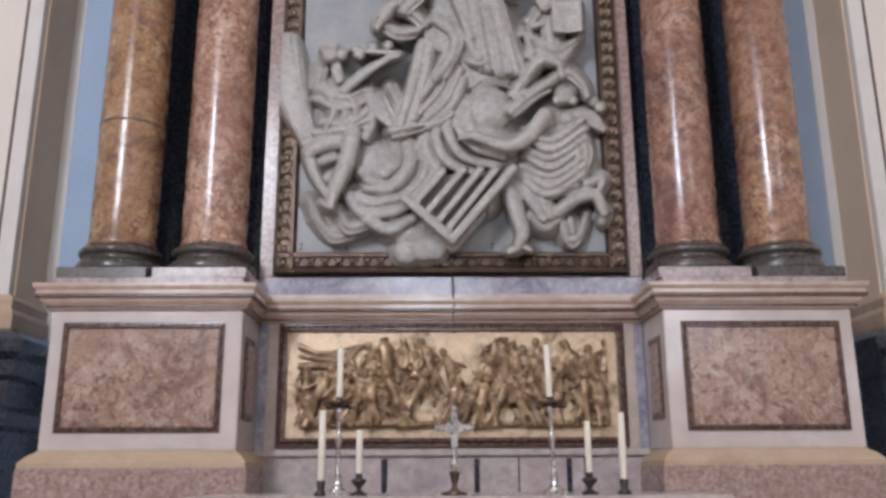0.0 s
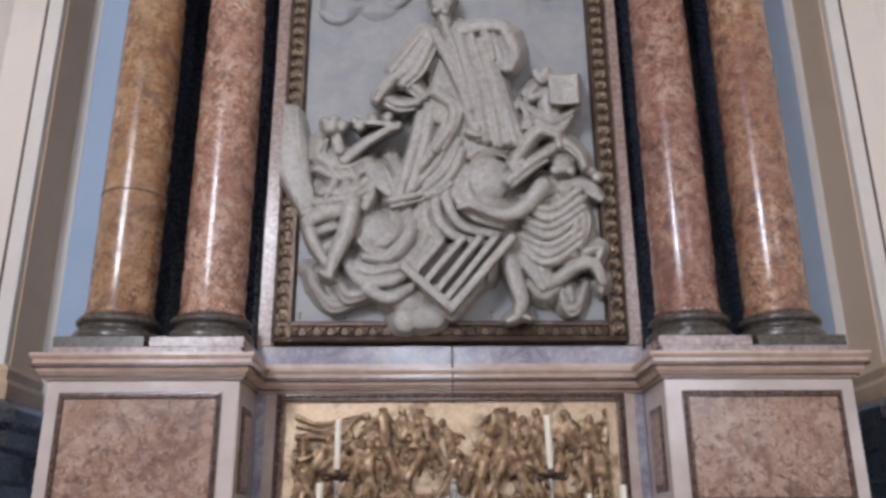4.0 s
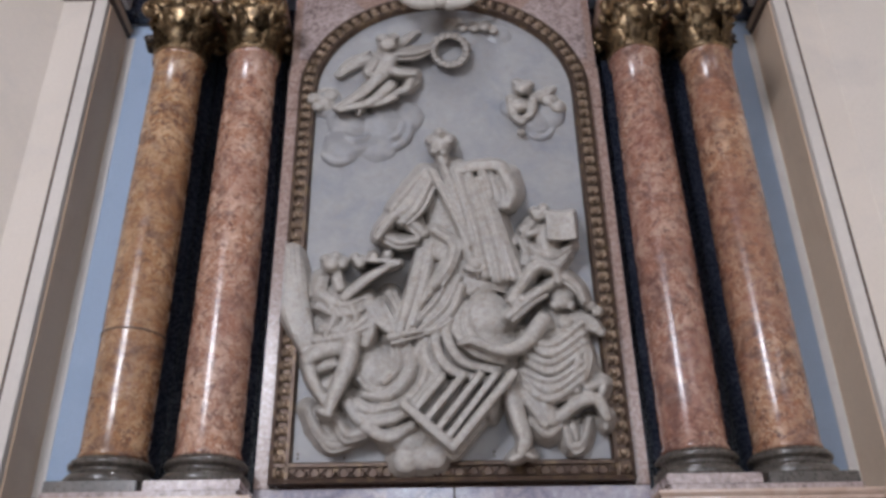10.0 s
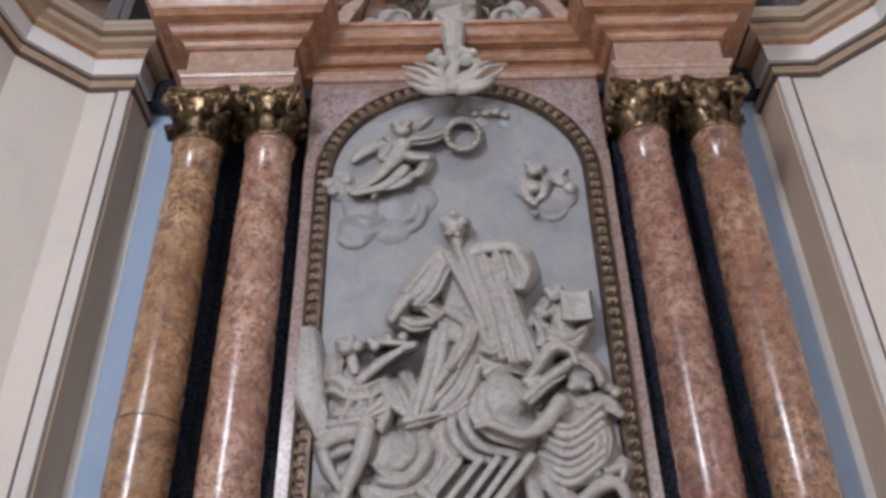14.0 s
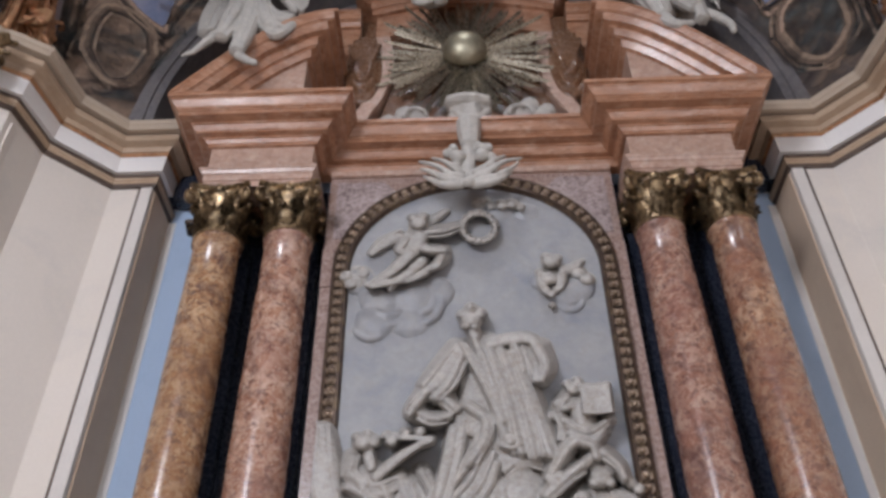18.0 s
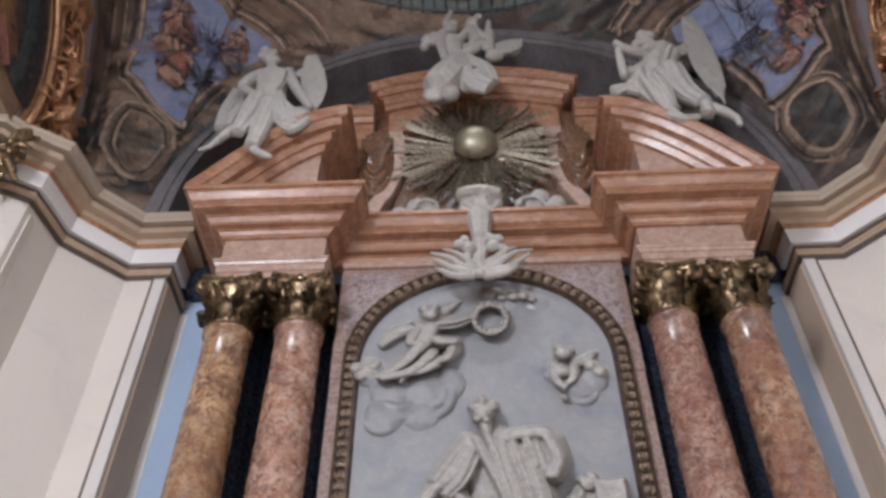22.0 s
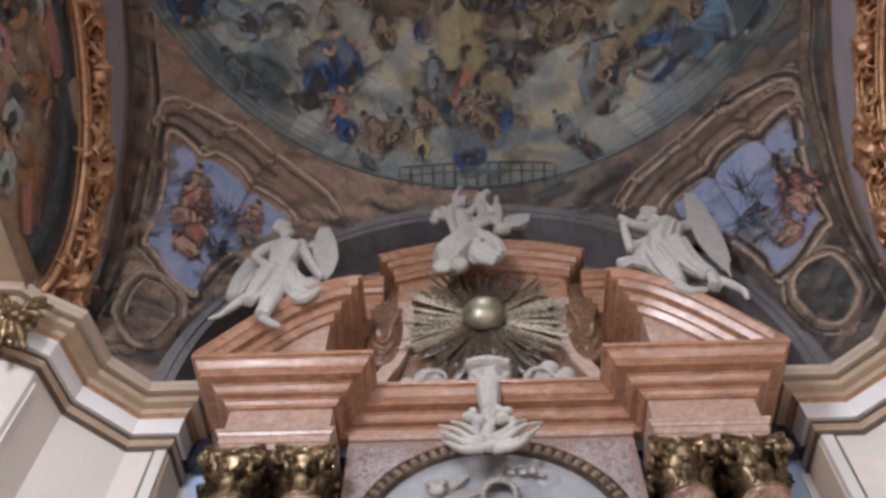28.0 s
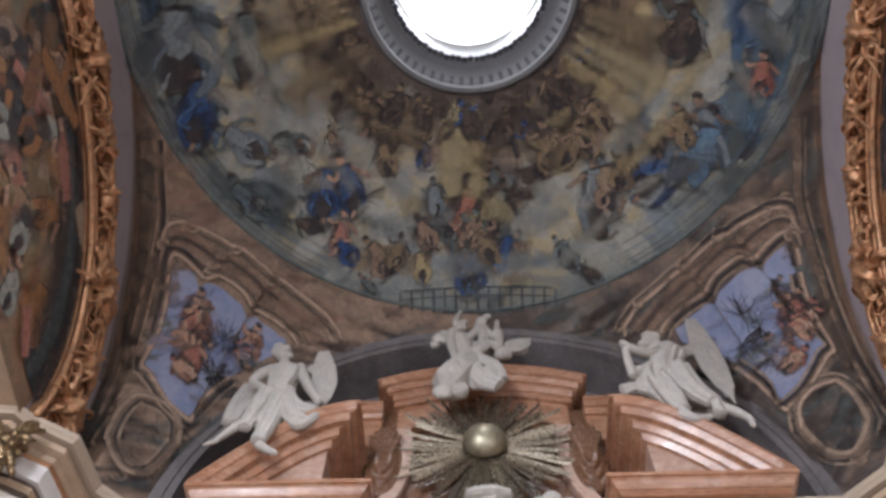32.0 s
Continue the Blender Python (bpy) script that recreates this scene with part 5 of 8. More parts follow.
# attic with the glory of rays
attic = thing("attic", "brown marble attic with scrolls and an arched gable over the altar", "attic")
part("wall", box(-1.45, 1.45, 7.0, 7.5, 8.8, 11.6), SCROLLM, attic)
part("field", slice_of([(-1.1, 8.8), (-1.0, 10.2), (-0.95, 11.0), (0.95, 11.0), (1.0, 10.2), (1.1, 8.8)], 6.93, 7.0), SCROLLM, attic, "brown field behind the rays")
for s in (1, -1):
    pts = [(s * 1.07, 11.0), (s * 1.02, 10.6), (s * 1.03, 10.2), (s * 1.12, 9.8), (s * 1.3, 9.4), (s * 1.42, 8.95), (s * 1.46, 8.8)]
    path = [(p.x, p.z) for p in spline([Vector((x, 0, z)) for x, z in pts], 4)]
    part("scroll_strip", sweep(path, [(-0.09, 6.80), (0.09, 6.80), (0.1, 6.84), (0.1, 7.0), (-0.1, 7.0), (-0.1, 6.84)], place=upright), FRIEZEM, attic, "pale pink marble scroll strip")
    b = bmesh.new()
    cz = 10.3
    for i in range(3):
        k = 1 - 0.27 * i
        tube(b, [(s * (1.29 + 0.2 * k * math.cos(radians(a))), 6.86 - 0.05 * i, cz + 0.6 * k * math.sin(radians(a))) for a in range(-10, 351, 20)], 0.055, 0.05, 8, 1.6, 2)
    for i in range(7):
        tube(b, [(s * 1.29, 6.74, cz - 0.15), (s * (1.29 + 0.05 * (i - 3)), 6.7, cz + 0.2), (s * (1.29 + 0.065 * (i - 3)), 6.74, cz + 0.62 - 0.02 * (i - 3) ** 2)], 0.045, 0.03, 6, 1.0, 3)
    tube(b, [(s * 1.29, 6.85, cz - 0.55), (s * 1.29, 6.82, cz), (s * 1.29, 6.85, cz + 0.55)], 0.14, 0.14, 10, 0.5, 4, 0.3)
    carve("volute", b, SCROLLM, attic, 0.016, 1)
    part("shoulder", box(s * 1.38, s * 1.72, 6.85, 7.4, 10.7, 11.26, 0.01), MOULD, attic)
    part("shoulder_cornice", sweep(([(-1.72, 7.4), (-1.72, 6.85), (-1.38, 6.85)] if s < 0 else [(1.38, 6.85), (1.72, 6.85), (1.72, 7.4)]), [(-0.1, 11.26), (0.02, 11.26), (0.03, 11.3), (0.05, 11.33), (0.05, 11.35), (0.09, 11.37), (0.09, 11.42), (0.11, 11.47), (0.13, 11.48), (0.13, 11.53), (-0.1, 11.53)]), MOULD, attic)
GB = [(0.0, 0.0, 0.0), (0.04, 0.05, -0.045), (0.12, 0.06, 0.0), (0.15, 0.13, -0.05), (0.23, 0.16, 0.0), (0.26, 0.22, -0.05), (0.34, 0.24, 0.0), (0.46, 0.3, 0.0)]
for k, (n, e, lean) in enumerate(GB):
    n2 = GB[k + 1][0] if k + 1 < len(GB) else 0.95
    half = 1.48 - 1.0 * e
    xs = [-half + 2 * half * i / 32 for i in range(33)]
    zz = [12.26 - 0.33 * (x / 1.48) ** 2 for x in xs]
    part("gable_band", raked([(x, z - n) for x, z in zip(xs, zz)], [(x, z - n2) for x, z in zip(xs, zz)], 6.62 + e + lean, 6.62 + e, 7.4), MOULD, attic)

glory = thing("sunburst", "brass glory of rays round a shining half globe", "sunburst")
SUN = Vector((0.0, 6.72, 10.52))
part("globe", lathe([(0.29 * math.cos(radians(a)), 0.24 * math.sin(radians(a))) for a in range(0, 86, 7)], 40), GLOBEM, glory, "polished brass globe", smooth=True).matrix_basis = Matrix.Translation(SUN) @ Matrix.Rotation(radians(90), 4, "X")
rnd = random.Random(5)
rays = []
for k in range(4):
    length = (0.78, 0.95, 0.68, 0.86)[k]
    bm = bmesh.new()
    w = 0.03
    a = [bm.verts.new(v) for v in ((-0.02, 0, 0.18), (0, -0.025, 0.18), (0.02, 0, 0.18), (0, 0.012, 0.18))]
    c = [bm.verts.new(v) for v in ((-w, 0, length * 0.93), (0, -0.03, length), (w, 0, length * 0.93), (0, 0.012, length * 0.93))]
    for i in range(4):
        bm.faces.new((a[i], a[(i + 1) % 4], c[(i + 1) % 4], c[i]))
    bm.faces.new(a[::-1]), bm.faces.new(c)
    rays.append(part("ray", bm, RAYM, glory))
for i in range(92):
    a = 360 / 92 * i
    reach = 1.3 + 0.12 * abs(math.sin(radians(a))) * (1 if math.sin(radians(a)) < 0 else 0.4)
    m = Matrix.Translation(SUN + Vector((0, 0.06 + 0.02 * (i % 2), 0))) @ Matrix.Rotation(radians(90 - a), 4, "Y") @ Matrix.Rotation(radians(rnd.uniform(-3, 6)), 4, "X") @ Matrix.Diagonal((1, 1, reach, 1))
    if i < 4:
        rays[i].matrix_basis = m
    else:
        again("ray", rays[(i * 7 + i // 5) % 4].data, glory, m)
b = bmesh.new()
for s in (1, -1):
    for x, z, r in ((0.62, 9.22, 0.2), (0.82, 9.08, 0.2), (0.45, 9.0, 0.18), (0.95, 9.25, 0.12), (0.75, 9.4, 0.13)):
        lump(b, r, s * x, 6.78, z + (0.12 if s > 0 else 0))
    arc(b, 0.03, 0.14, s * 0.62, 6.64, 9.2, 180, 360)
tagged(carve("carved_clouds", b, WHITEM, None, 0.018, 1), "white marble clouds at the foot of the rays", "clouds")

# ---- sculpture ----
relief = thing("marble_relief", "carved white marble relief with figures, clouds and a gridiron", "relief")
part("slab", slice_of(arch_line(0.02, 3.25), 6.66, 6.80), SLABM, relief, "smooth pale grey marble ground")
for x in (-1.21, -0.845, -0.498, 0.333):
    for z in (3.33, 3.365):
        part("bolt", lathe([(0.0, 0.006), (0.009, 0.004), (0.011, -0.004)], 10), LINE, relief, "small dark bolt").matrix_basis = Matrix.Translation((x, 6.657, z)) @ Matrix.Rotation(math.pi / 2, 4, "X")
stone = Stone(-1.44, 1.36, 3.1, 7.9, 6.66, 0.0075)
# the standing saint
stone.lump(0.088, -0.06, 6.34, 6.07)
stone.lump(0.057, -0.12, 6.36, 6.14)
stone.lump(0.057, 0.02, 6.36, 6.15)
stone.lump(0.057, -0.05, 6.36, 6.20)
stone.lump(0.036, -0.11, 6.30, 5.98)
stone.lump(0.036, -0.03, 6.30, 5.97)
stone.lump(0.036, -0.06, 6.30, 6.19)
stone.limb(0.046, 0.052, -0.05, 6.38, 6.03, -0.03, 6.38, 5.92)
stone.limb(0.175, 0.268, 0.04, 6.50, 5.85, 0.19, 6.50, 5.35, 0.25, 6.50, 4.88)
stone.limb(0.152, 0.152, -0.04, 6.52, 5.59, 0.00, 6.52, 5.19, -0.00, 6.52, 4.92)
stone.limb(0.045, 0.045, -0.00, 6.36, 5.77, 0.11, 6.30, 5.23, 0.19, 6.30, 4.84)
stone.limb(0.046, 0.046, 0.08, 6.36, 5.81, 0.22, 6.30, 5.23, 0.30, 6.30, 4.74)
stone.limb(0.045, 0.045, 0.19, 6.36, 5.77, 0.33, 6.30, 5.17, 0.41, 6.30, 4.70)
stone.limb(0.045, 0.045, 0.29, 6.36, 5.72, 0.41, 6.30, 5.16, 0.49, 6.30, 4.72)
stone.limb(0.045, 0.045, 0.36, 6.36, 5.50, 0.47, 6.30, 5.01, 0.54, 6.30, 4.71)
stone.limb(0.030, 0.025, -0.14, 6.30, 5.78, 0.00, 6.26, 5.42, 0.17, 6.26, 4.99)
stone.limb(0.025, 0.025, -0.03, 6.30, 5.83, 0.04, 6.29, 5.62, 0.14, 6.28, 5.22)
stone.limb(0.077, 0.061, -0.16, 6.42, 5.84, -0.30, 6.38, 5.54, -0.46, 6.36, 5.36)
stone.limb(0.040, 0.035, -0.13, 6.36, 5.76, -0.25, 6.30, 5.42, -0.39, 6.30, 5.25)
stone.limb(0.035, 0.030, -0.21, 6.36, 5.81, -0.38, 6.33, 5.54, -0.48, 6.30, 5.38)
stone.limb(0.044, 0.039, -0.42, 6.36, 5.35, -0.31, 6.36, 5.28, -0.21, 6.36, 5.17)
stone.limb(0.039, 0.024, -0.47, 6.30, 5.31, -0.56, 6.28, 5.16, -0.60, 6.26, 5.08)
stone.limb(0.019, 0.014, -0.55, 6.26, 5.15, -0.59, 6.26, 5.13)
stone.limb(0.044, 0.034, -0.53, 6.36, 5.15, -0.42, 6.36, 5.09, -0.28, 6.36, 5.11)
stone.limb(0.058, 0.039, -0.23, 6.42, 5.02, -0.31, 6.36, 4.64, -0.41, 6.34, 4.27)
stone.limb(0.044, 0.034, -0.14, 6.40, 5.12, -0.20, 6.37, 4.74, -0.30, 6.34, 4.32)
stone.limb(0.033, 0.029, -0.19, 6.38, 4.95, -0.25, 6.36, 4.63, -0.34, 6.34, 4.26)
stone.lump(0.126, -0.05, 6.42, 5.05)
stone.limb(0.043, 0.038, -0.12, 6.30, 5.17, 0.03, 6.29, 5.03, 0.01, 6.29, 4.84, -0.12, 6.28, 4.64)
stone.limb(0.038, 0.028, 0.02, 6.36, 4.84, -0.09, 6.35, 4.58, -0.25, 6.34, 4.37)
stone.limb(0.038, 0.028, 0.08, 6.36, 4.75, -0.04, 6.35, 4.48, -0.23, 6.34, 4.29)
stone.limb(0.038, 0.029, -0.01, 6.36, 4.91, -0.14, 6.35, 4.65, -0.27, 6.34, 4.46)
stone.limb(0.038, 0.028, 0.10, 6.36, 4.67, 0.01, 6.35, 4.43, -0.18, 6.34, 4.25)
stone.limb(0.036, 0.027, -0.48, 6.34, 4.21, -0.37, 6.34, 4.24, -0.23, 6.34, 4.27)
stone.limb(0.027, 0.023, -0.23, 6.34, 4.27, -0.11, 6.34, 4.28, 0.01, 6.34, 4.36)
stone.limb(0.061, 0.056, 0.11, 6.38, 5.83, 0.30, 6.36, 5.86, 0.48, 6.34, 5.83, 0.57, 6.32, 5.59)
stone.limb(0.045, 0.035, 0.54, 6.30, 5.73, 0.57, 6.30, 5.54, 0.52, 6.30, 5.40)
stone.limb(0.041, 0.036, 0.39, 6.38, 5.82, 0.44, 6.37, 5.57, 0.48, 6.36, 5.46)
stone.lump(0.039, 0.48, 6.32, 5.41)
stone.limb(0.030, 0.025, 0.31, 6.32, 5.78, 0.36, 6.32, 5.66, 0.38, 6.32, 5.51)
stone.lump(0.056, 0.22, 6.28, 4.83)
stone.limb(0.028, 0.019, 0.15, 6.26, 4.78, 0.23, 6.26, 4.76, 0.30, 6.26, 4.79)
stone.lump(0.103, 0.55, 6.60, 5.70)
# the child with the tablet
stone.lump(0.064, 0.79, 6.36, 5.34)
stone.lump(0.040, 0.75, 6.36, 5.38)
stone.lump(0.040, 0.83, 6.36, 5.41)
stone.limb(0.099, 0.089, 0.83, 6.46, 5.25, 0.87, 6.46, 5.09, 0.89, 6.46, 4.97)
stone.limb(0.034, 0.029, 0.73, 6.36, 5.26, 0.67, 6.36, 5.16, 0.78, 6.36, 5.18)
stone.limb(0.034, 0.029, 0.69, 6.34, 5.02, 0.86, 6.34, 4.92, 1.04, 6.34, 5.03)
stone.limb(0.034, 0.029, 0.72, 6.36, 4.92, 0.87, 6.36, 4.83, 0.99, 6.36, 4.94)
stone.limb(0.034, 0.029, 0.66, 6.40, 5.12, 0.69, 6.40, 5.01, 0.66, 6.40, 4.89)
stone.lump(0.044, 0.65, 6.40, 5.22)
stone.lump(0.059, 0.62, 6.50, 5.17)
stone.lump(0.059, 0.68, 6.50, 4.98)
# the kneeling angel with a dish
stone.feathers(0.147, -1.35, 6.44, 5.01, -1.30, 6.44, 4.60, -1.15, 6.44, 4.17)
stone.lump(0.071, -0.98, 6.32, 4.86)
stone.lump(0.057, -0.90, 6.36, 4.89)
stone.lump(0.038, -1.03, 6.34, 4.92)
stone.lump(0.038, -0.95, 6.34, 4.94)
stone.limb(0.043, 0.048, -0.94, 6.36, 4.81, -0.91, 6.36, 4.67)
stone.limb(0.047, 0.033, -0.86, 6.34, 4.57, -0.68, 6.26, 4.69, -0.50, 6.22, 4.79)
stone.limb(0.023, 0.019, -0.50, 6.20, 4.78, -0.42, 6.20, 4.80)
stone.slab(0.038, 0.023, -0.67, 6.26, 4.87, -0.41, 6.26, 4.85)
stone.lump(0.043, -0.63, 6.30, 4.93)
stone.lump(0.043, -0.51, 6.30, 4.94)
stone.lump(0.058, -0.75, 6.42, 4.93)
stone.lump(0.039, -0.79, 6.40, 4.96)
stone.limb(0.143, 0.129, -0.93, 6.46, 4.62, -0.87, 6.46, 4.42, -0.90, 6.46, 4.25)
stone.limb(0.043, 0.038, -1.06, 6.38, 4.75, -1.07, 6.36, 4.61, -0.92, 6.34, 4.52)
stone.limb(0.033, 0.028, -1.11, 6.38, 4.61, -0.89, 6.34, 4.50, -0.67, 6.38, 4.60)
stone.limb(0.033, 0.028, -1.09, 6.38, 4.51, -0.88, 6.34, 4.41, -0.67, 6.38, 4.50)
stone.limb(0.032, 0.028, -1.04, 6.38, 4.30, -0.82, 6.34, 4.28, -0.64, 6.38, 4.43)
stone.limb(0.032, 0.028, -1.09, 6.38, 4.21, -0.85, 6.34, 4.23, -0.63, 6.38, 4.34)
stone.limb(0.028, 0.023, -0.98, 6.34, 4.52, -0.94, 6.34, 4.39, -1.00, 6.34, 4.23)
stone.limb(0.028, 0.023, -0.90, 6.34, 4.49, -0.85, 6.34, 4.37, -0.90, 6.34, 4.23)
stone.limb(0.028, 0.023, -0.81, 6.34, 4.49, -0.76, 6.34, 4.39, -0.79, 6.34, 4.27)
stone.limb(0.052, 0.038, -0.66, 6.40, 4.58, -0.61, 6.38, 4.41, -0.49, 6.36, 4.28)
stone.limb(0.042, 0.028, -0.59, 6.36, 4.52, -0.48, 6.36, 4.29, -0.38, 6.36, 4.19)
stone.limb(0.032, 0.023, -0.68, 6.36, 4.16, -0.63, 6.36, 4.28, -0.64, 6.36, 4.39)
stone.limb(0.038, 0.028, -0.50, 6.38, 4.62, -0.43, 6.38, 4.48, -0.43, 6.38, 4.32)
stone.limb(0.078, 0.041, -0.79, 6.34, 4.18, -0.82, 6.31, 3.96, -0.91, 6.27, 3.69, -0.94, 6.24, 3.56)
stone.limb(0.035, 0.022, -0.93, 6.24, 3.55, -1.00, 6.24, 3.58)
stone.limb(0.074, 0.060, -0.89, 6.42, 4.16, -1.05, 6.38, 4.11, -1.13, 6.34, 4.03)
stone.limb(0.055, 0.036, -1.13, 6.36, 4.00, -1.07, 6.33, 3.83, -0.96, 6.30, 3.65)
stone.limb(0.050, 0.046, -0.94, 6.42, 4.03, -1.08, 6.42, 3.98)
stone.limb(0.041, 0.036, -0.92, 6.42, 3.89, -1.02, 6.42, 3.82)
stone.lump(0.120, -1.12, 6.58, 4.40)
stone.lump(0.119, -0.75, 6.58, 4.35)
stone.lump(0.117, -1.01, 6.58, 4.00)
# clouds under the saint
stone.lump(0.217, 0.31, 6.50, 4.47)
stone.lump(0.285, 0.23, 6.60, 4.33)
stone.lump(0.236, 0.01, 6.62, 4.21)
stone.lump(0.212, 0.38, 6.60, 4.15)
stone.limb(0.047, 0.038, 0.03, 6.46, 4.61, -0.03, 6.38, 4.26, 0.09, 6.36, 4.01, 0.37, 6.40, 3.94)
stone.limb(0.047, 0.038, 0.10, 6.46, 4.58, 0.06, 6.38, 4.28, 0.19, 6.36, 4.09, 0.42, 6.40, 4.02)
stone.limb(0.047, 0.038, -0.07, 6.46, 4.52, -0.12, 6.38, 4.16, 0.00, 6.36, 3.94, 0.28, 6.40, 3.86)
stone.limb(0.047, 0.037, -0.16, 6.46, 4.42, -0.21, 6.43, 4.13, -0.14, 6.40, 3.95)
stone.limb(0.047, 0.038, 0.15, 6.46, 4.55, 0.14, 6.38, 4.31, 0.24, 6.36, 4.15, 0.42, 6.40, 4.12)
stone.limb(0.038, 0.033, 0.17, 6.42, 4.64, 0.30, 6.41, 4.72, 0.46, 6.40, 4.68)
stone.limb(0.036, 0.032, 0.13, 6.34, 4.17, 0.31, 6.34, 4.06, 0.48, 6.34, 4.05)
stone.limb(0.032, 0.028, -0.23, 6.44, 4.29, -0.28, 6.44, 4.09, -0.36, 6.44, 3.94)
stone.lump(0.204, -0.62, 6.54, 4.02)
stone.lump(0.184, -0.73, 6.58, 3.70)
stone.lump(0.164, -0.49, 6.56, 3.65)
stone.lump(0.119, -0.91, 6.58, 3.56)
stone.lump(0.140, -0.37, 6.60, 4.00)
stone.limb(0.042, 0.037, -0.35, 6.46, 4.22, -0.32, 6.40, 3.94, -0.48, 6.38, 3.74, -0.68, 6.42, 3.76)
stone.limb(0.042, 0.037, -0.24, 6.46, 4.18, -0.21, 6.40, 3.88, -0.40, 6.38, 3.67, -0.68, 6.42, 3.65)
stone.limb(0.041, 0.037, -0.13, 6.46, 4.12, -0.11, 6.40, 3.91, -0.26, 6.38, 3.71, -0.38, 6.42, 3.63)
stone.limb(0.042, 0.037, -0.44, 6.46, 4.20, -0.42, 6.44, 4.01, -0.52, 6.42, 3.87)
stone.limb(0.027, 0.023, -0.73, 6.40, 3.89, -0.63, 6.40, 3.79, -0.49, 6.40, 3.78, -0.41, 6.40, 3.87)
stone.limb(0.054, 0.041, -0.81, 6.42, 3.70, -0.70, 6.40, 3.55, -0.49, 6.38, 3.55, -0.36, 6.36, 3.59)
stone.limb(0.053, 0.044, -0.66, 6.38, 3.49, -0.49, 6.38, 3.41, -0.31, 6.38, 3.50)
stone.limb(0.045, 0.036, -0.89, 6.40, 3.56, -0.80, 6.40, 3.44, -0.64, 6.40, 3.47)
stone.limb(0.036, 0.031, -0.75, 6.40, 3.67, -0.62, 6.40, 3.62, -0.45, 6.40, 3.67)
stone.limb(0.036, 0.027, -1.13, 6.48, 3.68, -1.03, 6.48, 3.49, -0.88, 6.48, 3.42, -0.71, 6.48, 3.50)
stone.limb(0.036, 0.027, -1.07, 6.48, 3.53, -0.93, 6.48, 3.38, -0.75, 6.48, 3.42)
stone.limb(0.036, 0.027, -1.09, 6.48, 3.60, -0.98, 6.48, 3.44, -0.82, 6.48, 3.47)
stone.lump(0.152, -0.32, 6.50, 3.42)
stone.lump(0.134, -0.23, 6.50, 3.31)
stone.lump(0.107, -0.36, 6.48, 3.26)
stone.lump(0.107, -0.14, 6.48, 3.29)
stone.lump(0.125, -0.42, 6.48, 3.46)
# the kneeling angel with a helmet
stone.lump(0.069, 0.55, 6.28, 4.46)
stone.lump(0.042, 0.50, 6.30, 4.51)
stone.lump(0.042, 0.59, 6.30, 4.53)
stone.limb(0.042, 0.032, 0.53, 6.28, 4.54, 0.71, 6.27, 4.78, 0.86, 6.25, 4.76, 0.89, 6.24, 4.65)
stone.limb(0.041, 0.032, 0.47, 6.24, 4.34, 0.64, 6.24, 4.49, 0.75, 6.24, 4.57)
stone.limb(0.033, 0.028, 0.79, 6.30, 4.62, 0.93, 6.29, 4.71, 1.05, 6.29, 4.61, 1.09, 6.28, 4.49)
stone.lump(0.085, 0.92, 6.36, 4.53)
stone.lump(0.047, 0.98, 6.34, 4.48)
stone.lump(0.047, 0.86, 6.34, 4.48)
stone.lump(0.115, 0.95, 6.44, 4.64)
stone.limb(0.074, 0.037, 0.75, 6.32, 4.34, 0.60, 6.28, 4.14, 0.42, 6.24, 4.05, 0.16, 6.20, 4.12)
stone.limb(0.022, 0.013, 0.16, 6.20, 4.12, 0.07, 6.20, 4.09)
stone.limb(0.181, 0.200, 0.88, 6.52, 4.39, 0.82, 6.52, 4.12, 0.75, 6.52, 3.86)
stone.limb(0.030, 0.028, 0.59, 6.40, 4.26, 0.79, 6.28, 4.11, 1.06, 6.36, 4.32)
stone.limb(0.030, 0.028, 0.61, 6.40, 4.18, 0.79, 6.28, 4.03, 1.07, 6.36, 4.24)
stone.limb(0.030, 0.028, 0.58, 6.40, 4.10, 0.78, 6.28, 3.96, 1.07, 6.36, 4.16)
stone.limb(0.030, 0.027, 0.60, 6.40, 4.02, 0.78, 6.28, 3.88, 1.05, 6.36, 4.08)
stone.limb(0.030, 0.027, 0.57, 6.40, 3.94, 0.78, 6.28, 3.81, 1.05, 6.36, 4.00)
stone.limb(0.029, 0.027, 0.60, 6.40, 3.87, 0.77, 6.28, 3.73, 1.05, 6.36, 3.93)
stone.limb(0.029, 0.027, 0.57, 6.40, 3.79, 0.77, 6.28, 3.66, 1.03, 6.36, 3.85)
stone.limb(0.042, 0.033, 0.93, 6.38, 4.27, 1.01, 6.36, 4.05, 0.95, 6.34, 3.84)
stone.limb(0.033, 0.028, 1.02, 6.38, 4.26, 1.08, 6.38, 4.06, 1.03, 6.38, 3.82)
stone.lump(0.075, 0.79, 6.42, 4.35)
stone.lump(0.075, 0.94, 6.42, 4.36)
stone.feathers(0.080, 1.00, 6.44, 4.41, 1.13, 6.44, 4.37, 1.23, 6.44, 4.28)
stone.lump(0.048, 1.22, 6.44, 4.46)
stone.lump(0.048, 1.16, 6.44, 4.51)
stone.limb(0.036, 0.032, 0.51, 6.36, 3.86, 0.70, 6.36, 3.71, 0.98, 6.36, 3.76)
stone.limb(0.036, 0.027, 0.48, 6.36, 3.80, 0.61, 6.36, 3.63, 0.71, 6.36, 3.48)
stone.limb(0.031, 0.027, 0.58, 6.36, 3.74, 0.66, 6.36, 3.60, 0.68, 6.36, 3.50)
stone.limb(0.036, 0.031, 0.36, 6.40, 3.78, 0.32, 6.40, 3.64, 0.30, 6.40, 3.57)
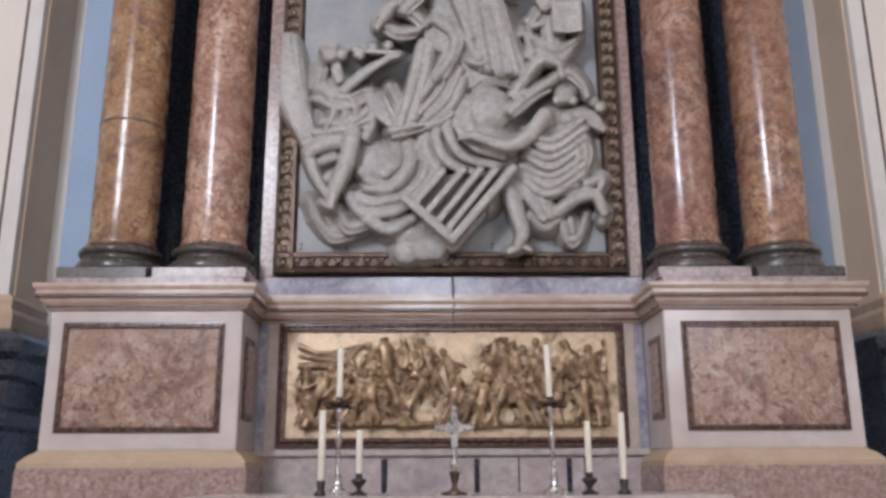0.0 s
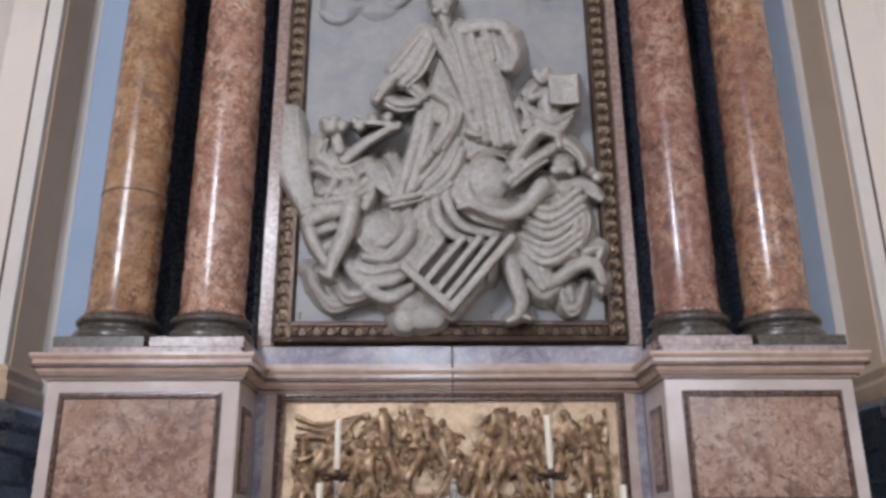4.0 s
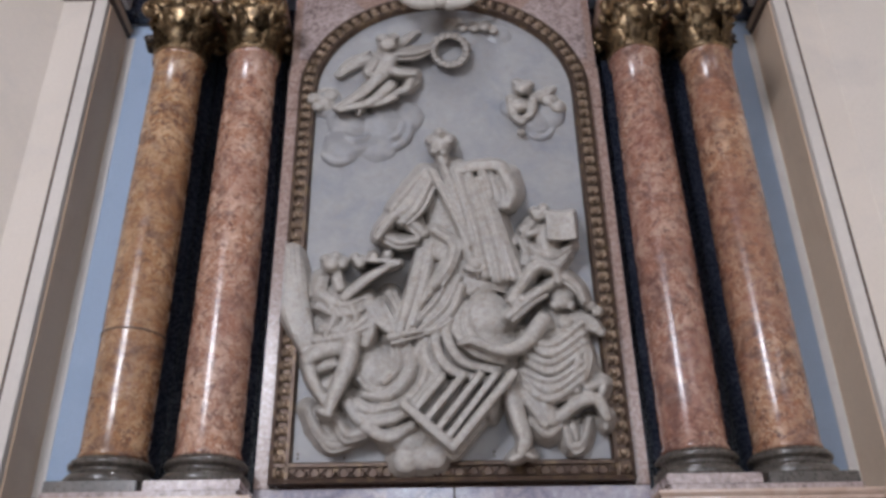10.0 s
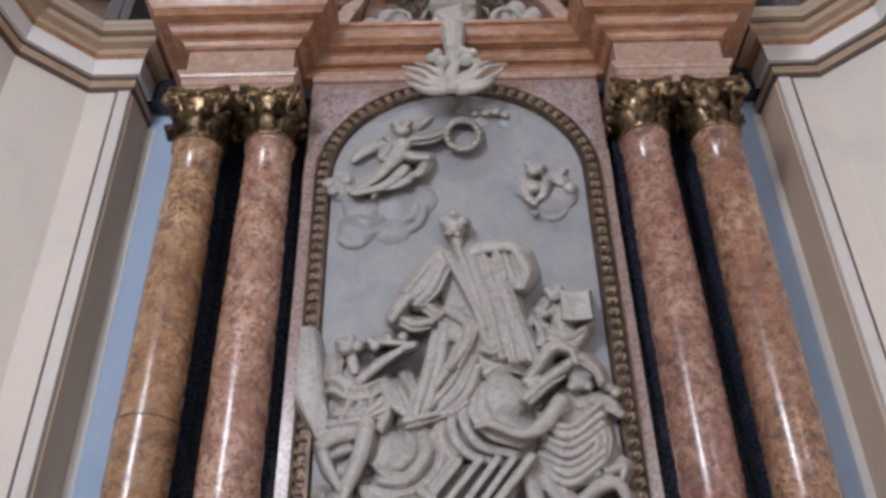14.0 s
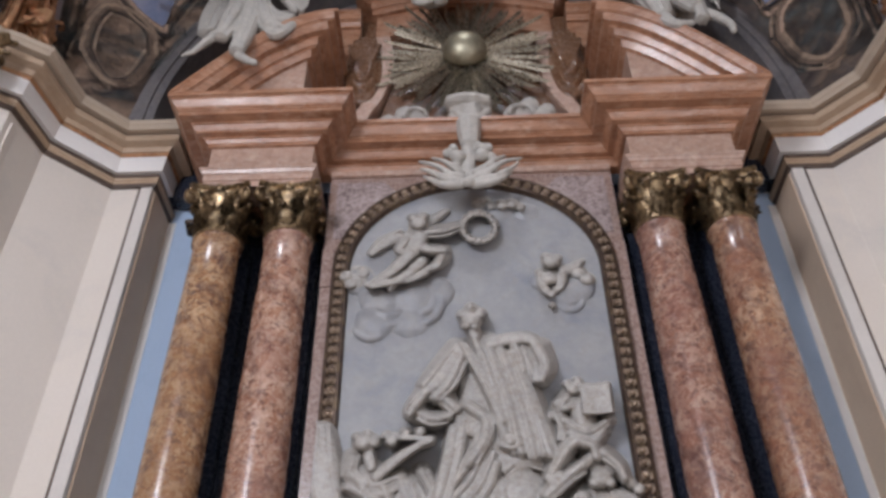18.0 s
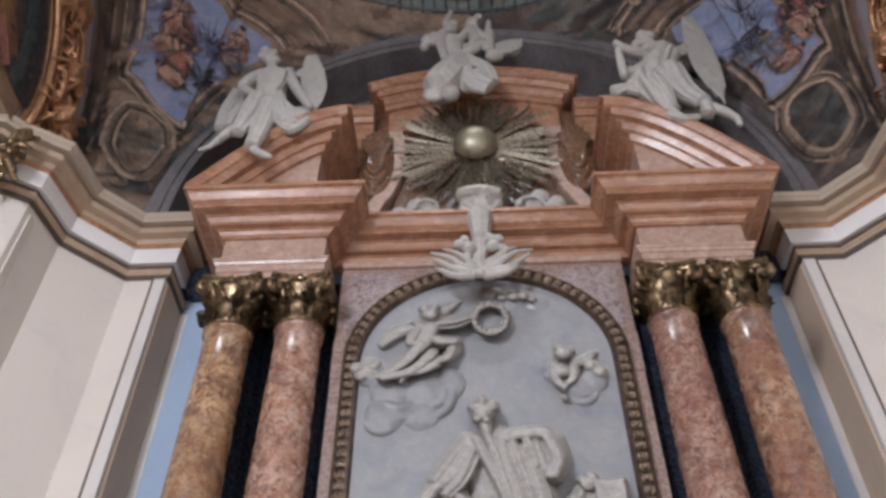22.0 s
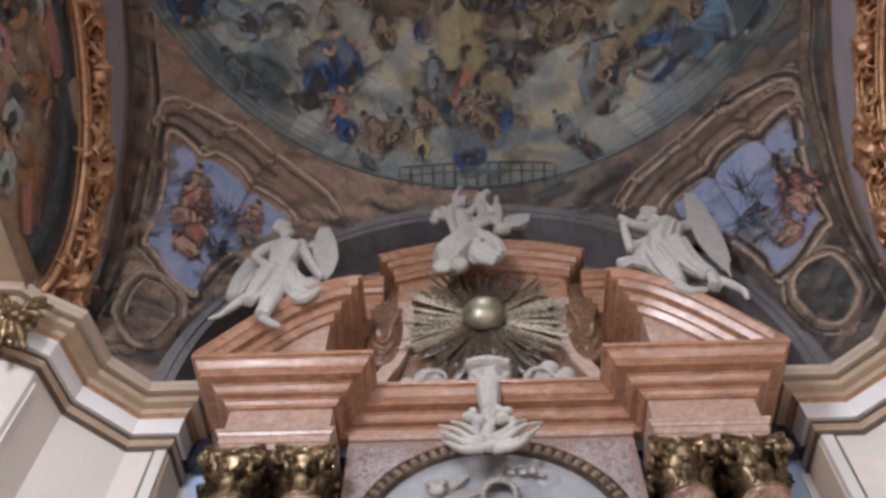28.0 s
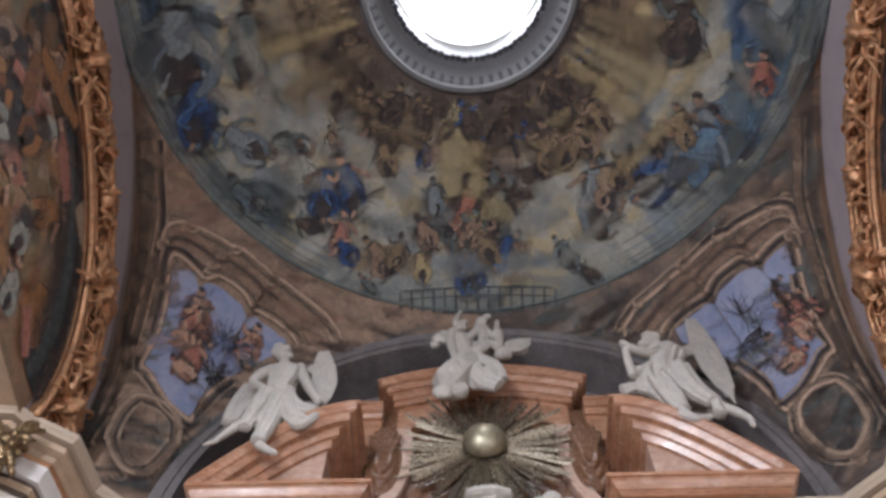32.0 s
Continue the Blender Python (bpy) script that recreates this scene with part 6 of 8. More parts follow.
stone.limb(0.072, 0.045, 0.46, 6.36, 3.75, 0.50, 6.33, 3.55, 0.54, 6.31, 3.36, 0.51, 6.28, 3.27)
stone.limb(0.030, 0.022, 0.51, 6.28, 3.24, 0.43, 6.28, 3.20)
stone.limb(0.026, 0.017, 0.53, 6.30, 3.26, 0.60, 6.30, 3.22)
stone.limb(0.068, 0.063, 0.71, 6.40, 3.69, 0.77, 6.40, 3.54)
stone.limb(0.058, 0.045, 0.83, 6.40, 3.56, 1.00, 6.39, 3.68, 1.13, 6.37, 3.68, 1.19, 6.36, 3.54)
stone.limb(0.036, 0.027, 1.20, 6.40, 3.56, 1.18, 6.40, 3.47)
stone.limb(0.036, 0.027, 0.88, 6.46, 3.49, 0.91, 6.47, 3.35, 1.01, 6.49, 3.39, 1.08, 6.50, 3.57)
stone.limb(0.027, 0.023, 0.94, 6.46, 3.52, 0.96, 6.46, 3.41)
stone.limb(0.036, 0.027, 1.07, 6.40, 3.79, 1.20, 6.40, 3.83, 1.17, 6.40, 3.72)
stone.limb(0.040, 0.031, 0.62, 6.42, 3.53, 0.73, 6.42, 3.43, 0.84, 6.42, 3.50)
stone.lump(0.139, 0.74, 6.60, 3.66)
stone.lump(0.142, 1.08, 6.60, 4.00)
stone.lump(0.121, 0.47, 6.60, 3.95)
# the flying angel with a wreath, and winged heads
stone.lump(0.080, -0.55, 6.42, 7.33)
stone.lump(0.046, -0.61, 6.44, 7.43)
stone.lump(0.046, -0.50, 6.44, 7.44)
stone.limb(0.040, 0.046, -0.56, 6.46, 7.28, -0.55, 6.46, 7.20)
stone.limb(0.091, 0.074, -0.54, 6.46, 7.20, -0.59, 6.46, 7.04, -0.66, 6.46, 6.93)
stone.limb(0.039, 0.034, -0.60, 6.40, 7.11, -0.48, 6.40, 6.97, -0.30, 6.40, 6.95)
stone.limb(0.040, 0.028, -0.46, 6.44, 7.23, -0.29, 6.44, 7.25, -0.14, 6.44, 7.30)
stone.limb(0.034, 0.028, -0.65, 6.40, 7.12, -0.71, 6.40, 6.98, -0.63, 6.40, 6.91)
stone.limb(0.067, 0.033, -0.65, 6.46, 6.96, -0.79, 6.44, 6.75, -1.02, 6.42, 6.56)
stone.limb(0.061, 0.033, -0.52, 6.44, 6.85, -0.70, 6.42, 6.64, -0.98, 6.40, 6.53)
stone.limb(0.049, 0.033, -0.49, 6.44, 6.71, -0.62, 6.44, 6.64, -0.78, 6.44, 6.61)
stone.limb(0.027, 0.016, -0.79, 6.44, 6.59, -0.82, 6.44, 6.51)
stone.limb(0.050, 0.039, -0.31, 6.48, 6.99, -0.38, 6.48, 6.83, -0.50, 6.48, 6.79)
stone.limb(0.034, 0.028, -0.40, 6.50, 7.04, -0.31, 6.50, 6.95, -0.35, 6.50, 6.85)
stone.feathers(0.075, -0.73, 6.56, 7.29, -0.89, 6.56, 7.22, -1.03, 6.56, 7.08)
stone.feathers(0.047, -0.48, 6.58, 7.44, -0.37, 6.58, 7.55, -0.26, 6.58, 7.64)
stone.lump(0.124, -1.16, 6.62, 6.79)
stone.lump(0.073, -1.22, 6.60, 6.73)
stone.lump(0.073, -1.11, 6.60, 6.85)
stone.lump(0.073, -1.27, 6.60, 6.82)
stone.lump(0.066, 0.31, 6.58, 7.70)
stone.lump(0.066, 0.42, 6.58, 7.71)
stone.lump(0.054, 0.20, 6.60, 7.71)
stone.lump(0.054, 0.51, 6.60, 7.68)
stone.limb(0.036, 0.024, 0.11, 6.60, 7.79, 0.05, 6.60, 7.74)
stone.lump(0.078, 0.75, 6.52, 6.87)
stone.lump(0.045, 0.71, 6.52, 6.93)
stone.lump(0.045, 0.81, 6.52, 6.91)
stone.lump(0.089, 0.72, 6.56, 6.69)
stone.limb(0.050, 0.039, 0.64, 6.54, 6.75, 0.65, 6.54, 6.58, 0.72, 6.54, 6.48)
stone.limb(0.050, 0.033, 0.84, 6.54, 6.71, 0.82, 6.54, 6.59, 0.73, 6.54, 6.50)
stone.lump(0.032, 0.72, 6.56, 6.37)
stone.feathers(0.056, 0.84, 6.58, 6.77, 0.96, 6.58, 6.83, 1.06, 6.58, 6.91)
stone.lump(0.079, 1.02, 6.62, 6.79)
stone.lump(0.079, 1.09, 6.62, 6.71)
# gridiron, tablet and wreath
# the stone left standing between the gridiron's bars
for k in range(9):
    t = k / 8
    stone.body([Vector((-0.28 + (0.29) * t, 6.44, 3.58 + (-0.29) * t)), Vector((-0.08 + (0.55) * t, 6.44, 3.83 + (0.01) * t))], 0.05, 0.05, 0.3, 0.1, 0.0)
stone.bar(0.044, -0.36, 6.20, 3.61, -0.00, 6.20, 3.28)
stone.bar(0.042, 0.01, 6.18, 3.29, 0.47, 6.18, 3.84)
stone.bar(0.035, -0.28, 6.23, 3.58, -0.08, 6.23, 3.83)
stone.bar(0.035, -0.19, 6.23, 3.51, 0.09, 6.23, 3.85)
stone.bar(0.034, -0.11, 6.23, 3.43, 0.22, 6.23, 3.85)
stone.bar(0.034, -0.05, 6.23, 3.35, 0.34, 6.23, 3.85)
stone.sheet(0.131, 0.94, 6.18, 5.14)
stone.arc(0.03, 0.165, 0.06, 6.50, 7.32, 0, 360)
for k in range(16):
    stone.lump(0.034, 0.06 + 0.165 * math.cos(k * 0.393), 6.48, 7.32 + 0.19 * math.sin(k * 0.393))
stone.finish("carving", RELIEFM, relief)
b = bmesh.new()
lump(b, 0.167, -1.14, 6.66, 6.78)
lump(b, 0.232, -0.91, 6.69, 6.59)
lump(b, 0.242, -0.59, 6.69, 6.57)
lump(b, 0.188, -0.37, 6.68, 6.63)
shell(b, 2, 0.033, 0.142, 0.218, 0.01, -0.86, 6.64, 6.50, 20, 190)
shell(b, 2, 0.033, 0.131, 0.219, 0.01, -0.54, 6.64, 6.52, -60, 120)
shell(b, 2, 0.027, 0.108, 0.183, 0.01, -1.02, 6.65, 6.31, 20, 170)
lump(b, 0.217, -0.97, 6.70, 6.30)
lump(b, 0.195, -0.64, 6.70, 6.28)
carve("low_cloud", b, SLABM, relief, 0.016, 2)
b = bmesh.new()
lump(b, 0.144, 1.04, 6.66, 6.65)
lump(b, 0.165, 0.84, 6.67, 6.56)
lump(b, 0.134, 0.66, 6.67, 6.74)
shell(b, 2, 0.027, 0.099, 0.165, 0.01, 0.89, 6.65, 6.56, 10, 170)
carve("low_cloud", b, SLABM, relief, 0.016, 2)
b = bmesh.new()
lump(b, 0.178, 0.28, 6.70, 7.70)
lump(b, 0.154, 0.57, 6.70, 7.67)
carve("low_cloud", b, SLABM, relief, 0.016, 2)
b = bmesh.new()
lump(b, 0.105, -2.79, 6.12, 11.86)
lump(b, 0.083, -2.88, 6.16, 12.11)
lump(b, 0.082, -2.76, 6.16, 12.03)
lump(b, 0.065, -2.89, 6.10, 11.89)
lump(b, 0.064, -2.67, 6.10, 11.77)
limb(b, 0.064, 0.064, -2.75, 6.15, 11.75, -2.69, 6.15, 11.57)
limb(b, 0.197, 0.181, -2.66, 6.16, 11.44, -2.66, 6.16, 11.13, -2.66, 6.16, 10.86)
cloth(b, 0.125, 0.101, -2.56, 6.06, 11.36, -2.59, 6.06, 11.05, -2.67, 6.06, 10.82)
limb(b, 0.079, 0.063, -2.81, 6.10, 11.44, -2.92, 6.00, 11.14, -2.97, 5.95, 10.90)
limb(b, 0.060, 0.045, -2.96, 5.95, 10.87, -2.71, 5.90, 10.60)
limb(b, 0.079, 0.055, -2.48, 6.15, 11.54, -2.31, 6.10, 11.05, -2.04, 6.00, 10.45)
feathers(b, 0.189, -2.24, 6.32, 12.06, -2.14, 6.32, 11.41, -2.09, 6.32, 10.86)
feathers(b, 0.096, -2.39, 6.28, 11.62, -2.30, 6.28, 11.73, -2.19, 6.28, 11.78)
cloth(b, 0.126, 0.081, -2.73, 5.98, 10.65, -2.73, 5.80, 9.99, -2.75, 5.72, 9.59)
limb(b, 0.061, 0.034, -2.82, 5.75, 9.70, -3.00, 5.70, 9.33)
limb(b, 0.033, 0.020, -2.99, 5.70, 9.32, -3.12, 5.68, 9.23)
cloth(b, 0.138, 0.080, -2.57, 5.98, 10.49, -2.53, 5.82, 9.80, -2.54, 5.72, 9.32)
limb(b, 0.052, 0.033, -2.52, 5.72, 9.26, -2.37, 5.68, 9.10, -2.27, 5.66, 9.03)
cloth(b, 0.119, 0.089, -2.52, 6.00, 10.72, -2.36, 5.90, 10.14, -2.14, 5.86, 9.85)
cloth(b, 0.097, 0.074, -2.56, 6.02, 10.75, -2.24, 5.95, 10.26, -2.02, 5.90, 10.13)
cloth(b, 0.071, 0.057, -2.46, 5.95, 10.22, -2.19, 5.86, 9.80, -2.01, 5.90, 10.06)
cloth(b, 0.126, 0.079, -3.11, 6.30, 11.25, -3.17, 6.20, 10.71, -3.15, 6.10, 10.22)
cloth(b, 0.069, 0.054, -2.99, 6.20, 10.96, -3.00, 6.05, 10.46, -2.99, 5.95, 10.05)
lump(b, 0.167, -2.80, 6.30, 10.73)
lump(b, 0.166, -2.46, 6.30, 10.77)
lump(b, 0.134, -2.25, 6.25, 10.69)
tagged(carve("angel_statue", b, WHITEM, None, 0.012, 1, 0.008), "white marble winged figure sitting on the pediment", "statue")
b = bmesh.new()
lump(b, 0.113, 2.31, 6.10, 11.86)
lump(b, 0.082, 2.45, 6.14, 12.08)
lump(b, 0.082, 2.35, 6.14, 12.12)
lump(b, 0.064, 2.21, 6.08, 11.79)
lump(b, 0.065, 2.41, 6.08, 11.81)
limb(b, 0.090, 0.049, 2.63, 6.20, 11.91, 2.29, 6.05, 11.51, 2.01, 5.95, 11.46, 1.88, 5.92, 11.59)
limb(b, 0.047, 0.062, 1.91, 5.95, 11.46, 1.91, 5.98, 11.17, 1.92, 6.02, 10.90)
limb(b, 0.068, 0.060, 1.94, 6.04, 10.96, 2.31, 6.12, 11.37)
limb(b, 0.072, 0.072, 2.34, 6.12, 11.76, 2.44, 6.18, 11.70)
limb(b, 0.219, 0.211, 2.57, 6.22, 11.76, 2.43, 6.22, 11.41, 2.33, 6.22, 11.06)
cloth(b, 0.160, 0.136, 2.61, 6.14, 11.63, 2.44, 6.14, 11.26, 2.25, 6.14, 10.94)
cloth(b, 0.069, 0.054, 2.03, 6.08, 11.18, 2.01, 6.08, 10.86, 2.04, 6.08, 10.57)
cloth(b, 0.061, 0.054, 2.15, 6.05, 11.18, 2.12, 6.05, 10.80, 2.13, 6.05, 10.52)
cloth(b, 0.095, 0.073, 1.74, 6.05, 10.61, 1.91, 6.05, 10.68, 2.08, 6.05, 10.60)
cloth(b, 0.201, 0.097, 2.20, 6.05, 10.75, 2.27, 5.95, 10.32, 2.30, 5.88, 9.93)
cloth(b, 0.084, 0.035, 2.28, 5.90, 9.93, 2.39, 5.86, 9.76, 2.60, 5.86, 9.77)
cloth(b, 0.194, 0.101, 2.54, 6.15, 11.19, 2.60, 6.02, 10.56, 2.74, 5.95, 10.18)
cloth(b, 0.065, 0.087, 2.78, 5.95, 10.22, 2.73, 5.92, 9.90)
limb(b, 0.064, 0.043, 2.82, 5.95, 10.08, 2.95, 5.90, 9.88, 3.04, 5.88, 9.70)
limb(b, 0.042, 0.035, 3.02, 5.88, 9.79, 3.01, 5.86, 9.58)
feathers(b, 0.204, 3.18, 6.42, 12.85, 3.17, 6.40, 11.79, 3.18, 6.36, 10.89)
feathers(b, 0.123, 2.71, 6.32, 11.86, 2.90, 6.36, 12.01, 3.13, 6.40, 12.28)
lump(b, 0.165, 2.15, 6.28, 10.73)
lump(b, 0.166, 2.53, 6.28, 10.67)
lump(b, 0.136, 1.95, 6.28, 10.82)
lump(b, 0.135, 2.74, 6.28, 10.53)
tagged(carve("angel_statue", b, WHITEM, None, 0.012, 1, 0.008), "white marble winged figure reclining with raised arms on the pediment", "statue")
b = bmesh.new()
limb(b, 0.205, 0.246, -0.17, 6.50, 12.11, -0.35, 6.40, 11.60, -0.47, 6.36, 11.31)
lump(b, 0.153, -0.53, 6.36, 11.18)
lump(b, 0.123, -0.30, 6.38, 11.22)
lump(b, 0.190, 0.04, 6.42, 11.64)
lump(b, 0.140, 0.13, 6.38, 11.40)
lump(b, 0.140, -0.05, 6.40, 11.41)
cloth(b, 0.114, 0.082, -0.19, 6.44, 12.07, -0.02, 6.34, 11.52, 0.23, 6.30, 11.22)
cloth(b, 0.098, 0.074, -0.06, 6.44, 12.13, 0.19, 6.34, 11.74, 0.28, 6.32, 11.36)
cloth(b, 0.079, 0.071, -0.16, 6.40, 11.70, -0.01, 6.32, 11.29, 0.18, 6.32, 11.17)
lump(b, 0.104, -0.30, 6.42, 13.00)
lump(b, 0.070, -0.35, 6.42, 13.18)
lump(b, 0.070, -0.23, 6.42, 13.14)
limb(b, 0.120, 0.112, -0.28, 6.48, 12.79, -0.24, 6.48, 12.49, -0.21, 6.48, 12.20)
limb(b, 0.061, 0.035, -0.35, 6.44, 12.97, -0.35, 6.44, 13.26, -0.28, 6.44, 13.55)
limb(b, 0.068, 0.051, -0.18, 6.42, 12.68, -0.06, 6.42, 12.88, 0.02, 6.42, 13.27)
lump(b, 0.097, 0.05, 6.42, 13.16)
lump(b, 0.071, 0.13, 6.42, 13.30)
limb(b, 0.096, 0.087, 0.05, 6.46, 13.02, 0.07, 6.46, 12.71, -0.00, 6.46, 12.38)
limb(b, 0.060, 0.043, 0.11, 6.42, 12.87, 0.23, 6.42, 12.70, 0.28, 6.42, 13.15)
limb(b, 0.067, 0.059, 0.14, 6.42, 12.53, 0.26, 6.42, 12.40, 0.30, 6.42, 12.86)
limb(b, 0.082, 0.066, -0.22, 6.40, 12.16, -0.02, 6.40, 12.28, 0.12, 6.40, 12.43)
cloth(b, 0.069, 0.052, -0.40, 6.40, 12.87, -0.43, 6.40, 12.53, -0.37, 6.40, 12.11)
lump(b, 0.111, -0.63, 6.46, 12.74)
lump(b, 0.076, -0.67, 6.44, 12.54)
lump(b, 0.077, -0.54, 6.44, 12.84)
limb(b, 0.077, 0.060, -0.56, 6.46, 12.70, -0.40, 6.46, 12.63, -0.30, 6.46, 12.52)
feathers(b, 0.184, 0.34, 6.50, 12.36, 0.54, 6.52, 12.55, 0.72, 6.54, 12.74)
lump(b, 0.169, 0.56, 6.54, 12.55)
limb(b, 0.083, 0.083, 0.24, 6.50, 12.30, 0.42, 6.50, 12.33)
lump(b, 0.187, -0.15, 6.55, 12.60)
lump(b, 0.187, 0.02, 6.55, 12.59)
tagged(carve("cloud_statue", b, WHITEM, None, 0.012, 1, 0.008), "white marble group of small figures and clouds over the gable", "statue")
b = bmesh.new()
lump(b, 0.233, 0.01, 6.39, 9.01)
shell(b, 4, 0.039, 0.077, 0.219, 0.06, 0.01, 6.29, 8.99, 5, 175)
slab(b, 0.233, 0.052, -0.24, 6.33, 9.05, 0.25, 6.33, 9.03)
limb(b, 0.139, 0.101, -0.00, 6.35, 8.74, -0.00, 6.35, 8.37)
lump(b, 0.084, -0.13, 6.30, 8.15)
lump(b, 0.079, 0.12, 6.30, 8.17)
lump(b, 0.061, -0.24, 6.32, 8.23)
lump(b, 0.061, -0.18, 6.32, 8.30)
lump(b, 0.061, 0.19, 6.32, 8.30)
lump(b, 0.061, 0.10, 6.32, 8.32)
lump(b, 0.060, -0.16, 6.32, 8.02)
lump(b, 0.060, 0.22, 6.32, 8.16)
limb(b, 0.081, 0.075, -0.01, 6.38, 8.51, -0.02, 6.38, 8.21, -0.03, 6.38, 7.89)
limb(b, 0.047, 0.018, -0.08, 6.32, 7.85, -0.22, 6.28, 7.88, -0.36, 6.30, 8.03, -0.55, 6.38, 8.18)
limb(b, 0.047, 0.018, -0.08, 6.32, 7.80, -0.25, 6.28, 7.81, -0.41, 6.30, 7.94, -0.53, 6.38, 8.07)
limb(b, 0.047, 0.018, -0.09, 6.32, 7.76, -0.27, 6.28, 7.72, -0.39, 6.30, 7.81, -0.50, 6.38, 7.96)
limb(b, 0.047, 0.018, -0.09, 6.32, 7.92, -0.18, 6.28, 7.98, -0.27, 6.30, 8.09, -0.41, 6.38, 8.23)
limb(b, 0.047, 0.018, 0.01, 6.32, 7.83, 0.18, 6.28, 7.89, 0.34, 6.30, 8.06, 0.55, 6.38, 8.19)
limb(b, 0.047, 0.018, 0.03, 6.32, 7.78, 0.24, 6.28, 7.82, 0.41, 6.30, 7.95, 0.51, 6.38, 8.12)
limb(b, 0.047, 0.018, 0.02, 6.32, 7.74, 0.22, 6.28, 7.75, 0.35, 6.30, 7.85, 0.44, 6.38, 8.00)
limb(b, 0.047, 0.018, 0.04, 6.32, 7.92, 0.15, 6.28, 7.97, 0.25, 6.30, 8.09, 0.38, 6.38, 8.23)
lump(b, 0.064, -0.03, 6.28, 7.76)
tagged(carve("cherub_cartouche", b, WHITEM, None, 0.012, 1, 0.008), "white marble cartouche with a shell bowl and winged heads", "ornament")
bronze = thing("bronze_relief", "gilded bronze relief with a crowd of figures in a dark frame", "relief")
part("ground", box(-1.286, 1.286, 6.655, 6.70, 1.834, 2.656), PREDM, bronze, "gilded ground")
part("rim", tilted_frame(-1.285, 1.285, 1.835, 2.655, 6.668, 0.07, 0.05), EDGEM, bronze, "dark moulded rim")
b = bmesh.new()
# the crowd: figures that stand, lean and crouch in folded clothes
crowd = random.Random(3)


def relief_figure(x, z, h, lean, y=6.60):
    def at(a, c):
        return (x + h * (a + lean * c), y + crowd.uniform(-0.012, 0.012), z + h * c)
    k = crowd.choice((-1, 1))
    tube(b, [at(0, 0.1), at(0.02 * k, -0.12), at(0.1 * k, -0.3)], 0.075 * h, 0.05 * h, 7, 0.9)
    tube(b, [at(0, 0.1), at(-0.06 * k, -0.15), at(-0.1 * k, -0.45)], 0.07 * h, 0.045 * h, 7, 0.9)
    tube(b, [at(0.1 * k, -0.3), at(0.07 * k, -0.48)], 0.05 * h, 0.03 * h, 6, 0.9)
    tube(b, [at(0, 0.33), at(0.01, 0.2), at(0, 0.02)], 0.09 * h, 0.085 * h, 8, 0.9)
    e = crowd.uniform(0.05, 0.35)
    tube(b, [at(0.09 * k, 0.3), at(0.2 * k, e - 0.05), at(0.3 * k, e + crowd.uniform(-0.05, 0.12))], 0.036 * h, 0.022 * h, 6)
    tube(b, [at(-0.09 * k, 0.3), at(-0.17 * k, 0.14), at(-0.06 * k, crowd.uniform(0.0, 0.12))], 0.036 * h, 0.022 * h, 6)
    lump(b, 0.066 * h, *at(0.02 * k, 0.44))
    for _ in range(5):
        a, c = crowd.uniform(-0.13, 0.13), crowd.uniform(-0.3, 0.2)
        tube(b, [at(a, c), at(a + crowd.uniform(-0.06, 0.06), c - 0.09), at(a + crowd.uniform(-0.1, 0.1), c - 0.18)], 0.022 * h, 0.016 * h, 5, steps=3)


for x in (-0.62, -0.5, -0.4, -0.28, -0.16, 0.0, 0.3, 0.4, 0.5, 0.6, 0.72, 0.84, 0.96, 1.1, 1.18):
    relief_figure(x, 2.33 + crowd.uniform(-0.06, 0.06), crowd.uniform(0.46, 0.6), crowd.uniform(-0.35, 0.35), crowd.uniform(6.6, 6.64))
for x in (-1.18, -1.05, -0.9, -0.75, -0.62, -0.42, -0.3, -0.02, 0.12, 0.22, 0.34, 0.52, 0.66, 0.8, 1.0, 1.14):
    relief_figure(x, 2.08 + crowd.uniform(-0.03, 0.05), crowd.uniform(0.42, 0.52), crowd.uniform(-0.6, 0.6), 6.57)
for i in range(6):
    z = 2.55 - 0.03 * i - crowd.uniform(0, 0.02)
    tube(b, [(-1.19, 6.63, z - 0.05 * i), (-1.0 + 0.06 * i, 6.6, z - 0.06 - 0.02 * i), (-0.62 - 0.05 * i, 6.62, z + 0.03)], crowd.uniform(0.012, 0.03), 0.01, 6)
for x in (-1.12, -0.93, -0.72):
    relief_figure(x, 2.2, 0.42, crowd.uniform(-0.3, 0.3))
for i in range(34):
    x, z, r, a0 = crowd.uniform(-1.15, 1.15), crowd.uniform(1.95, 2.4), crowd.uniform(0.03, 0.08), crowd.uniform(0, 360)
    arc(b, crowd.uniform(0.012, 0.02), r, x, 6.6, z, a0, a0 + crowd.uniform(90, 200))
for i in range(9):
    tube(b, [(-1.15 + 0.27 * i, 6.62, 1.925 + crowd.uniform(-0.01, 0.02)), (-1.0 + 0.27 * i, 6.6, 1.94), (-0.86 + 0.27 * i, 6.63, 1.92)], 0.03, 0.018, 6, steps=3)
for i in range(110):
    x, z = crowd.uniform(-1.15, 1.15), 1.93 + 0.5 * crowd.random() ** 1.3
    a, d = crowd.uniform(-1.4, 1.4), crowd.uniform(0.05, 0.12)
    tube(b, [(x, 6.64, z), (x + 0.5 * d * math.sin(a) + 0.02, 6.62, z + 0.5 * d * math.cos(a)), (x + d * math.sin(a), 6.63, z + d * math.cos(a))], crowd.uniform(0.009, 0.017), 0.008, 6, steps=3)
for v in b.verts:
    v.co.x = max(-1.2, min(1.2, v.co.x))
    v.co.z = max(1.91, min(2.6, v.co.z))
    v.co.y = 6.652 + 0.85 * (v.co.y - 6.655)
carve("carving", b, PREDF, bronze, 0.0085, 1, 0.012)

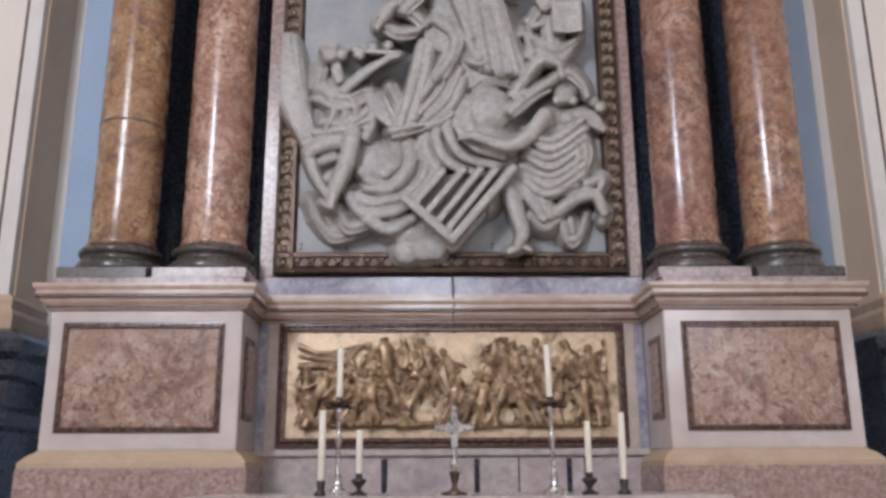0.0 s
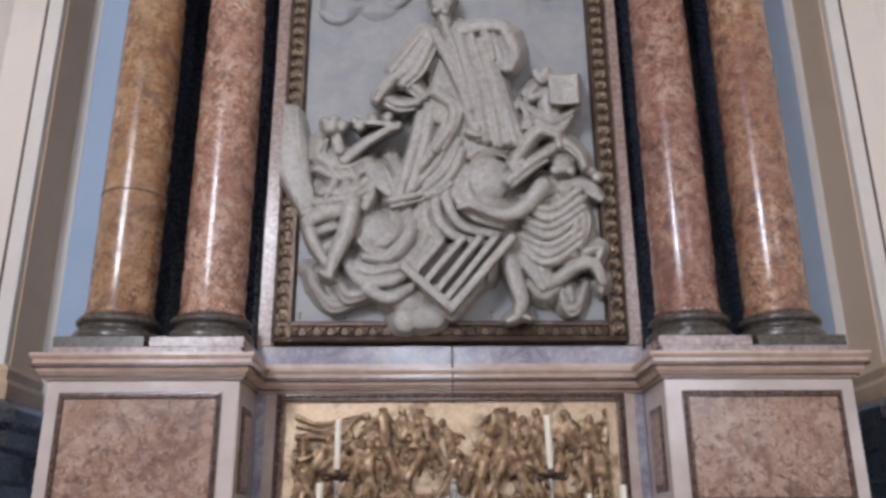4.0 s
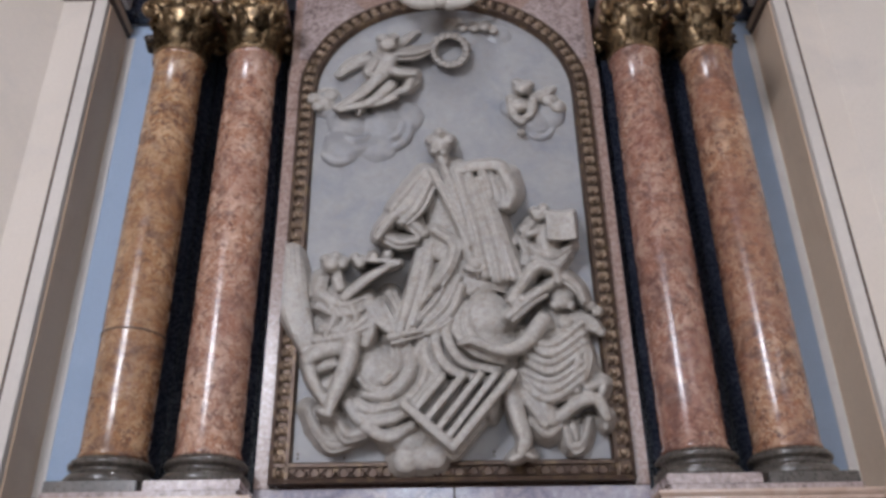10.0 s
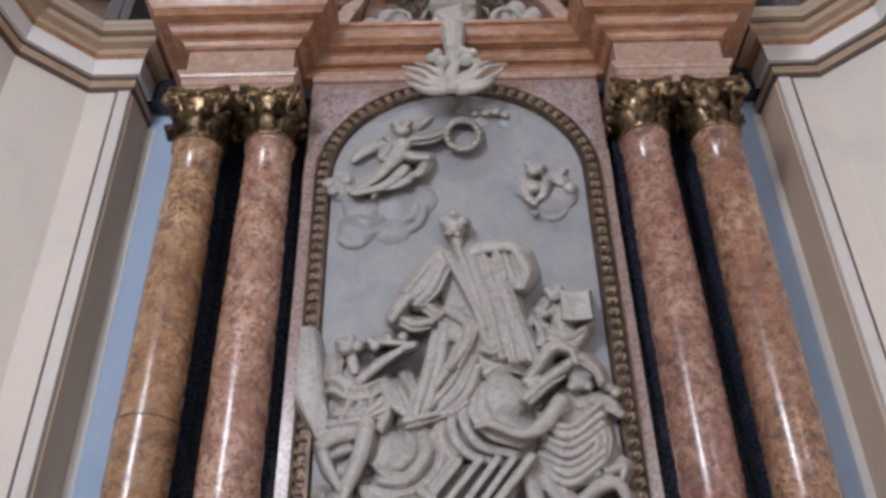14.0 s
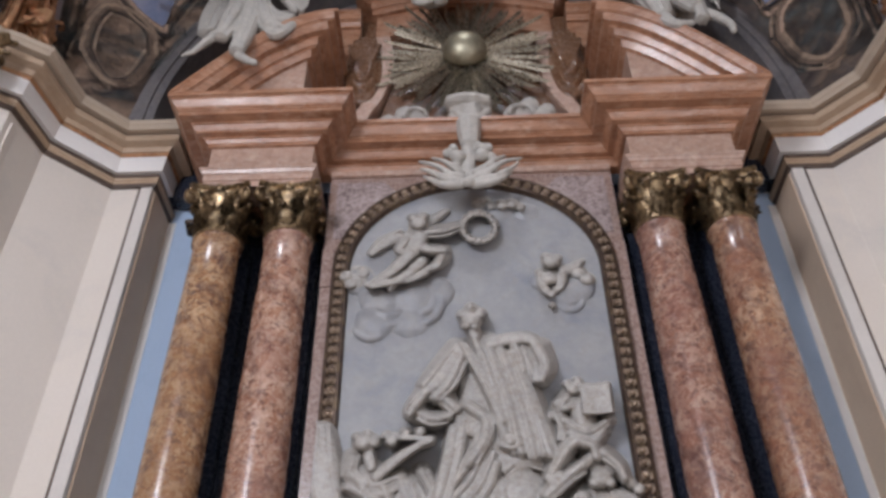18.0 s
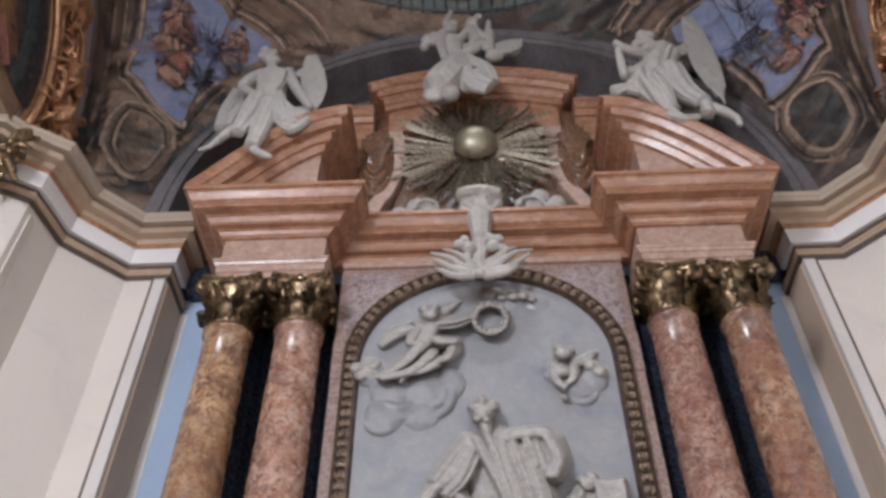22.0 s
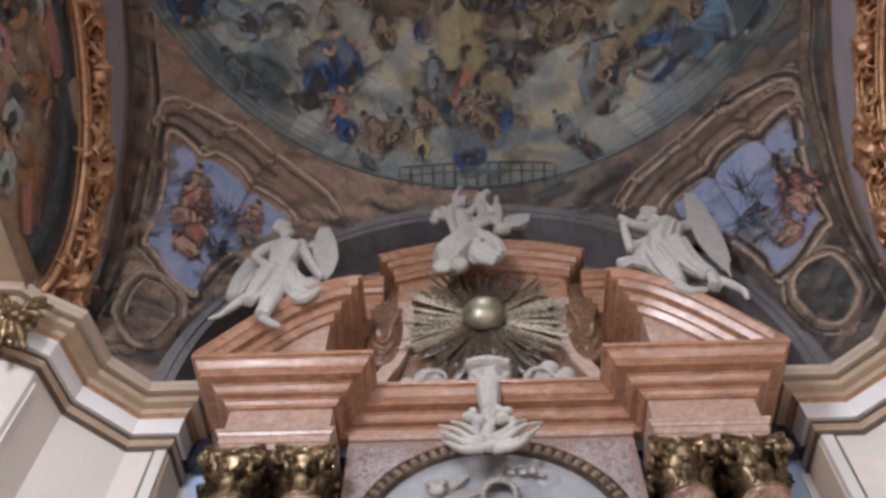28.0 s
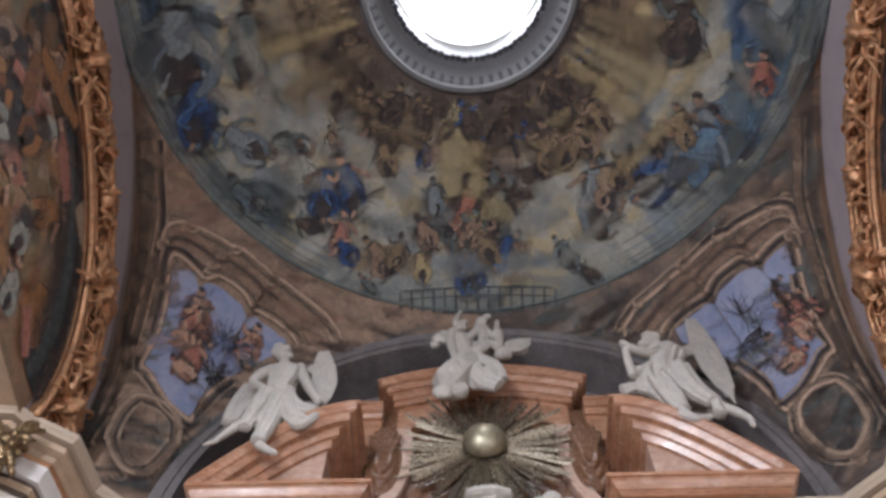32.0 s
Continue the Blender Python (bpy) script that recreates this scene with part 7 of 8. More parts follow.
# ---- altar table and what stands on it ----
altar = thing("altar_table", "stone altar table with a stepped shelf", "altar")
part("body", box(-1.5, 1.5, 4.75, 5.75, 0, 1.1, 0.01), ROSSO, altar)
part("shelf", box(-1.6, 1.6, 5.1, 5.95, 1.1, 1.45, 0.012), GREYM, altar, "grey marble candle shelf")
part("altar_cloth", box(-1.55, 1.55, 4.72, 5.1, 1.1, 1.115, 0.004), CLOTH, altar)


def candle(x, y, z0, z1, r, holder, foot_z=1.45, lean=0.0):
    c = thing("candle", "plain cream wax candle in a metal holder on the altar shelf", "candle", "altar candles", at=(x, y, 0))
    part("wax", lathe([(r * 0.9, z0), (r, z0 + 0.01), (r, z1 - 0.012), (r * 0.85, z1 - 0.003), (r * 0.3, z1 - 0.008)], 20), WAX, c, "cream wax", smooth=True)
    part("wick", lathe([(0.003, z1 - 0.01), (0.003, z1 + 0.012)], 6), IRON, c)
    part("holder", lathe(holder, 24), IRON, c, "small dark metal holder", smooth=True)
    return c


low = [(0.05, 1.45), (0.052, 1.462), (0.03, 1.47), (0.012, 1.485), (0.02, 1.5), (0.045, 1.53), (0.047, 1.545), (0.022, 1.55), (0.022, 1.58)]
candle(-0.60, 5.35, 1.57, 1.84, 0.02, low)
candle(0.80, 5.35, 1.57, 1.89, 0.02, low)
cup = [(0.04, 1.45), (0.042, 1.465), (0.02, 1.48), (0.024, 1.5), (0.027, 1.54)]
candle(-0.83, 5.35, 1.52, 1.96, 0.022, cup)
candle(1.01, 5.35, 1.52, 1.94, 0.022, cup)


def candlestick(x, top, lean):
    c = thing("candlestick", "tall silver altar candlestick with a cream candle", "candlestick", "altar candlesticks", at=(x, 5.4, 0))
    c.rotation_euler = (0, radians(lean), 0)
    part("foot", box(-0.075, 0.075, -0.075, 0.075, 1.45, 1.475, 0.008), SILVER, c)
    part("stem", lathe([(0.06, 1.475), (0.03, 1.5), (0.018, 1.53), (0.024, 1.56), (0.013, 1.6), (0.013, 1.75), (0.024, 1.78), (0.012, 1.82), (0.012, 1.93), (0.025, 1.96), (0.014, 1.99)], 24), SILVER, c, smooth=True)
    part("drip_pan", lathe([(0.015, 1.985), (0.085, 2.0), (0.09, 2.012), (0.02, 2.015), (0.022, 2.04)], 24), BRONZE, c, "dark bronze drip pan", smooth=True)
    for k in range(5):
        a = radians(72 * k)
        b = bmesh.new()
        tube(b, [(0.03 * math.cos(a), 0.03 * math.sin(a), 1.99), (0.09 * math.cos(a), 0.09 * math.sin(a), 1.975), (0.115 * math.cos(a), 0.115 * math.sin(a), 2.015)], 0.012, 0.006, 6)
        part("leaf", b, BRONZE, c, smooth=True)
    part("wax", lathe([(0.02, 2.02), (0.021, 2.03), (0.02, top - 0.012), (0.017, top - 0.003), (0.006, top - 0.008)], 20), WAX, c, "cream wax candle", smooth=True)
    part("wick", lathe([(0.003, top - 0.01), (0.003, top + 0.012)], 6), IRON, c)


candlestick(-0.735, 2.35, 0.0)
candlestick(0.63, 2.37, -1.4)

cross = thing("altar_cross", "small silver altar cross on a slender bronze stand", "cross", at=(-0.02, 5.35, 0))
part("upright", box(-0.02, 0.02, -0.012, 0.012, 1.72, 1.95, 0.006), SILVER, cross)
part("arm", box(-0.1, 0.1, -0.011, 0.011, 1.83, 1.868, 0.006), SILVER, cross)
for x, z in ((-0.105, 1.849), (0.105, 1.849), (0, 1.965)):
    part("knop", lathe([(0.008, -0.02), (0.028, 0), (0.008, 0.02)], 12, (x, 0, z)), SILVER, cross, smooth=True)
part("glory", lathe([(0.045, -0.006), (0.05, 0), (0.045, 0.006)], 20), SILVER, cross).matrix_basis = Matrix.Translation((0, 0, 1.849)) @ Matrix.Rotation(radians(90), 4, "X")
part("stem", lathe([(0.02, 1.58), (0.012, 1.6), (0.026, 1.635), (0.012, 1.66), (0.02, 1.69), (0.012, 1.72)], 16), SILVER, cross, smooth=True)
part("stand", lathe([(0.08, 1.45), (0.08, 1.462), (0.03, 1.475), (0.014, 1.5), (0.03, 1.57), (0.035, 1.585), (0.014, 1.59)], 20), BRONZE, cross, "bronze stand", smooth=True)

# ---- brushwork of the frescoes: soft strokes laid over the plaster ----
BR = random.Random(23)


class Canvas:
    """Collects painted strokes; each tone of the palette is one material with soft edges."""

    def __init__(self):
        self.co, self.faces, self.uv, self.slot, self.mats, self.lift = [], [], [], [], {}, 0

    def tone(self, key):
        if key not in self.mats:
            c, k = PALETTE[key[0]], int(key[1])
            m = fresco("brush_" + key, c[k], [(c[(k + 1) % 3], 0.5, 7), (c[(k + 2) % 3], 0.4, 13)], 0.3)
            n, l = m.node_tree.nodes, m.node_tree.links
            sep = n.new("ShaderNodeSeparateXYZ")
            l.new(n.new("ShaderNodeUVMap").outputs[0], sep.inputs[0])
            fade = n.new("ShaderNodeMapRange")
            fade.interpolation_type = "SMOOTHSTEP"
            strong = 0.42 if key.endswith("v") else 0.78
            for i, v in ((1, 1.0), (2, 0.1 if key.endswith("v") else 0.4), (3, 0.0), (4, strong)):
                fade.inputs[i].default_value = v
            l.new(sep.outputs[0], fade.inputs[0])
            l.new(fade.outputs[0], n["Principled BSDF"].inputs["Alpha"])
            self.mats[key] = (len(self.mats), m)
        return self.mats[key][0]

    def ribbon(self, pts, w0, w1, key, bulge=0.0, fade=True):
        """A stroke along points (place, normal), as wide as w0 at its start and w1 at its end."""
        slot = self.tone(key)
        self.lift = (self.lift + 1) % 60
        up = 0.004 + 0.0009 * self.lift
        places = spline([p for p, _ in pts], 4)
        norms = [pts[min(int(i / max(len(places) - 1, 1) * (len(pts) - 1) + 0.5), len(pts) - 1)][1] for i in range(len(places))]
        n, base = len(places), len(self.co)
        for i, p in enumerate(places):
            way = places[min(i + 1, n - 1)] - places[max(i - 1, 0)]
            side = way.cross(norms[i])
            side = side.normalized() if side.length > 1e-5 else Vector((1, 0, 0))
            t = i / (n - 1)
            w = (w0 + (w1 - w0) * t) * (1 + bulge * math.sin(math.pi * t)) * BR.uniform(0.85, 1.15) * 1.25
            end = fade and i in (0, n - 1)
            for k in (-1, 0, 1):
                self.co.append(p + side * w * k + norms[i] * up)
                self.uv.append(1.0 if k or end else 0.0)
        for i in range(n - 1):
            for k in (0, 1):
                a = base + 3 * i + k
                self.faces.append((a, a + 1, a + 4, a + 3))
                self.slot.append(slot)

    def finish(self, name, parent, label=""):
        me = bpy.data.meshes.new(name)
        me.from_pydata([tuple(c) for c in self.co], [], self.faces)
        uv = me.uv_layers.new(name="UVMap")
        for loop in me.loops:
            uv.data[loop.index].uv = (self.uv[loop.vertex_index], 0.0)
        for _, m in self.mats.values():
            me.materials.append(m)
        me.polygons.foreach_set("material_index", self.slot)
        ob = new(name, me)
        ob.parent = parent
        return tagged(ob, label, kind="stuff")


def dome_chart(x0, y0):
    """Offsets to the viewer's right and towards the lantern, on the dome."""
    def at(a, b):
        x, y = x0 + a, y0 - b
        r = math.hypot(x, y - YC)
        s = -2 * (ZO - ZB) * r / (RB * RB - RO * RO) / max(r, 0.01)
        return Vector((x, y, ZB + (ZO - ZB) * (1 - (r / RB) ** 2) / (1 - (RO / RB) ** 2))), Vector((s * x, s * (y - YC), -1)).normalized()
    return at


def vault_chart(side):
    def chart(u0, v0):
        p = Vector(vault_at(u0, v0, side))
        pu = (Vector(vault_at(min(u0 + 0.03, 3), v0, side)) - p) / 0.03
        pv = (Vector(vault_at(u0, v0 + 0.03, side)) - p) / 0.03
        n = pu.cross(pv).normalized()
        n = n if n.dot(Vector((0, 0, 6)) - p) > 0 else -n
        e1 = (Vector((1, 0, 0)) - n * n.x).normalized()
        e2 = (Vector((0, 0, 1)) - n * n.z - e1 * e1.z).normalized()

        def at(a, b):
            # walk over the curved shell towards the wanted point
            goal, u, t = p + e1 * a + e2 * b, u0, v0
            for _ in range(5 if a or b else 0):
                here = Vector(vault_at(u, t, side))
                du = (Vector(vault_at(min(u + 0.01, 3), t, side)) - Vector(vault_at(max(u - 0.01, 0), t, side))) / 0.02
                dv = (Vector(vault_at(u, min(t + 0.01, 1), side)) - Vector(vault_at(u, max(t - 0.01, 0), side))) / 0.02
                o = goal - here
                guu, guv, gvv, ou, ov = du.dot(du), du.dot(dv), dv.dot(dv), o.dot(du), o.dot(dv)
                det = max(guu * gvv - guv * guv, 1e-6)
                u = min(max(u + min(max((ou * gvv - ov * guv) / det, -0.2), 0.2), 0), 3)
                t = min(max(t + min(max((ov * guu - ou * guv) / det, -0.1), 0.1), 0), 1)
            return Vector(vault_at(u, t, side)), n
        return at
    return chart


def wall_chart(side):
    def chart(y0, z0):
        return lambda a, b: (Vector((side * 5.028, y0 - side * a, z0 + b)), Vector((-side, 0, 0)))
    return chart


def figure(on, x, y, size, turn, robe, skin, fat=1.2):
    """A painted figure: cloak, limbs, body, folds, arms and head in quick strokes."""
    canvas, chart = on
    at = chart(x, y)
    ca, sa = math.cos(radians(turn)), math.sin(radians(turn))
    wide = fat * size
    flip = BR.choice((-1, 1))

    def q(*xy):
        return [at(size * (flip * a * ca - b * sa), size * (flip * a * sa + b * ca)) for a, b in xy]

    def j(v):
        return v + BR.uniform(-0.06, 0.06)

    canvas.ribbon(q((j(-0.15), j(0.2)), (j(0.12), j(-0.05)), (j(0.28), j(-0.3))), 0.2 * wide, 0.12 * wide, robe + "1v", 0.3)
    canvas.ribbon(q((j(0.0), 0.38), (j(0.04), 0.0), (j(0.1), -0.48)), 0.13 * wide, 0.1 * wide, "d1", 0.3)
    canvas.ribbon(q((j(0.02), 0.05), (j(0.2), j(-0.18)), (j(0.12), j(-0.45))), 0.085 * wide, 0.045 * wide, robe + "0")
    canvas.ribbon(q((j(-0.04), 0.03), (j(-0.16), j(-0.2)), (j(-0.05), j(-0.45))), 0.08 * wide, 0.04 * wide, robe + "1")
    canvas.ribbon(q((0, 0.32), (j(0.02), 0.12), (j(0.02), -0.1)), 0.1 * wide, 0.12 * wide, robe + "0", 0.15)
    for _ in range(4):
        a, b = BR.uniform(-0.14, 0.16), BR.uniform(-0.25, 0.25)
        canvas.ribbon(q((a, b), (a + BR.uniform(-0.08, 0.12), b - 0.1), (a + BR.uniform(-0.12, 0.16), b - 0.2)), 0.022 * wide, 0.018 * wide, robe + BR.choice("1122"))
    canvas.ribbon(q((0.1, 0.26), (j(0.26), j(0.2)), (j(0.34), j(0.34))), 0.042 * wide, 0.028 * wide, skin + "0")
    canvas.ribbon(q((-0.09, 0.26), (j(-0.22), j(0.14)), (j(-0.3), j(0.02))), 0.042 * wide, 0.028 * wide, skin + BR.choice("01"))
    canvas.ribbon(q((j(0.1), -0.4), (j(0.14), -0.52)), 0.035 * wide, 0.02 * wide, skin + "0")
    h = j(0.02)
    canvas.ribbon(q((h, 0.34), (h, 0.42), (h + 0.01, 0.5)), 0.06 * wide, 0.055 * wide, skin + "0", 0.3)
    canvas.ribbon(q((h - 0.06, 0.44), (h, 0.52), (h + 0.06, 0.47)), 0.04 * wide, 0.035 * wide, "d1")
    canvas.ribbon(q((j(-0.2), j(-0.4)), (j(0.1), j(-0.5)), (j(0.3), j(-0.4))), 0.05 * wide, 0.03 * wide, BR.choice("dnt") + "1v")


def branch(on, x, y, size, turn, key, twigs=9):
    """A palm or leafy twig: one stem and blades that spread from it."""
    canvas, chart = on
    at = chart(x, y)
    for i in range(twigs):
        a = radians(turn + BR.uniform(-55, 55))
        far = size * BR.uniform(0.6, 1.0)
        bend = BR.uniform(-0.15, 0.15) * size
        canvas.ribbon([at(0, 0), at(0.5 * far * math.sin(a) + bend, 0.5 * far * math.cos(a)), at(far * math.sin(a), far * math.cos(a))], 0.02 * size, 0.009 * size, key)


def veil(on, x, y, w, h, turn, key):
    """A broad thin wash of colour."""
    canvas, chart = on
    at = chart(x, y)
    ca, sa = math.cos(radians(turn)), math.sin(radians(turn))
    canvas.ribbon([at(k * w * ca, k * w * sa) for k in (-1, -0.4, 0.1, 0.5, 1)], h * 0.7, h * 0.7, key, 0.4)


dome_canvas = Canvas()
DOME_ON = (dome_canvas, dome_chart)
# blue-grey rim, beige clouds, gold light round the lantern
for i in range(150):
    a, r = radians(BR.uniform(-10, 190)), BR.uniform(2.3, 4.9)
    far = (r - 2.3) / 2.6
    key = BR.choice("nncgn" if far > 0.86 else "gwnwg" if far > 0.6 else "ywygw" if far > 0.3 else "oytdo") + BR.choice("012") + "v"
    veil(DOME_ON, r * math.cos(a), YC + r * math.sin(a), BR.uniform(0.3, 0.8), BR.uniform(0.1, 0.24), math.degrees(a) * -1 + 90 + BR.gauss(0, 25), key)
for deg, key in ((96, "y2v"), (92, "y0v"), (99, "y2v"), (40, "y0v"), (20, "o2v"), (14, "o2v"), (28, "y2v"), (150, "o2v"), (165, "y0v"), (172, "o2v"), (120, "w2v")):
    for k in range(3):
        a = radians(deg + BR.uniform(-4, 4))
        dome_canvas.ribbon([dome_chart(r * math.cos(a), YC + r * math.sin(a))(0, 0) for r in (1.8, 2.4, 3.0, 3.4)], 0.07, 0.2, key)
for side, lo, hi in ((-1, 165, 200), (1, -15, 20)):
    for k in range(12):
        a, r = radians(BR.uniform(lo, hi)), BR.uniform(3.9, 4.9)
        veil(DOME_ON, r * math.cos(a), YC + r * math.sin(a), BR.uniform(0.3, 0.7), 0.16, BR.uniform(60, 120), BR.choice(("c1v", "c0v", "b0v", "c2v")))
# painted rings of the rim
for r, w, key in ((4.97, 0.05, "g1v"), (4.9, 0.025, "n1v"), (4.78, 0.03, "c0v"), (4.66, 0.02, "n1v")):
    for a0 in list(range(-12, 60, 12)) + list(range(120, 192, 12)):
        dome_canvas.ribbon([dome_chart(r * math.cos(radians(a)), YC + r * math.sin(radians(a)))(0, 0) for a in (a0, a0 + 4, a0 + 8, a0 + 12.5)], w, w, key)
figure(DOME_ON, -4.22, 3.20, 1.26, 0, "b", "t")
figure(DOME_ON, -3.42, 2.33, 1.39, 0, "n", "d")
figure(DOME_ON, -4.30, 2.26, 1.68, 5, "g", "n")
figure(DOME_ON, -4.08, 3.39, 0.97, -5, "c", "n")
figure(DOME_ON, -2.78, 4.35, 0.99, 10, "w", "t")
figure(DOME_ON, -2.44, 4.70, 1.05, -15, "b", "t")
figure(DOME_ON, -2.03, 4.66, 0.99, 20, "b", "s")
figure(DOME_ON, -2.66, 4.67, 0.74, 60, "d", "t")
figure(DOME_ON, -2.20, 5.41, 0.74, -10, "r", "s")
figure(DOME_ON, -2.14, 5.67, 0.62, 40, "b", "s")
figure(DOME_ON, -1.47, 4.31, 0.68, 10, "o", "d")
figure(DOME_ON, -0.82, 4.25, 0.60, 0, "b", "w")
figure(DOME_ON, -0.29, 5.22, 1.06, 20, "d", "t")
figure(DOME_ON, -0.12, 5.23, 1.12, 0, "r", "d")
figure(DOME_ON, 0.38, 5.21, 0.93, -10, "n", "d")
figure(DOME_ON, -0.53, 5.34, 0.87, 40, "n", "t")
figure(DOME_ON, -0.13, 6.04, 0.99, 10, "b", "t")
figure(DOME_ON, 0.44, 5.80, 0.75, -40, "b", "t")
figure(DOME_ON, 0.16, 5.71, 0.75, 20, "o", "t")
figure(DOME_ON, -0.93, 6.00, 0.62, 0, "y", "t")
figure(DOME_ON, -1.62, 5.82, 0.75, 30, "t", "o")
figure(DOME_ON, -1.29, 5.80, 0.62, -20, "o", "d")
figure(DOME_ON, 1.22, 4.23, 0.87, 10, "o", "t")
figure(DOME_ON, 1.93, 4.96, 1.24, 0, "g", "t")
figure(DOME_ON, 2.20, 4.81, 0.99, 10, "t", "g")
figure(DOME_ON, 2.42, 4.54, 0.75, -10, "o", "d")
figure(DOME_ON, 2.05, 5.40, 0.45, 0, "d", "d")
figure(DOME_ON, 2.95, 4.47, 1.36, -20, "b", "s")
figure(DOME_ON, 2.89, 4.07, 0.55, 0, "d", "t")
figure(DOME_ON, 3.54, 4.21, 1.35, -20, "c", "g")
figure(DOME_ON, 3.30, 3.85, 0.74, 20, "o", "t")
figure(DOME_ON, 3.99, 3.58, 1.59, -10, "c", "w")
figure(DOME_ON, 3.69, 3.86, 1.10, 20, "c", "t")
figure(DOME_ON, 4.34, 3.02, 0.72, 0, "r", "s")
figure(DOME_ON, 3.25, 2.37, 1.10, 0, "d", "n")
figure(DOME_ON, 4.15, 2.42, 1.33, 0, "c", "g")
figure(DOME_ON, 1.80, 6.14, 0.49, 60, "d", "n")
figure(DOME_ON, 1.45, 5.87, 0.62, 30, "n", "g")
figure(DOME_ON, -3.60, 4.62, 0.85, 40, "n", "n")
figure(DOME_ON, -3.32, 5.00, 0.61, 60, "n", "n")
figure(DOME_ON, -2.73, 5.22, 0.61, 70, "d", "n")
figure(DOME_ON, -2.97, 3.93, 0.74, 80, "n", "d")
figure(DOME_ON, -3.63, 3.80, 0.98, 50, "g", "n")
figure(DOME_ON, -1.81, 6.25, 0.49, 30, "n", "t")
figure(DOME_ON, -2.10, 2.67, 0.74, 0, "d", "o")
figure(DOME_ON, -2.24, 2.26, 0.74, 20, "d", "o")
figure(DOME_ON, -2.52, 2.03, 0.61, -20, "d", "o")
figure(DOME_ON, -1.77, 3.13, 0.74, 30, "d", "o")
figure(DOME_ON, -1.97, 3.47, 0.74, -30, "d", "o")
figure(DOME_ON, -1.57, 3.55, 0.68, 10, "d", "t")
figure(DOME_ON, -1.25, 3.53, 0.75, -20, "d", "o")
figure(DOME_ON, -1.54, 3.91, 0.75, 40, "d", "t")
figure(DOME_ON, -0.89, 3.73, 0.75, 0, "d", "o")
figure(DOME_ON, -0.52, 3.57, 0.56, 60, "d", "o")
figure(DOME_ON, -0.06, 3.81, 0.75, 20, "d", "b")
figure(DOME_ON, 0.40, 4.01, 0.75, -30, "d", "t")
figure(DOME_ON, 0.77, 3.70, 0.75, 0, "d", "o")
figure(DOME_ON, 1.00, 4.06, 0.62, 40, "d", "b")
figure(DOME_ON, 1.32, 3.35, 0.75, 20, "d", "o")
figure(DOME_ON, 1.50, 3.70, 0.68, -20, "d", "t")
figure(DOME_ON, 1.86, 3.08, 0.86, 0, "d", "b")
figure(DOME_ON, 1.77, 4.05, 0.86, 20, "o", "d")
figure(DOME_ON, 1.58, 4.23, 0.75, -30, "o", "t")
figure(DOME_ON, 2.11, 2.73, 0.74, -10, "d", "o")
figure(DOME_ON, 2.19, 2.38, 0.74, 20, "d", "o")
figure(DOME_ON, 1.93, 2.13, 0.74, 0, "d", "o")
figure(DOME_ON, 2.03, 3.69, 0.68, 40, "o", "t")
figure(DOME_ON, -2.27, 3.97, 0.49, 20, "t", "o")
for x, y, size, turn in ((-3.41, 3.14, 0.6, 80), (0.84, 4.85, 0.62, 5), (3.66, 2.77, 0.65, -60), (-1.9, 4.9, 0.5, 70), (1.0, 4.7, 0.45, 30)):
    branch(DOME_ON, x, y, size, turn, "d1")
# dim swarm of heads and wings close to the lantern
for i in range(170):
    a, r = radians(BR.uniform(0, 180)), BR.uniform(1.75, 2.75)
    x, y = r * math.cos(a), YC + r * math.sin(a)
    if i % 3:
        branch(DOME_ON, x, y, BR.uniform(0.15, 0.35), BR.uniform(0, 360), BR.choice(("d0", "d1", "d0", "t1")), 4)
    else:
        veil(DOME_ON, x, y, BR.uniform(0.1, 0.22), BR.uniform(0.05, 0.1), BR.uniform(0, 180), BR.choice(("d0", "d0", "o1", "d1")))
# the dark company over the altar
for i in range(14):
    figure(DOME_ON, BR.uniform(-1.0, 1.1), BR.uniform(4.7, 5.75), BR.uniform(0.5, 0.8), BR.uniform(-50, 50), BR.choice("nndtdg"), BR.choice("tdn"), 1.4)
figure(DOME_ON, 0.0, 5.0, 0.85, 0, "r", "d", 1.5)
figure(DOME_ON, 0.05, 5.75, 0.9, 80, "b", "t", 1.8)
# balustrade over the altar
for b, w in ((0.0, 0.022), (-0.12, 0.012), (-0.36, 0.03)):
    dome_canvas.ribbon([dome_chart(0.0, 6.36)(a, b) for a in (-1.3, -0.6, 0.0, 0.6, 1.3)], w, w, "n1")
for i in range(15):
    a = -1.28 + 2.56 * i / 14
    dome_canvas.ribbon([dome_chart(0.0, 6.36)(a, b) for b in (0.0, -0.18, -0.36)], 0.02, 0.025, "n" + "01"[i % 2])
dome_canvas.finish("fresco_brushwork", dome, "painted crowd of figures on clouds")

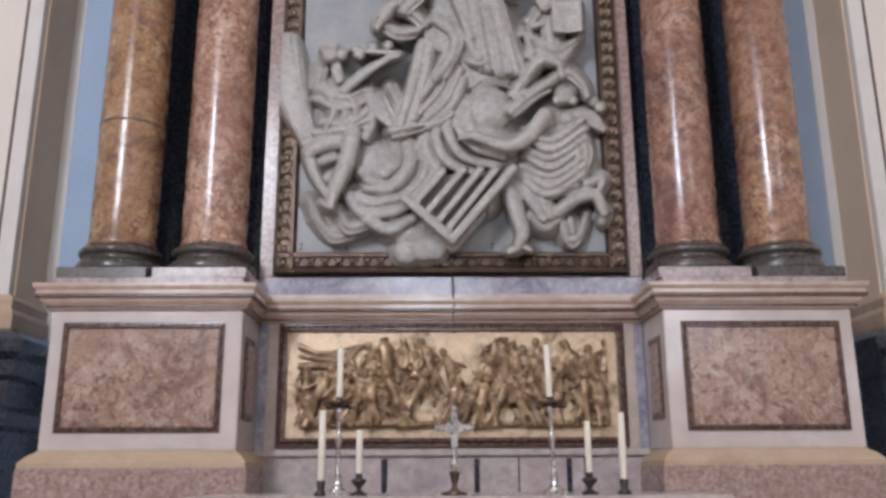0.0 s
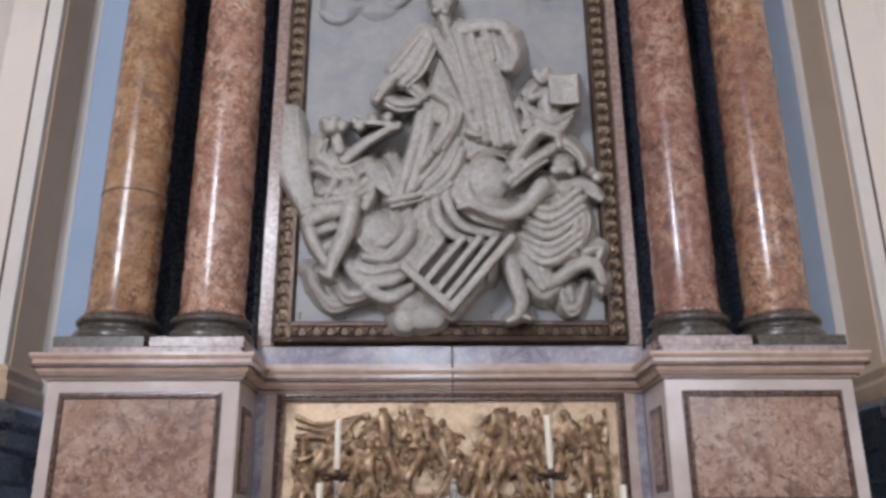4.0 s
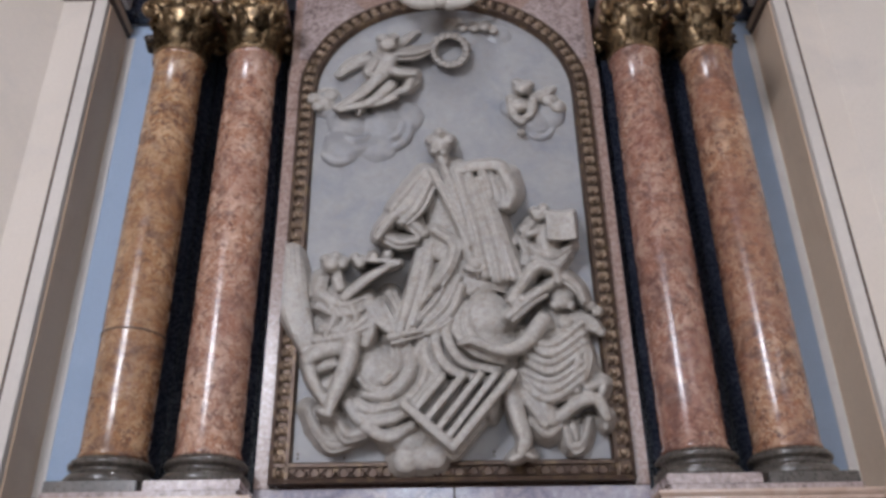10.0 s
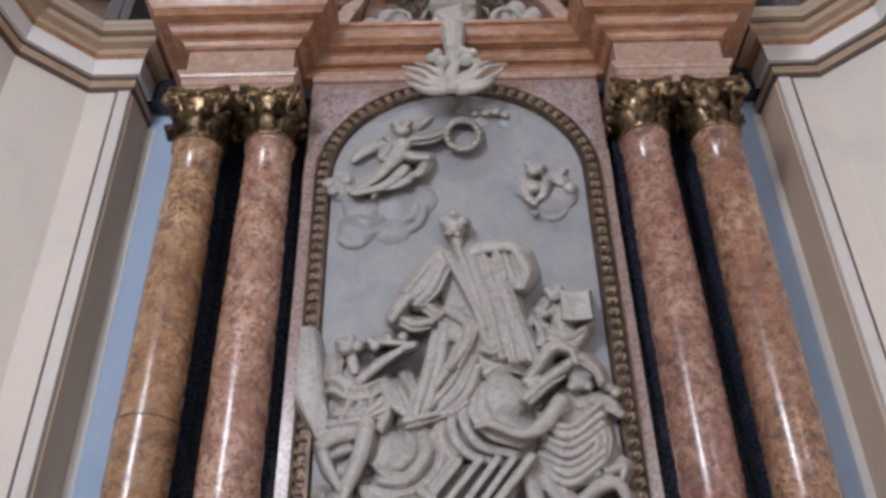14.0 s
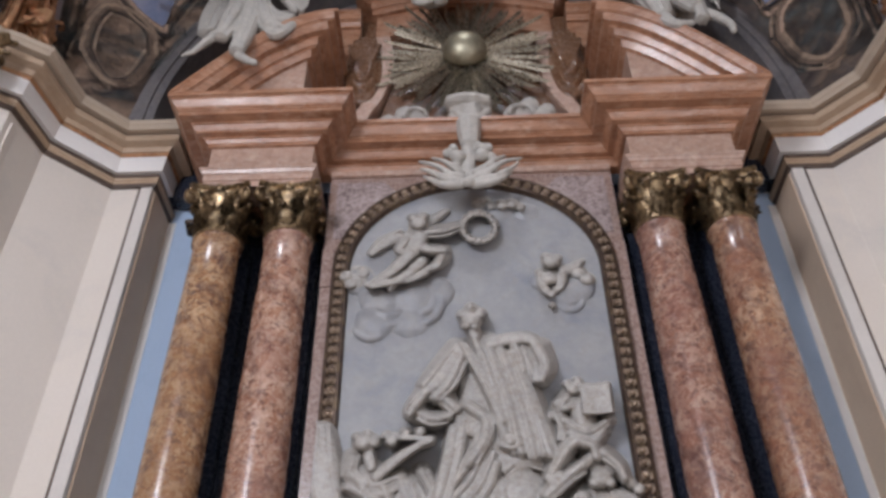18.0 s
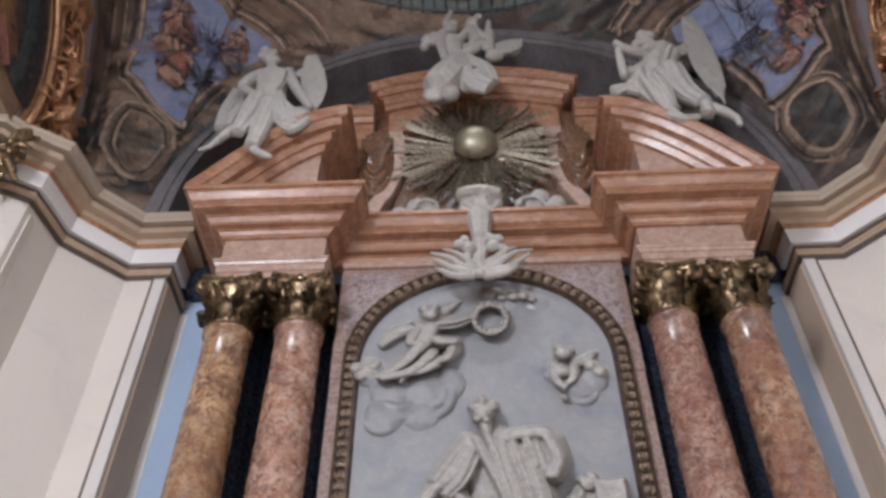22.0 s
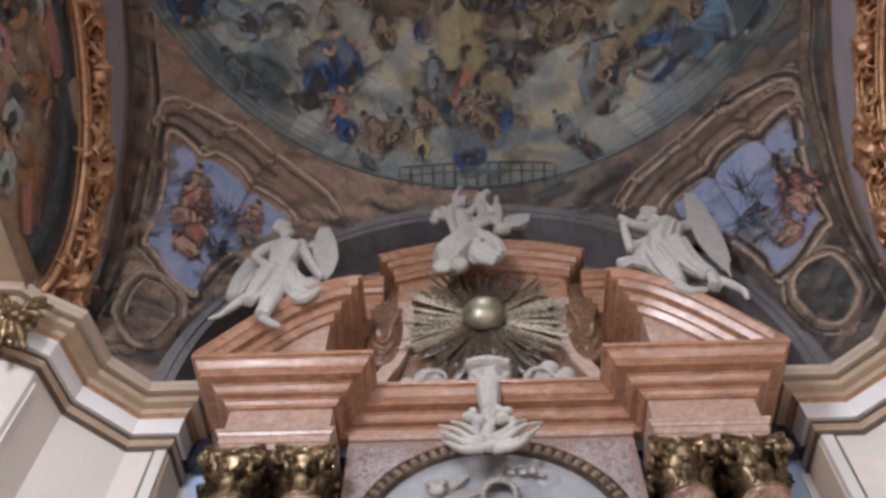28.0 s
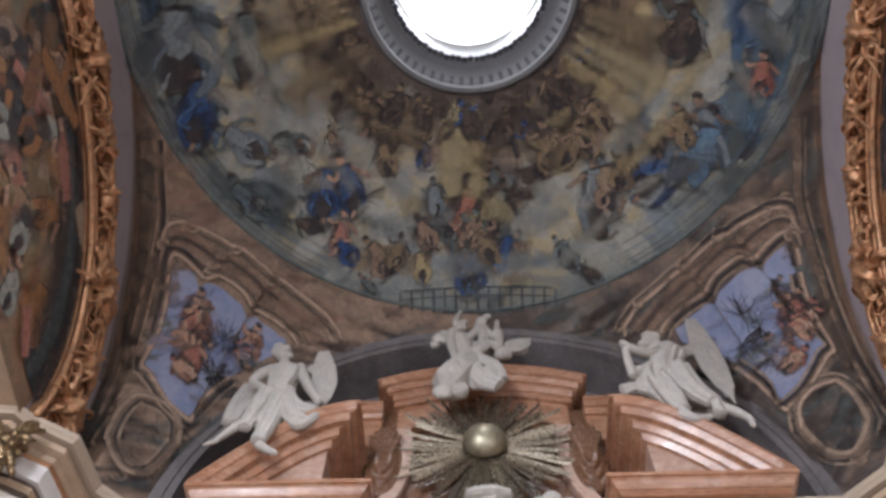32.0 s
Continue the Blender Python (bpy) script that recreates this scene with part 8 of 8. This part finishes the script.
for s, nm in ((-1, "west"), (1, "east")):
    v = bpy.data.objects["vault_" + nm]
    cv = Canvas()
    on = (cv, vault_chart(s))

    def run(pts, w0, w1, key, off=0.0):
        line = spline([Vector((u, t, 0)) for u, t in pts], 5)
        places = []
        for i, k in enumerate(line):
            way = (line[min(i + 1, len(line) - 1)] - line[max(i - 1, 0)])
            p, n = vault_chart(s)(min(max(k.x, 0), 2.99), min(max(k.y, 0), 0.97))(0, 0)
            q2 = Vector(vault_at(min(max(k.x + 0.02 * way.x / max(way.length, 1e-4), 0), 3), min(max(k.y + 0.02 * way.y / max(way.length, 1e-4), 0), 1), s))
            sd = (q2 - p).cross(n)
            sd = sd.normalized() if sd.length > 1e-6 else Vector((0, 0, 0))
            places.append((p + sd * off, n))
        for i in range(0, len(places) - 1, 4):
            bit = places[i:i + 5]
            if len(bit) > 1:
                cv.ribbon(bit, w0, w1, key, 0.0, False)

    # blue field
    lo, hi = ((0.56, 0.36), (1.0, 0.37), (1.3, 0.39), (1.7, 0.45), (2.12, 0.47), (2.25, 0.49), (2.37, 0.53)), ((0.56, 0.48), (0.66, 0.62), (0.82, 0.73), (1.15, 0.79), (1.49, 0.8), (1.9, 0.79), (2.25, 0.7), (2.37, 0.56))

    def level(table, u):
        for (u0, v0), (u1, v1) in zip(table, table[1:]):
            if u <= u1:
                return v0 + (v1 - v0) * (u - u0) / (u1 - u0)
        return table[-1][1]

    def sky_at(u, k):
        t = level(lo, u) + (level(hi, u) - level(lo, u)) * k
        p, n = vault_chart(s)(u, t)(0, 0)
        return p + n * 0.003

    part("painted_sky", grid_mesh(sky_at, [0.56 + 1.81 * i / 40 for i in range(41)], [k / 10 for k in range(11)]), SKYP, v, "clouded blue painted field")
    # mottled stone ground, darker low down; east tones darkened against the window light
    for i in range(200):
        u, t = BR.uniform(0.15, 2.9), BR.uniform(0.03, 0.97)
        if 0.45 < u < 2.45 and level(lo, u) - 0.03 < t < level(hi, u) + 0.04:
            continue
        low = t < 0.36
        veil(on, u, t, BR.uniform(0.15, 0.45), BR.uniform(0.05, 0.14), BR.uniform(-40, 40) if s < 0 else BR.gauss(35, 15), BR.choice("dndtdn" if low else "ttstots" if s < 0 else "dtndtn") + BR.choice("01" if low else "0012") + "v")
    # moulded border: a broad band with light edges and dark hollows
    inner = [(2.33, 0.46), (2.41, 0.5), (2.36, 0.63), (2.2, 0.74), (1.9, 0.82), (1.5, 0.835), (1.15, 0.825), (0.85, 0.765), (0.66, 0.67), (0.55, 0.53), (0.5, 0.38)]
    outer = [(2.46, 0.41), (2.49, 0.56), (2.42, 0.76), (2.22, 0.89), (1.8, 0.93), (1.27, 0.93), (0.9, 0.91), (0.66, 0.86), (0.48, 0.72), (0.4, 0.5), (0.37, 0.3)]
    foot = [(0.75, 0.34), (1.0, 0.35), (1.3, 0.37), (1.7, 0.43), (2.12, 0.455), (2.3, 0.47)]
    pilaster = [(2.72, 0.7), (2.64, 0.5), (2.54, 0.42), (2.45, 0.3), (2.36, 0.21), (2.2, 0.16), (1.9, 0.12)]
    shade_side = [(2.85, 0.6), (2.72, 0.35), (2.58, 0.2), (2.45, 0.1), (2.2, 0.05)]
    ring_path = [(1.02, 0.26), (1.12, 0.33), (1.35, 0.36), (1.6, 0.34), (1.72, 0.27), (1.62, 0.17), (1.35, 0.1), (1.12, 0.14), (1.02, 0.26)]
    middle = [(0.5 * (a + c), 0.5 * (b2 + d)) for (a, b2), (c, d) in zip(inner, outer)]
    run(middle, 0.22, 0.22, "t0")
    run(middle, 0.1, 0.1, "s1v")
    run(middle, 0.035, 0.035, "d0")
    run(middle, 0.02, 0.02, "t2", 0.05)
    for pts, off in ((inner, 1), (outer, -1), (foot, 1), (pilaster, 1), (ring_path, 1)):
        run(pts, 0.075, 0.075, "t1")
        run(pts, 0.045, 0.045, "t2", 0.03 * off)
        run(pts, 0.022, 0.022, "s2", 0.035 * off)
        run(pts, 0.035, 0.035, "d1", -0.06 * off)
        run(pts, 0.025, 0.025, "t2", -0.11 * off)
    for off, key in ((0.0, "d0"), (0.12, "t1"), (-0.12, "t0"), (0.22, "t1")):
        run(shade_side, 0.08, 0.08, key + "v", off)
    # curls at the corners and along the border
    for k, (u, t) in enumerate(outer[::2] + inner[1::3] + [(2.44, 0.46), (2.5, 0.6), (0.4, 0.4), (1.37, 0.37), (1.0, 0.3), (1.75, 0.3), (1.35, 0.08)]):
        at = vault_chart(s)(u, t)
        a0, r = BR.uniform(0, 6.28), BR.uniform(0.09, 0.17)
        for width, key, drop in ((0.04, "t1", -0.02), (0.028, "t2", 0.0)):
            cv.ribbon([at(r * (1 - 0.13 * i) * math.cos(a0 + 0.75 * i), r * (1 - 0.13 * i) * math.sin(a0 + 0.75 * i) + drop) for i in range(7)], width, width * 0.7, key)
    # grisaille ornament inside the cartouche
    for i in range(60):
        branch(on, BR.uniform(1.1, 1.6), BR.uniform(0.14, 0.31), BR.uniform(0.12, 0.24), BR.uniform(0, 360), BR.choice(("t0", "d0", "t1", "t2", "d1")), 3)
    # clouds, then children among twigs
    for i in range(26):
        u = BR.uniform(0.7, 2.2)
        veil(on, u, level(lo, u) + (level(hi, u) - level(lo, u)) * BR.uniform(0.25, 0.75), BR.uniform(0.12, 0.3), 0.07, BR.uniform(-60, 60), BR.choice(("k0v", "k2v", "k1v", "w1v")))
    spots = ((1.58, 0.7), (1.33, 0.55), (0.73, 0.54), (1.5, 0.64)) if s < 0 else ((2.01, 0.68), (2.07, 0.57), (1.36, 0.52), (1.8, 0.6))
    for i, (u, t) in enumerate(spots):
        for k in range(3):
            branch(on, u + BR.uniform(-0.12, 0.12), t + BR.uniform(-0.05, 0.05), BR.uniform(0.3, 0.45), BR.uniform(0, 360), BR.choice(("d1", "n1", "d0")), 5)
    for k, (u, t) in enumerate(((1.1, 0.66), (1.0, 0.55), (1.2, 0.6), (0.9, 0.62)) if s < 0 else ((1.2, 0.68), (1.0, 0.6), (1.3, 0.62), (1.1, 0.56))):
        branch(on, u, t, 0.46, 100 * k, "d1", 14)
        branch(on, u + 0.08, t - 0.04, 0.4, 70 * k, "d1", 10)
        branch(on, u, t, 0.34, 100 * k + 140, "n1", 10)
    for i, (u, t) in enumerate(spots):
        figure(on, u, t, 0.7, BR.uniform(-35, 35), "r" if i % 2 else "s", "s", 1.7)
        figure(on, u + 0.03, t - 0.05, 0.5, BR.uniform(-90, 90), "s", "r", 2.0)
    cv.finish("fresco_brushwork", v, "painted scrolls, children and twigs")

# canvases of the side walls
for s, pic in zip((1, -1), [o for o in bpy.data.objects if o.name.startswith("arched_painting")]):
    cv = Canvas()
    on = (cv, wall_chart(s))
    for i in range(60):
        a, r = radians(BR.uniform(0, 95)), BR.uniform(0.8, 3.1)
        veil(on, YC + r * math.cos(a), SPRING + r * math.sin(a), BR.uniform(0.2, 0.6), BR.uniform(0.1, 0.25), BR.uniform(-60, 60), BR.choice(("z0", "z2", "z2v", "z2v", "z1", "z0", "t2", "r0", "y0v")))
    for r, key in ((3.05, "n1"), (2.8, "d0"), (2.95, "n1"), (3.2, "d1"), (2.65, "d0v")):
        for a0 in range(0, 92, 12):
            cv.ribbon([(Vector((s * 5.028, YC + (r + 0.3) * math.cos(radians(a)), SPRING + (r - 0.55) * math.sin(radians(a)))), Vector((-s, 0, 0))) for a in (a0, a0 + 4, a0 + 8, a0 + 13)], 0.2, 0.2, key, 0.0, False)
    for i in range(18):
        a, r = radians(BR.uniform(2, 95)), BR.uniform(1.0, 2.5)
        figure(on, YC + r * math.cos(a), SPRING + r * math.sin(a), BR.uniform(0.7, 1.2), BR.uniform(-40, 40), BR.choice("rzdtwnz"), "s", 1.4)
    cv.finish("brushwork", pic, "figures in red, white and blue robes")
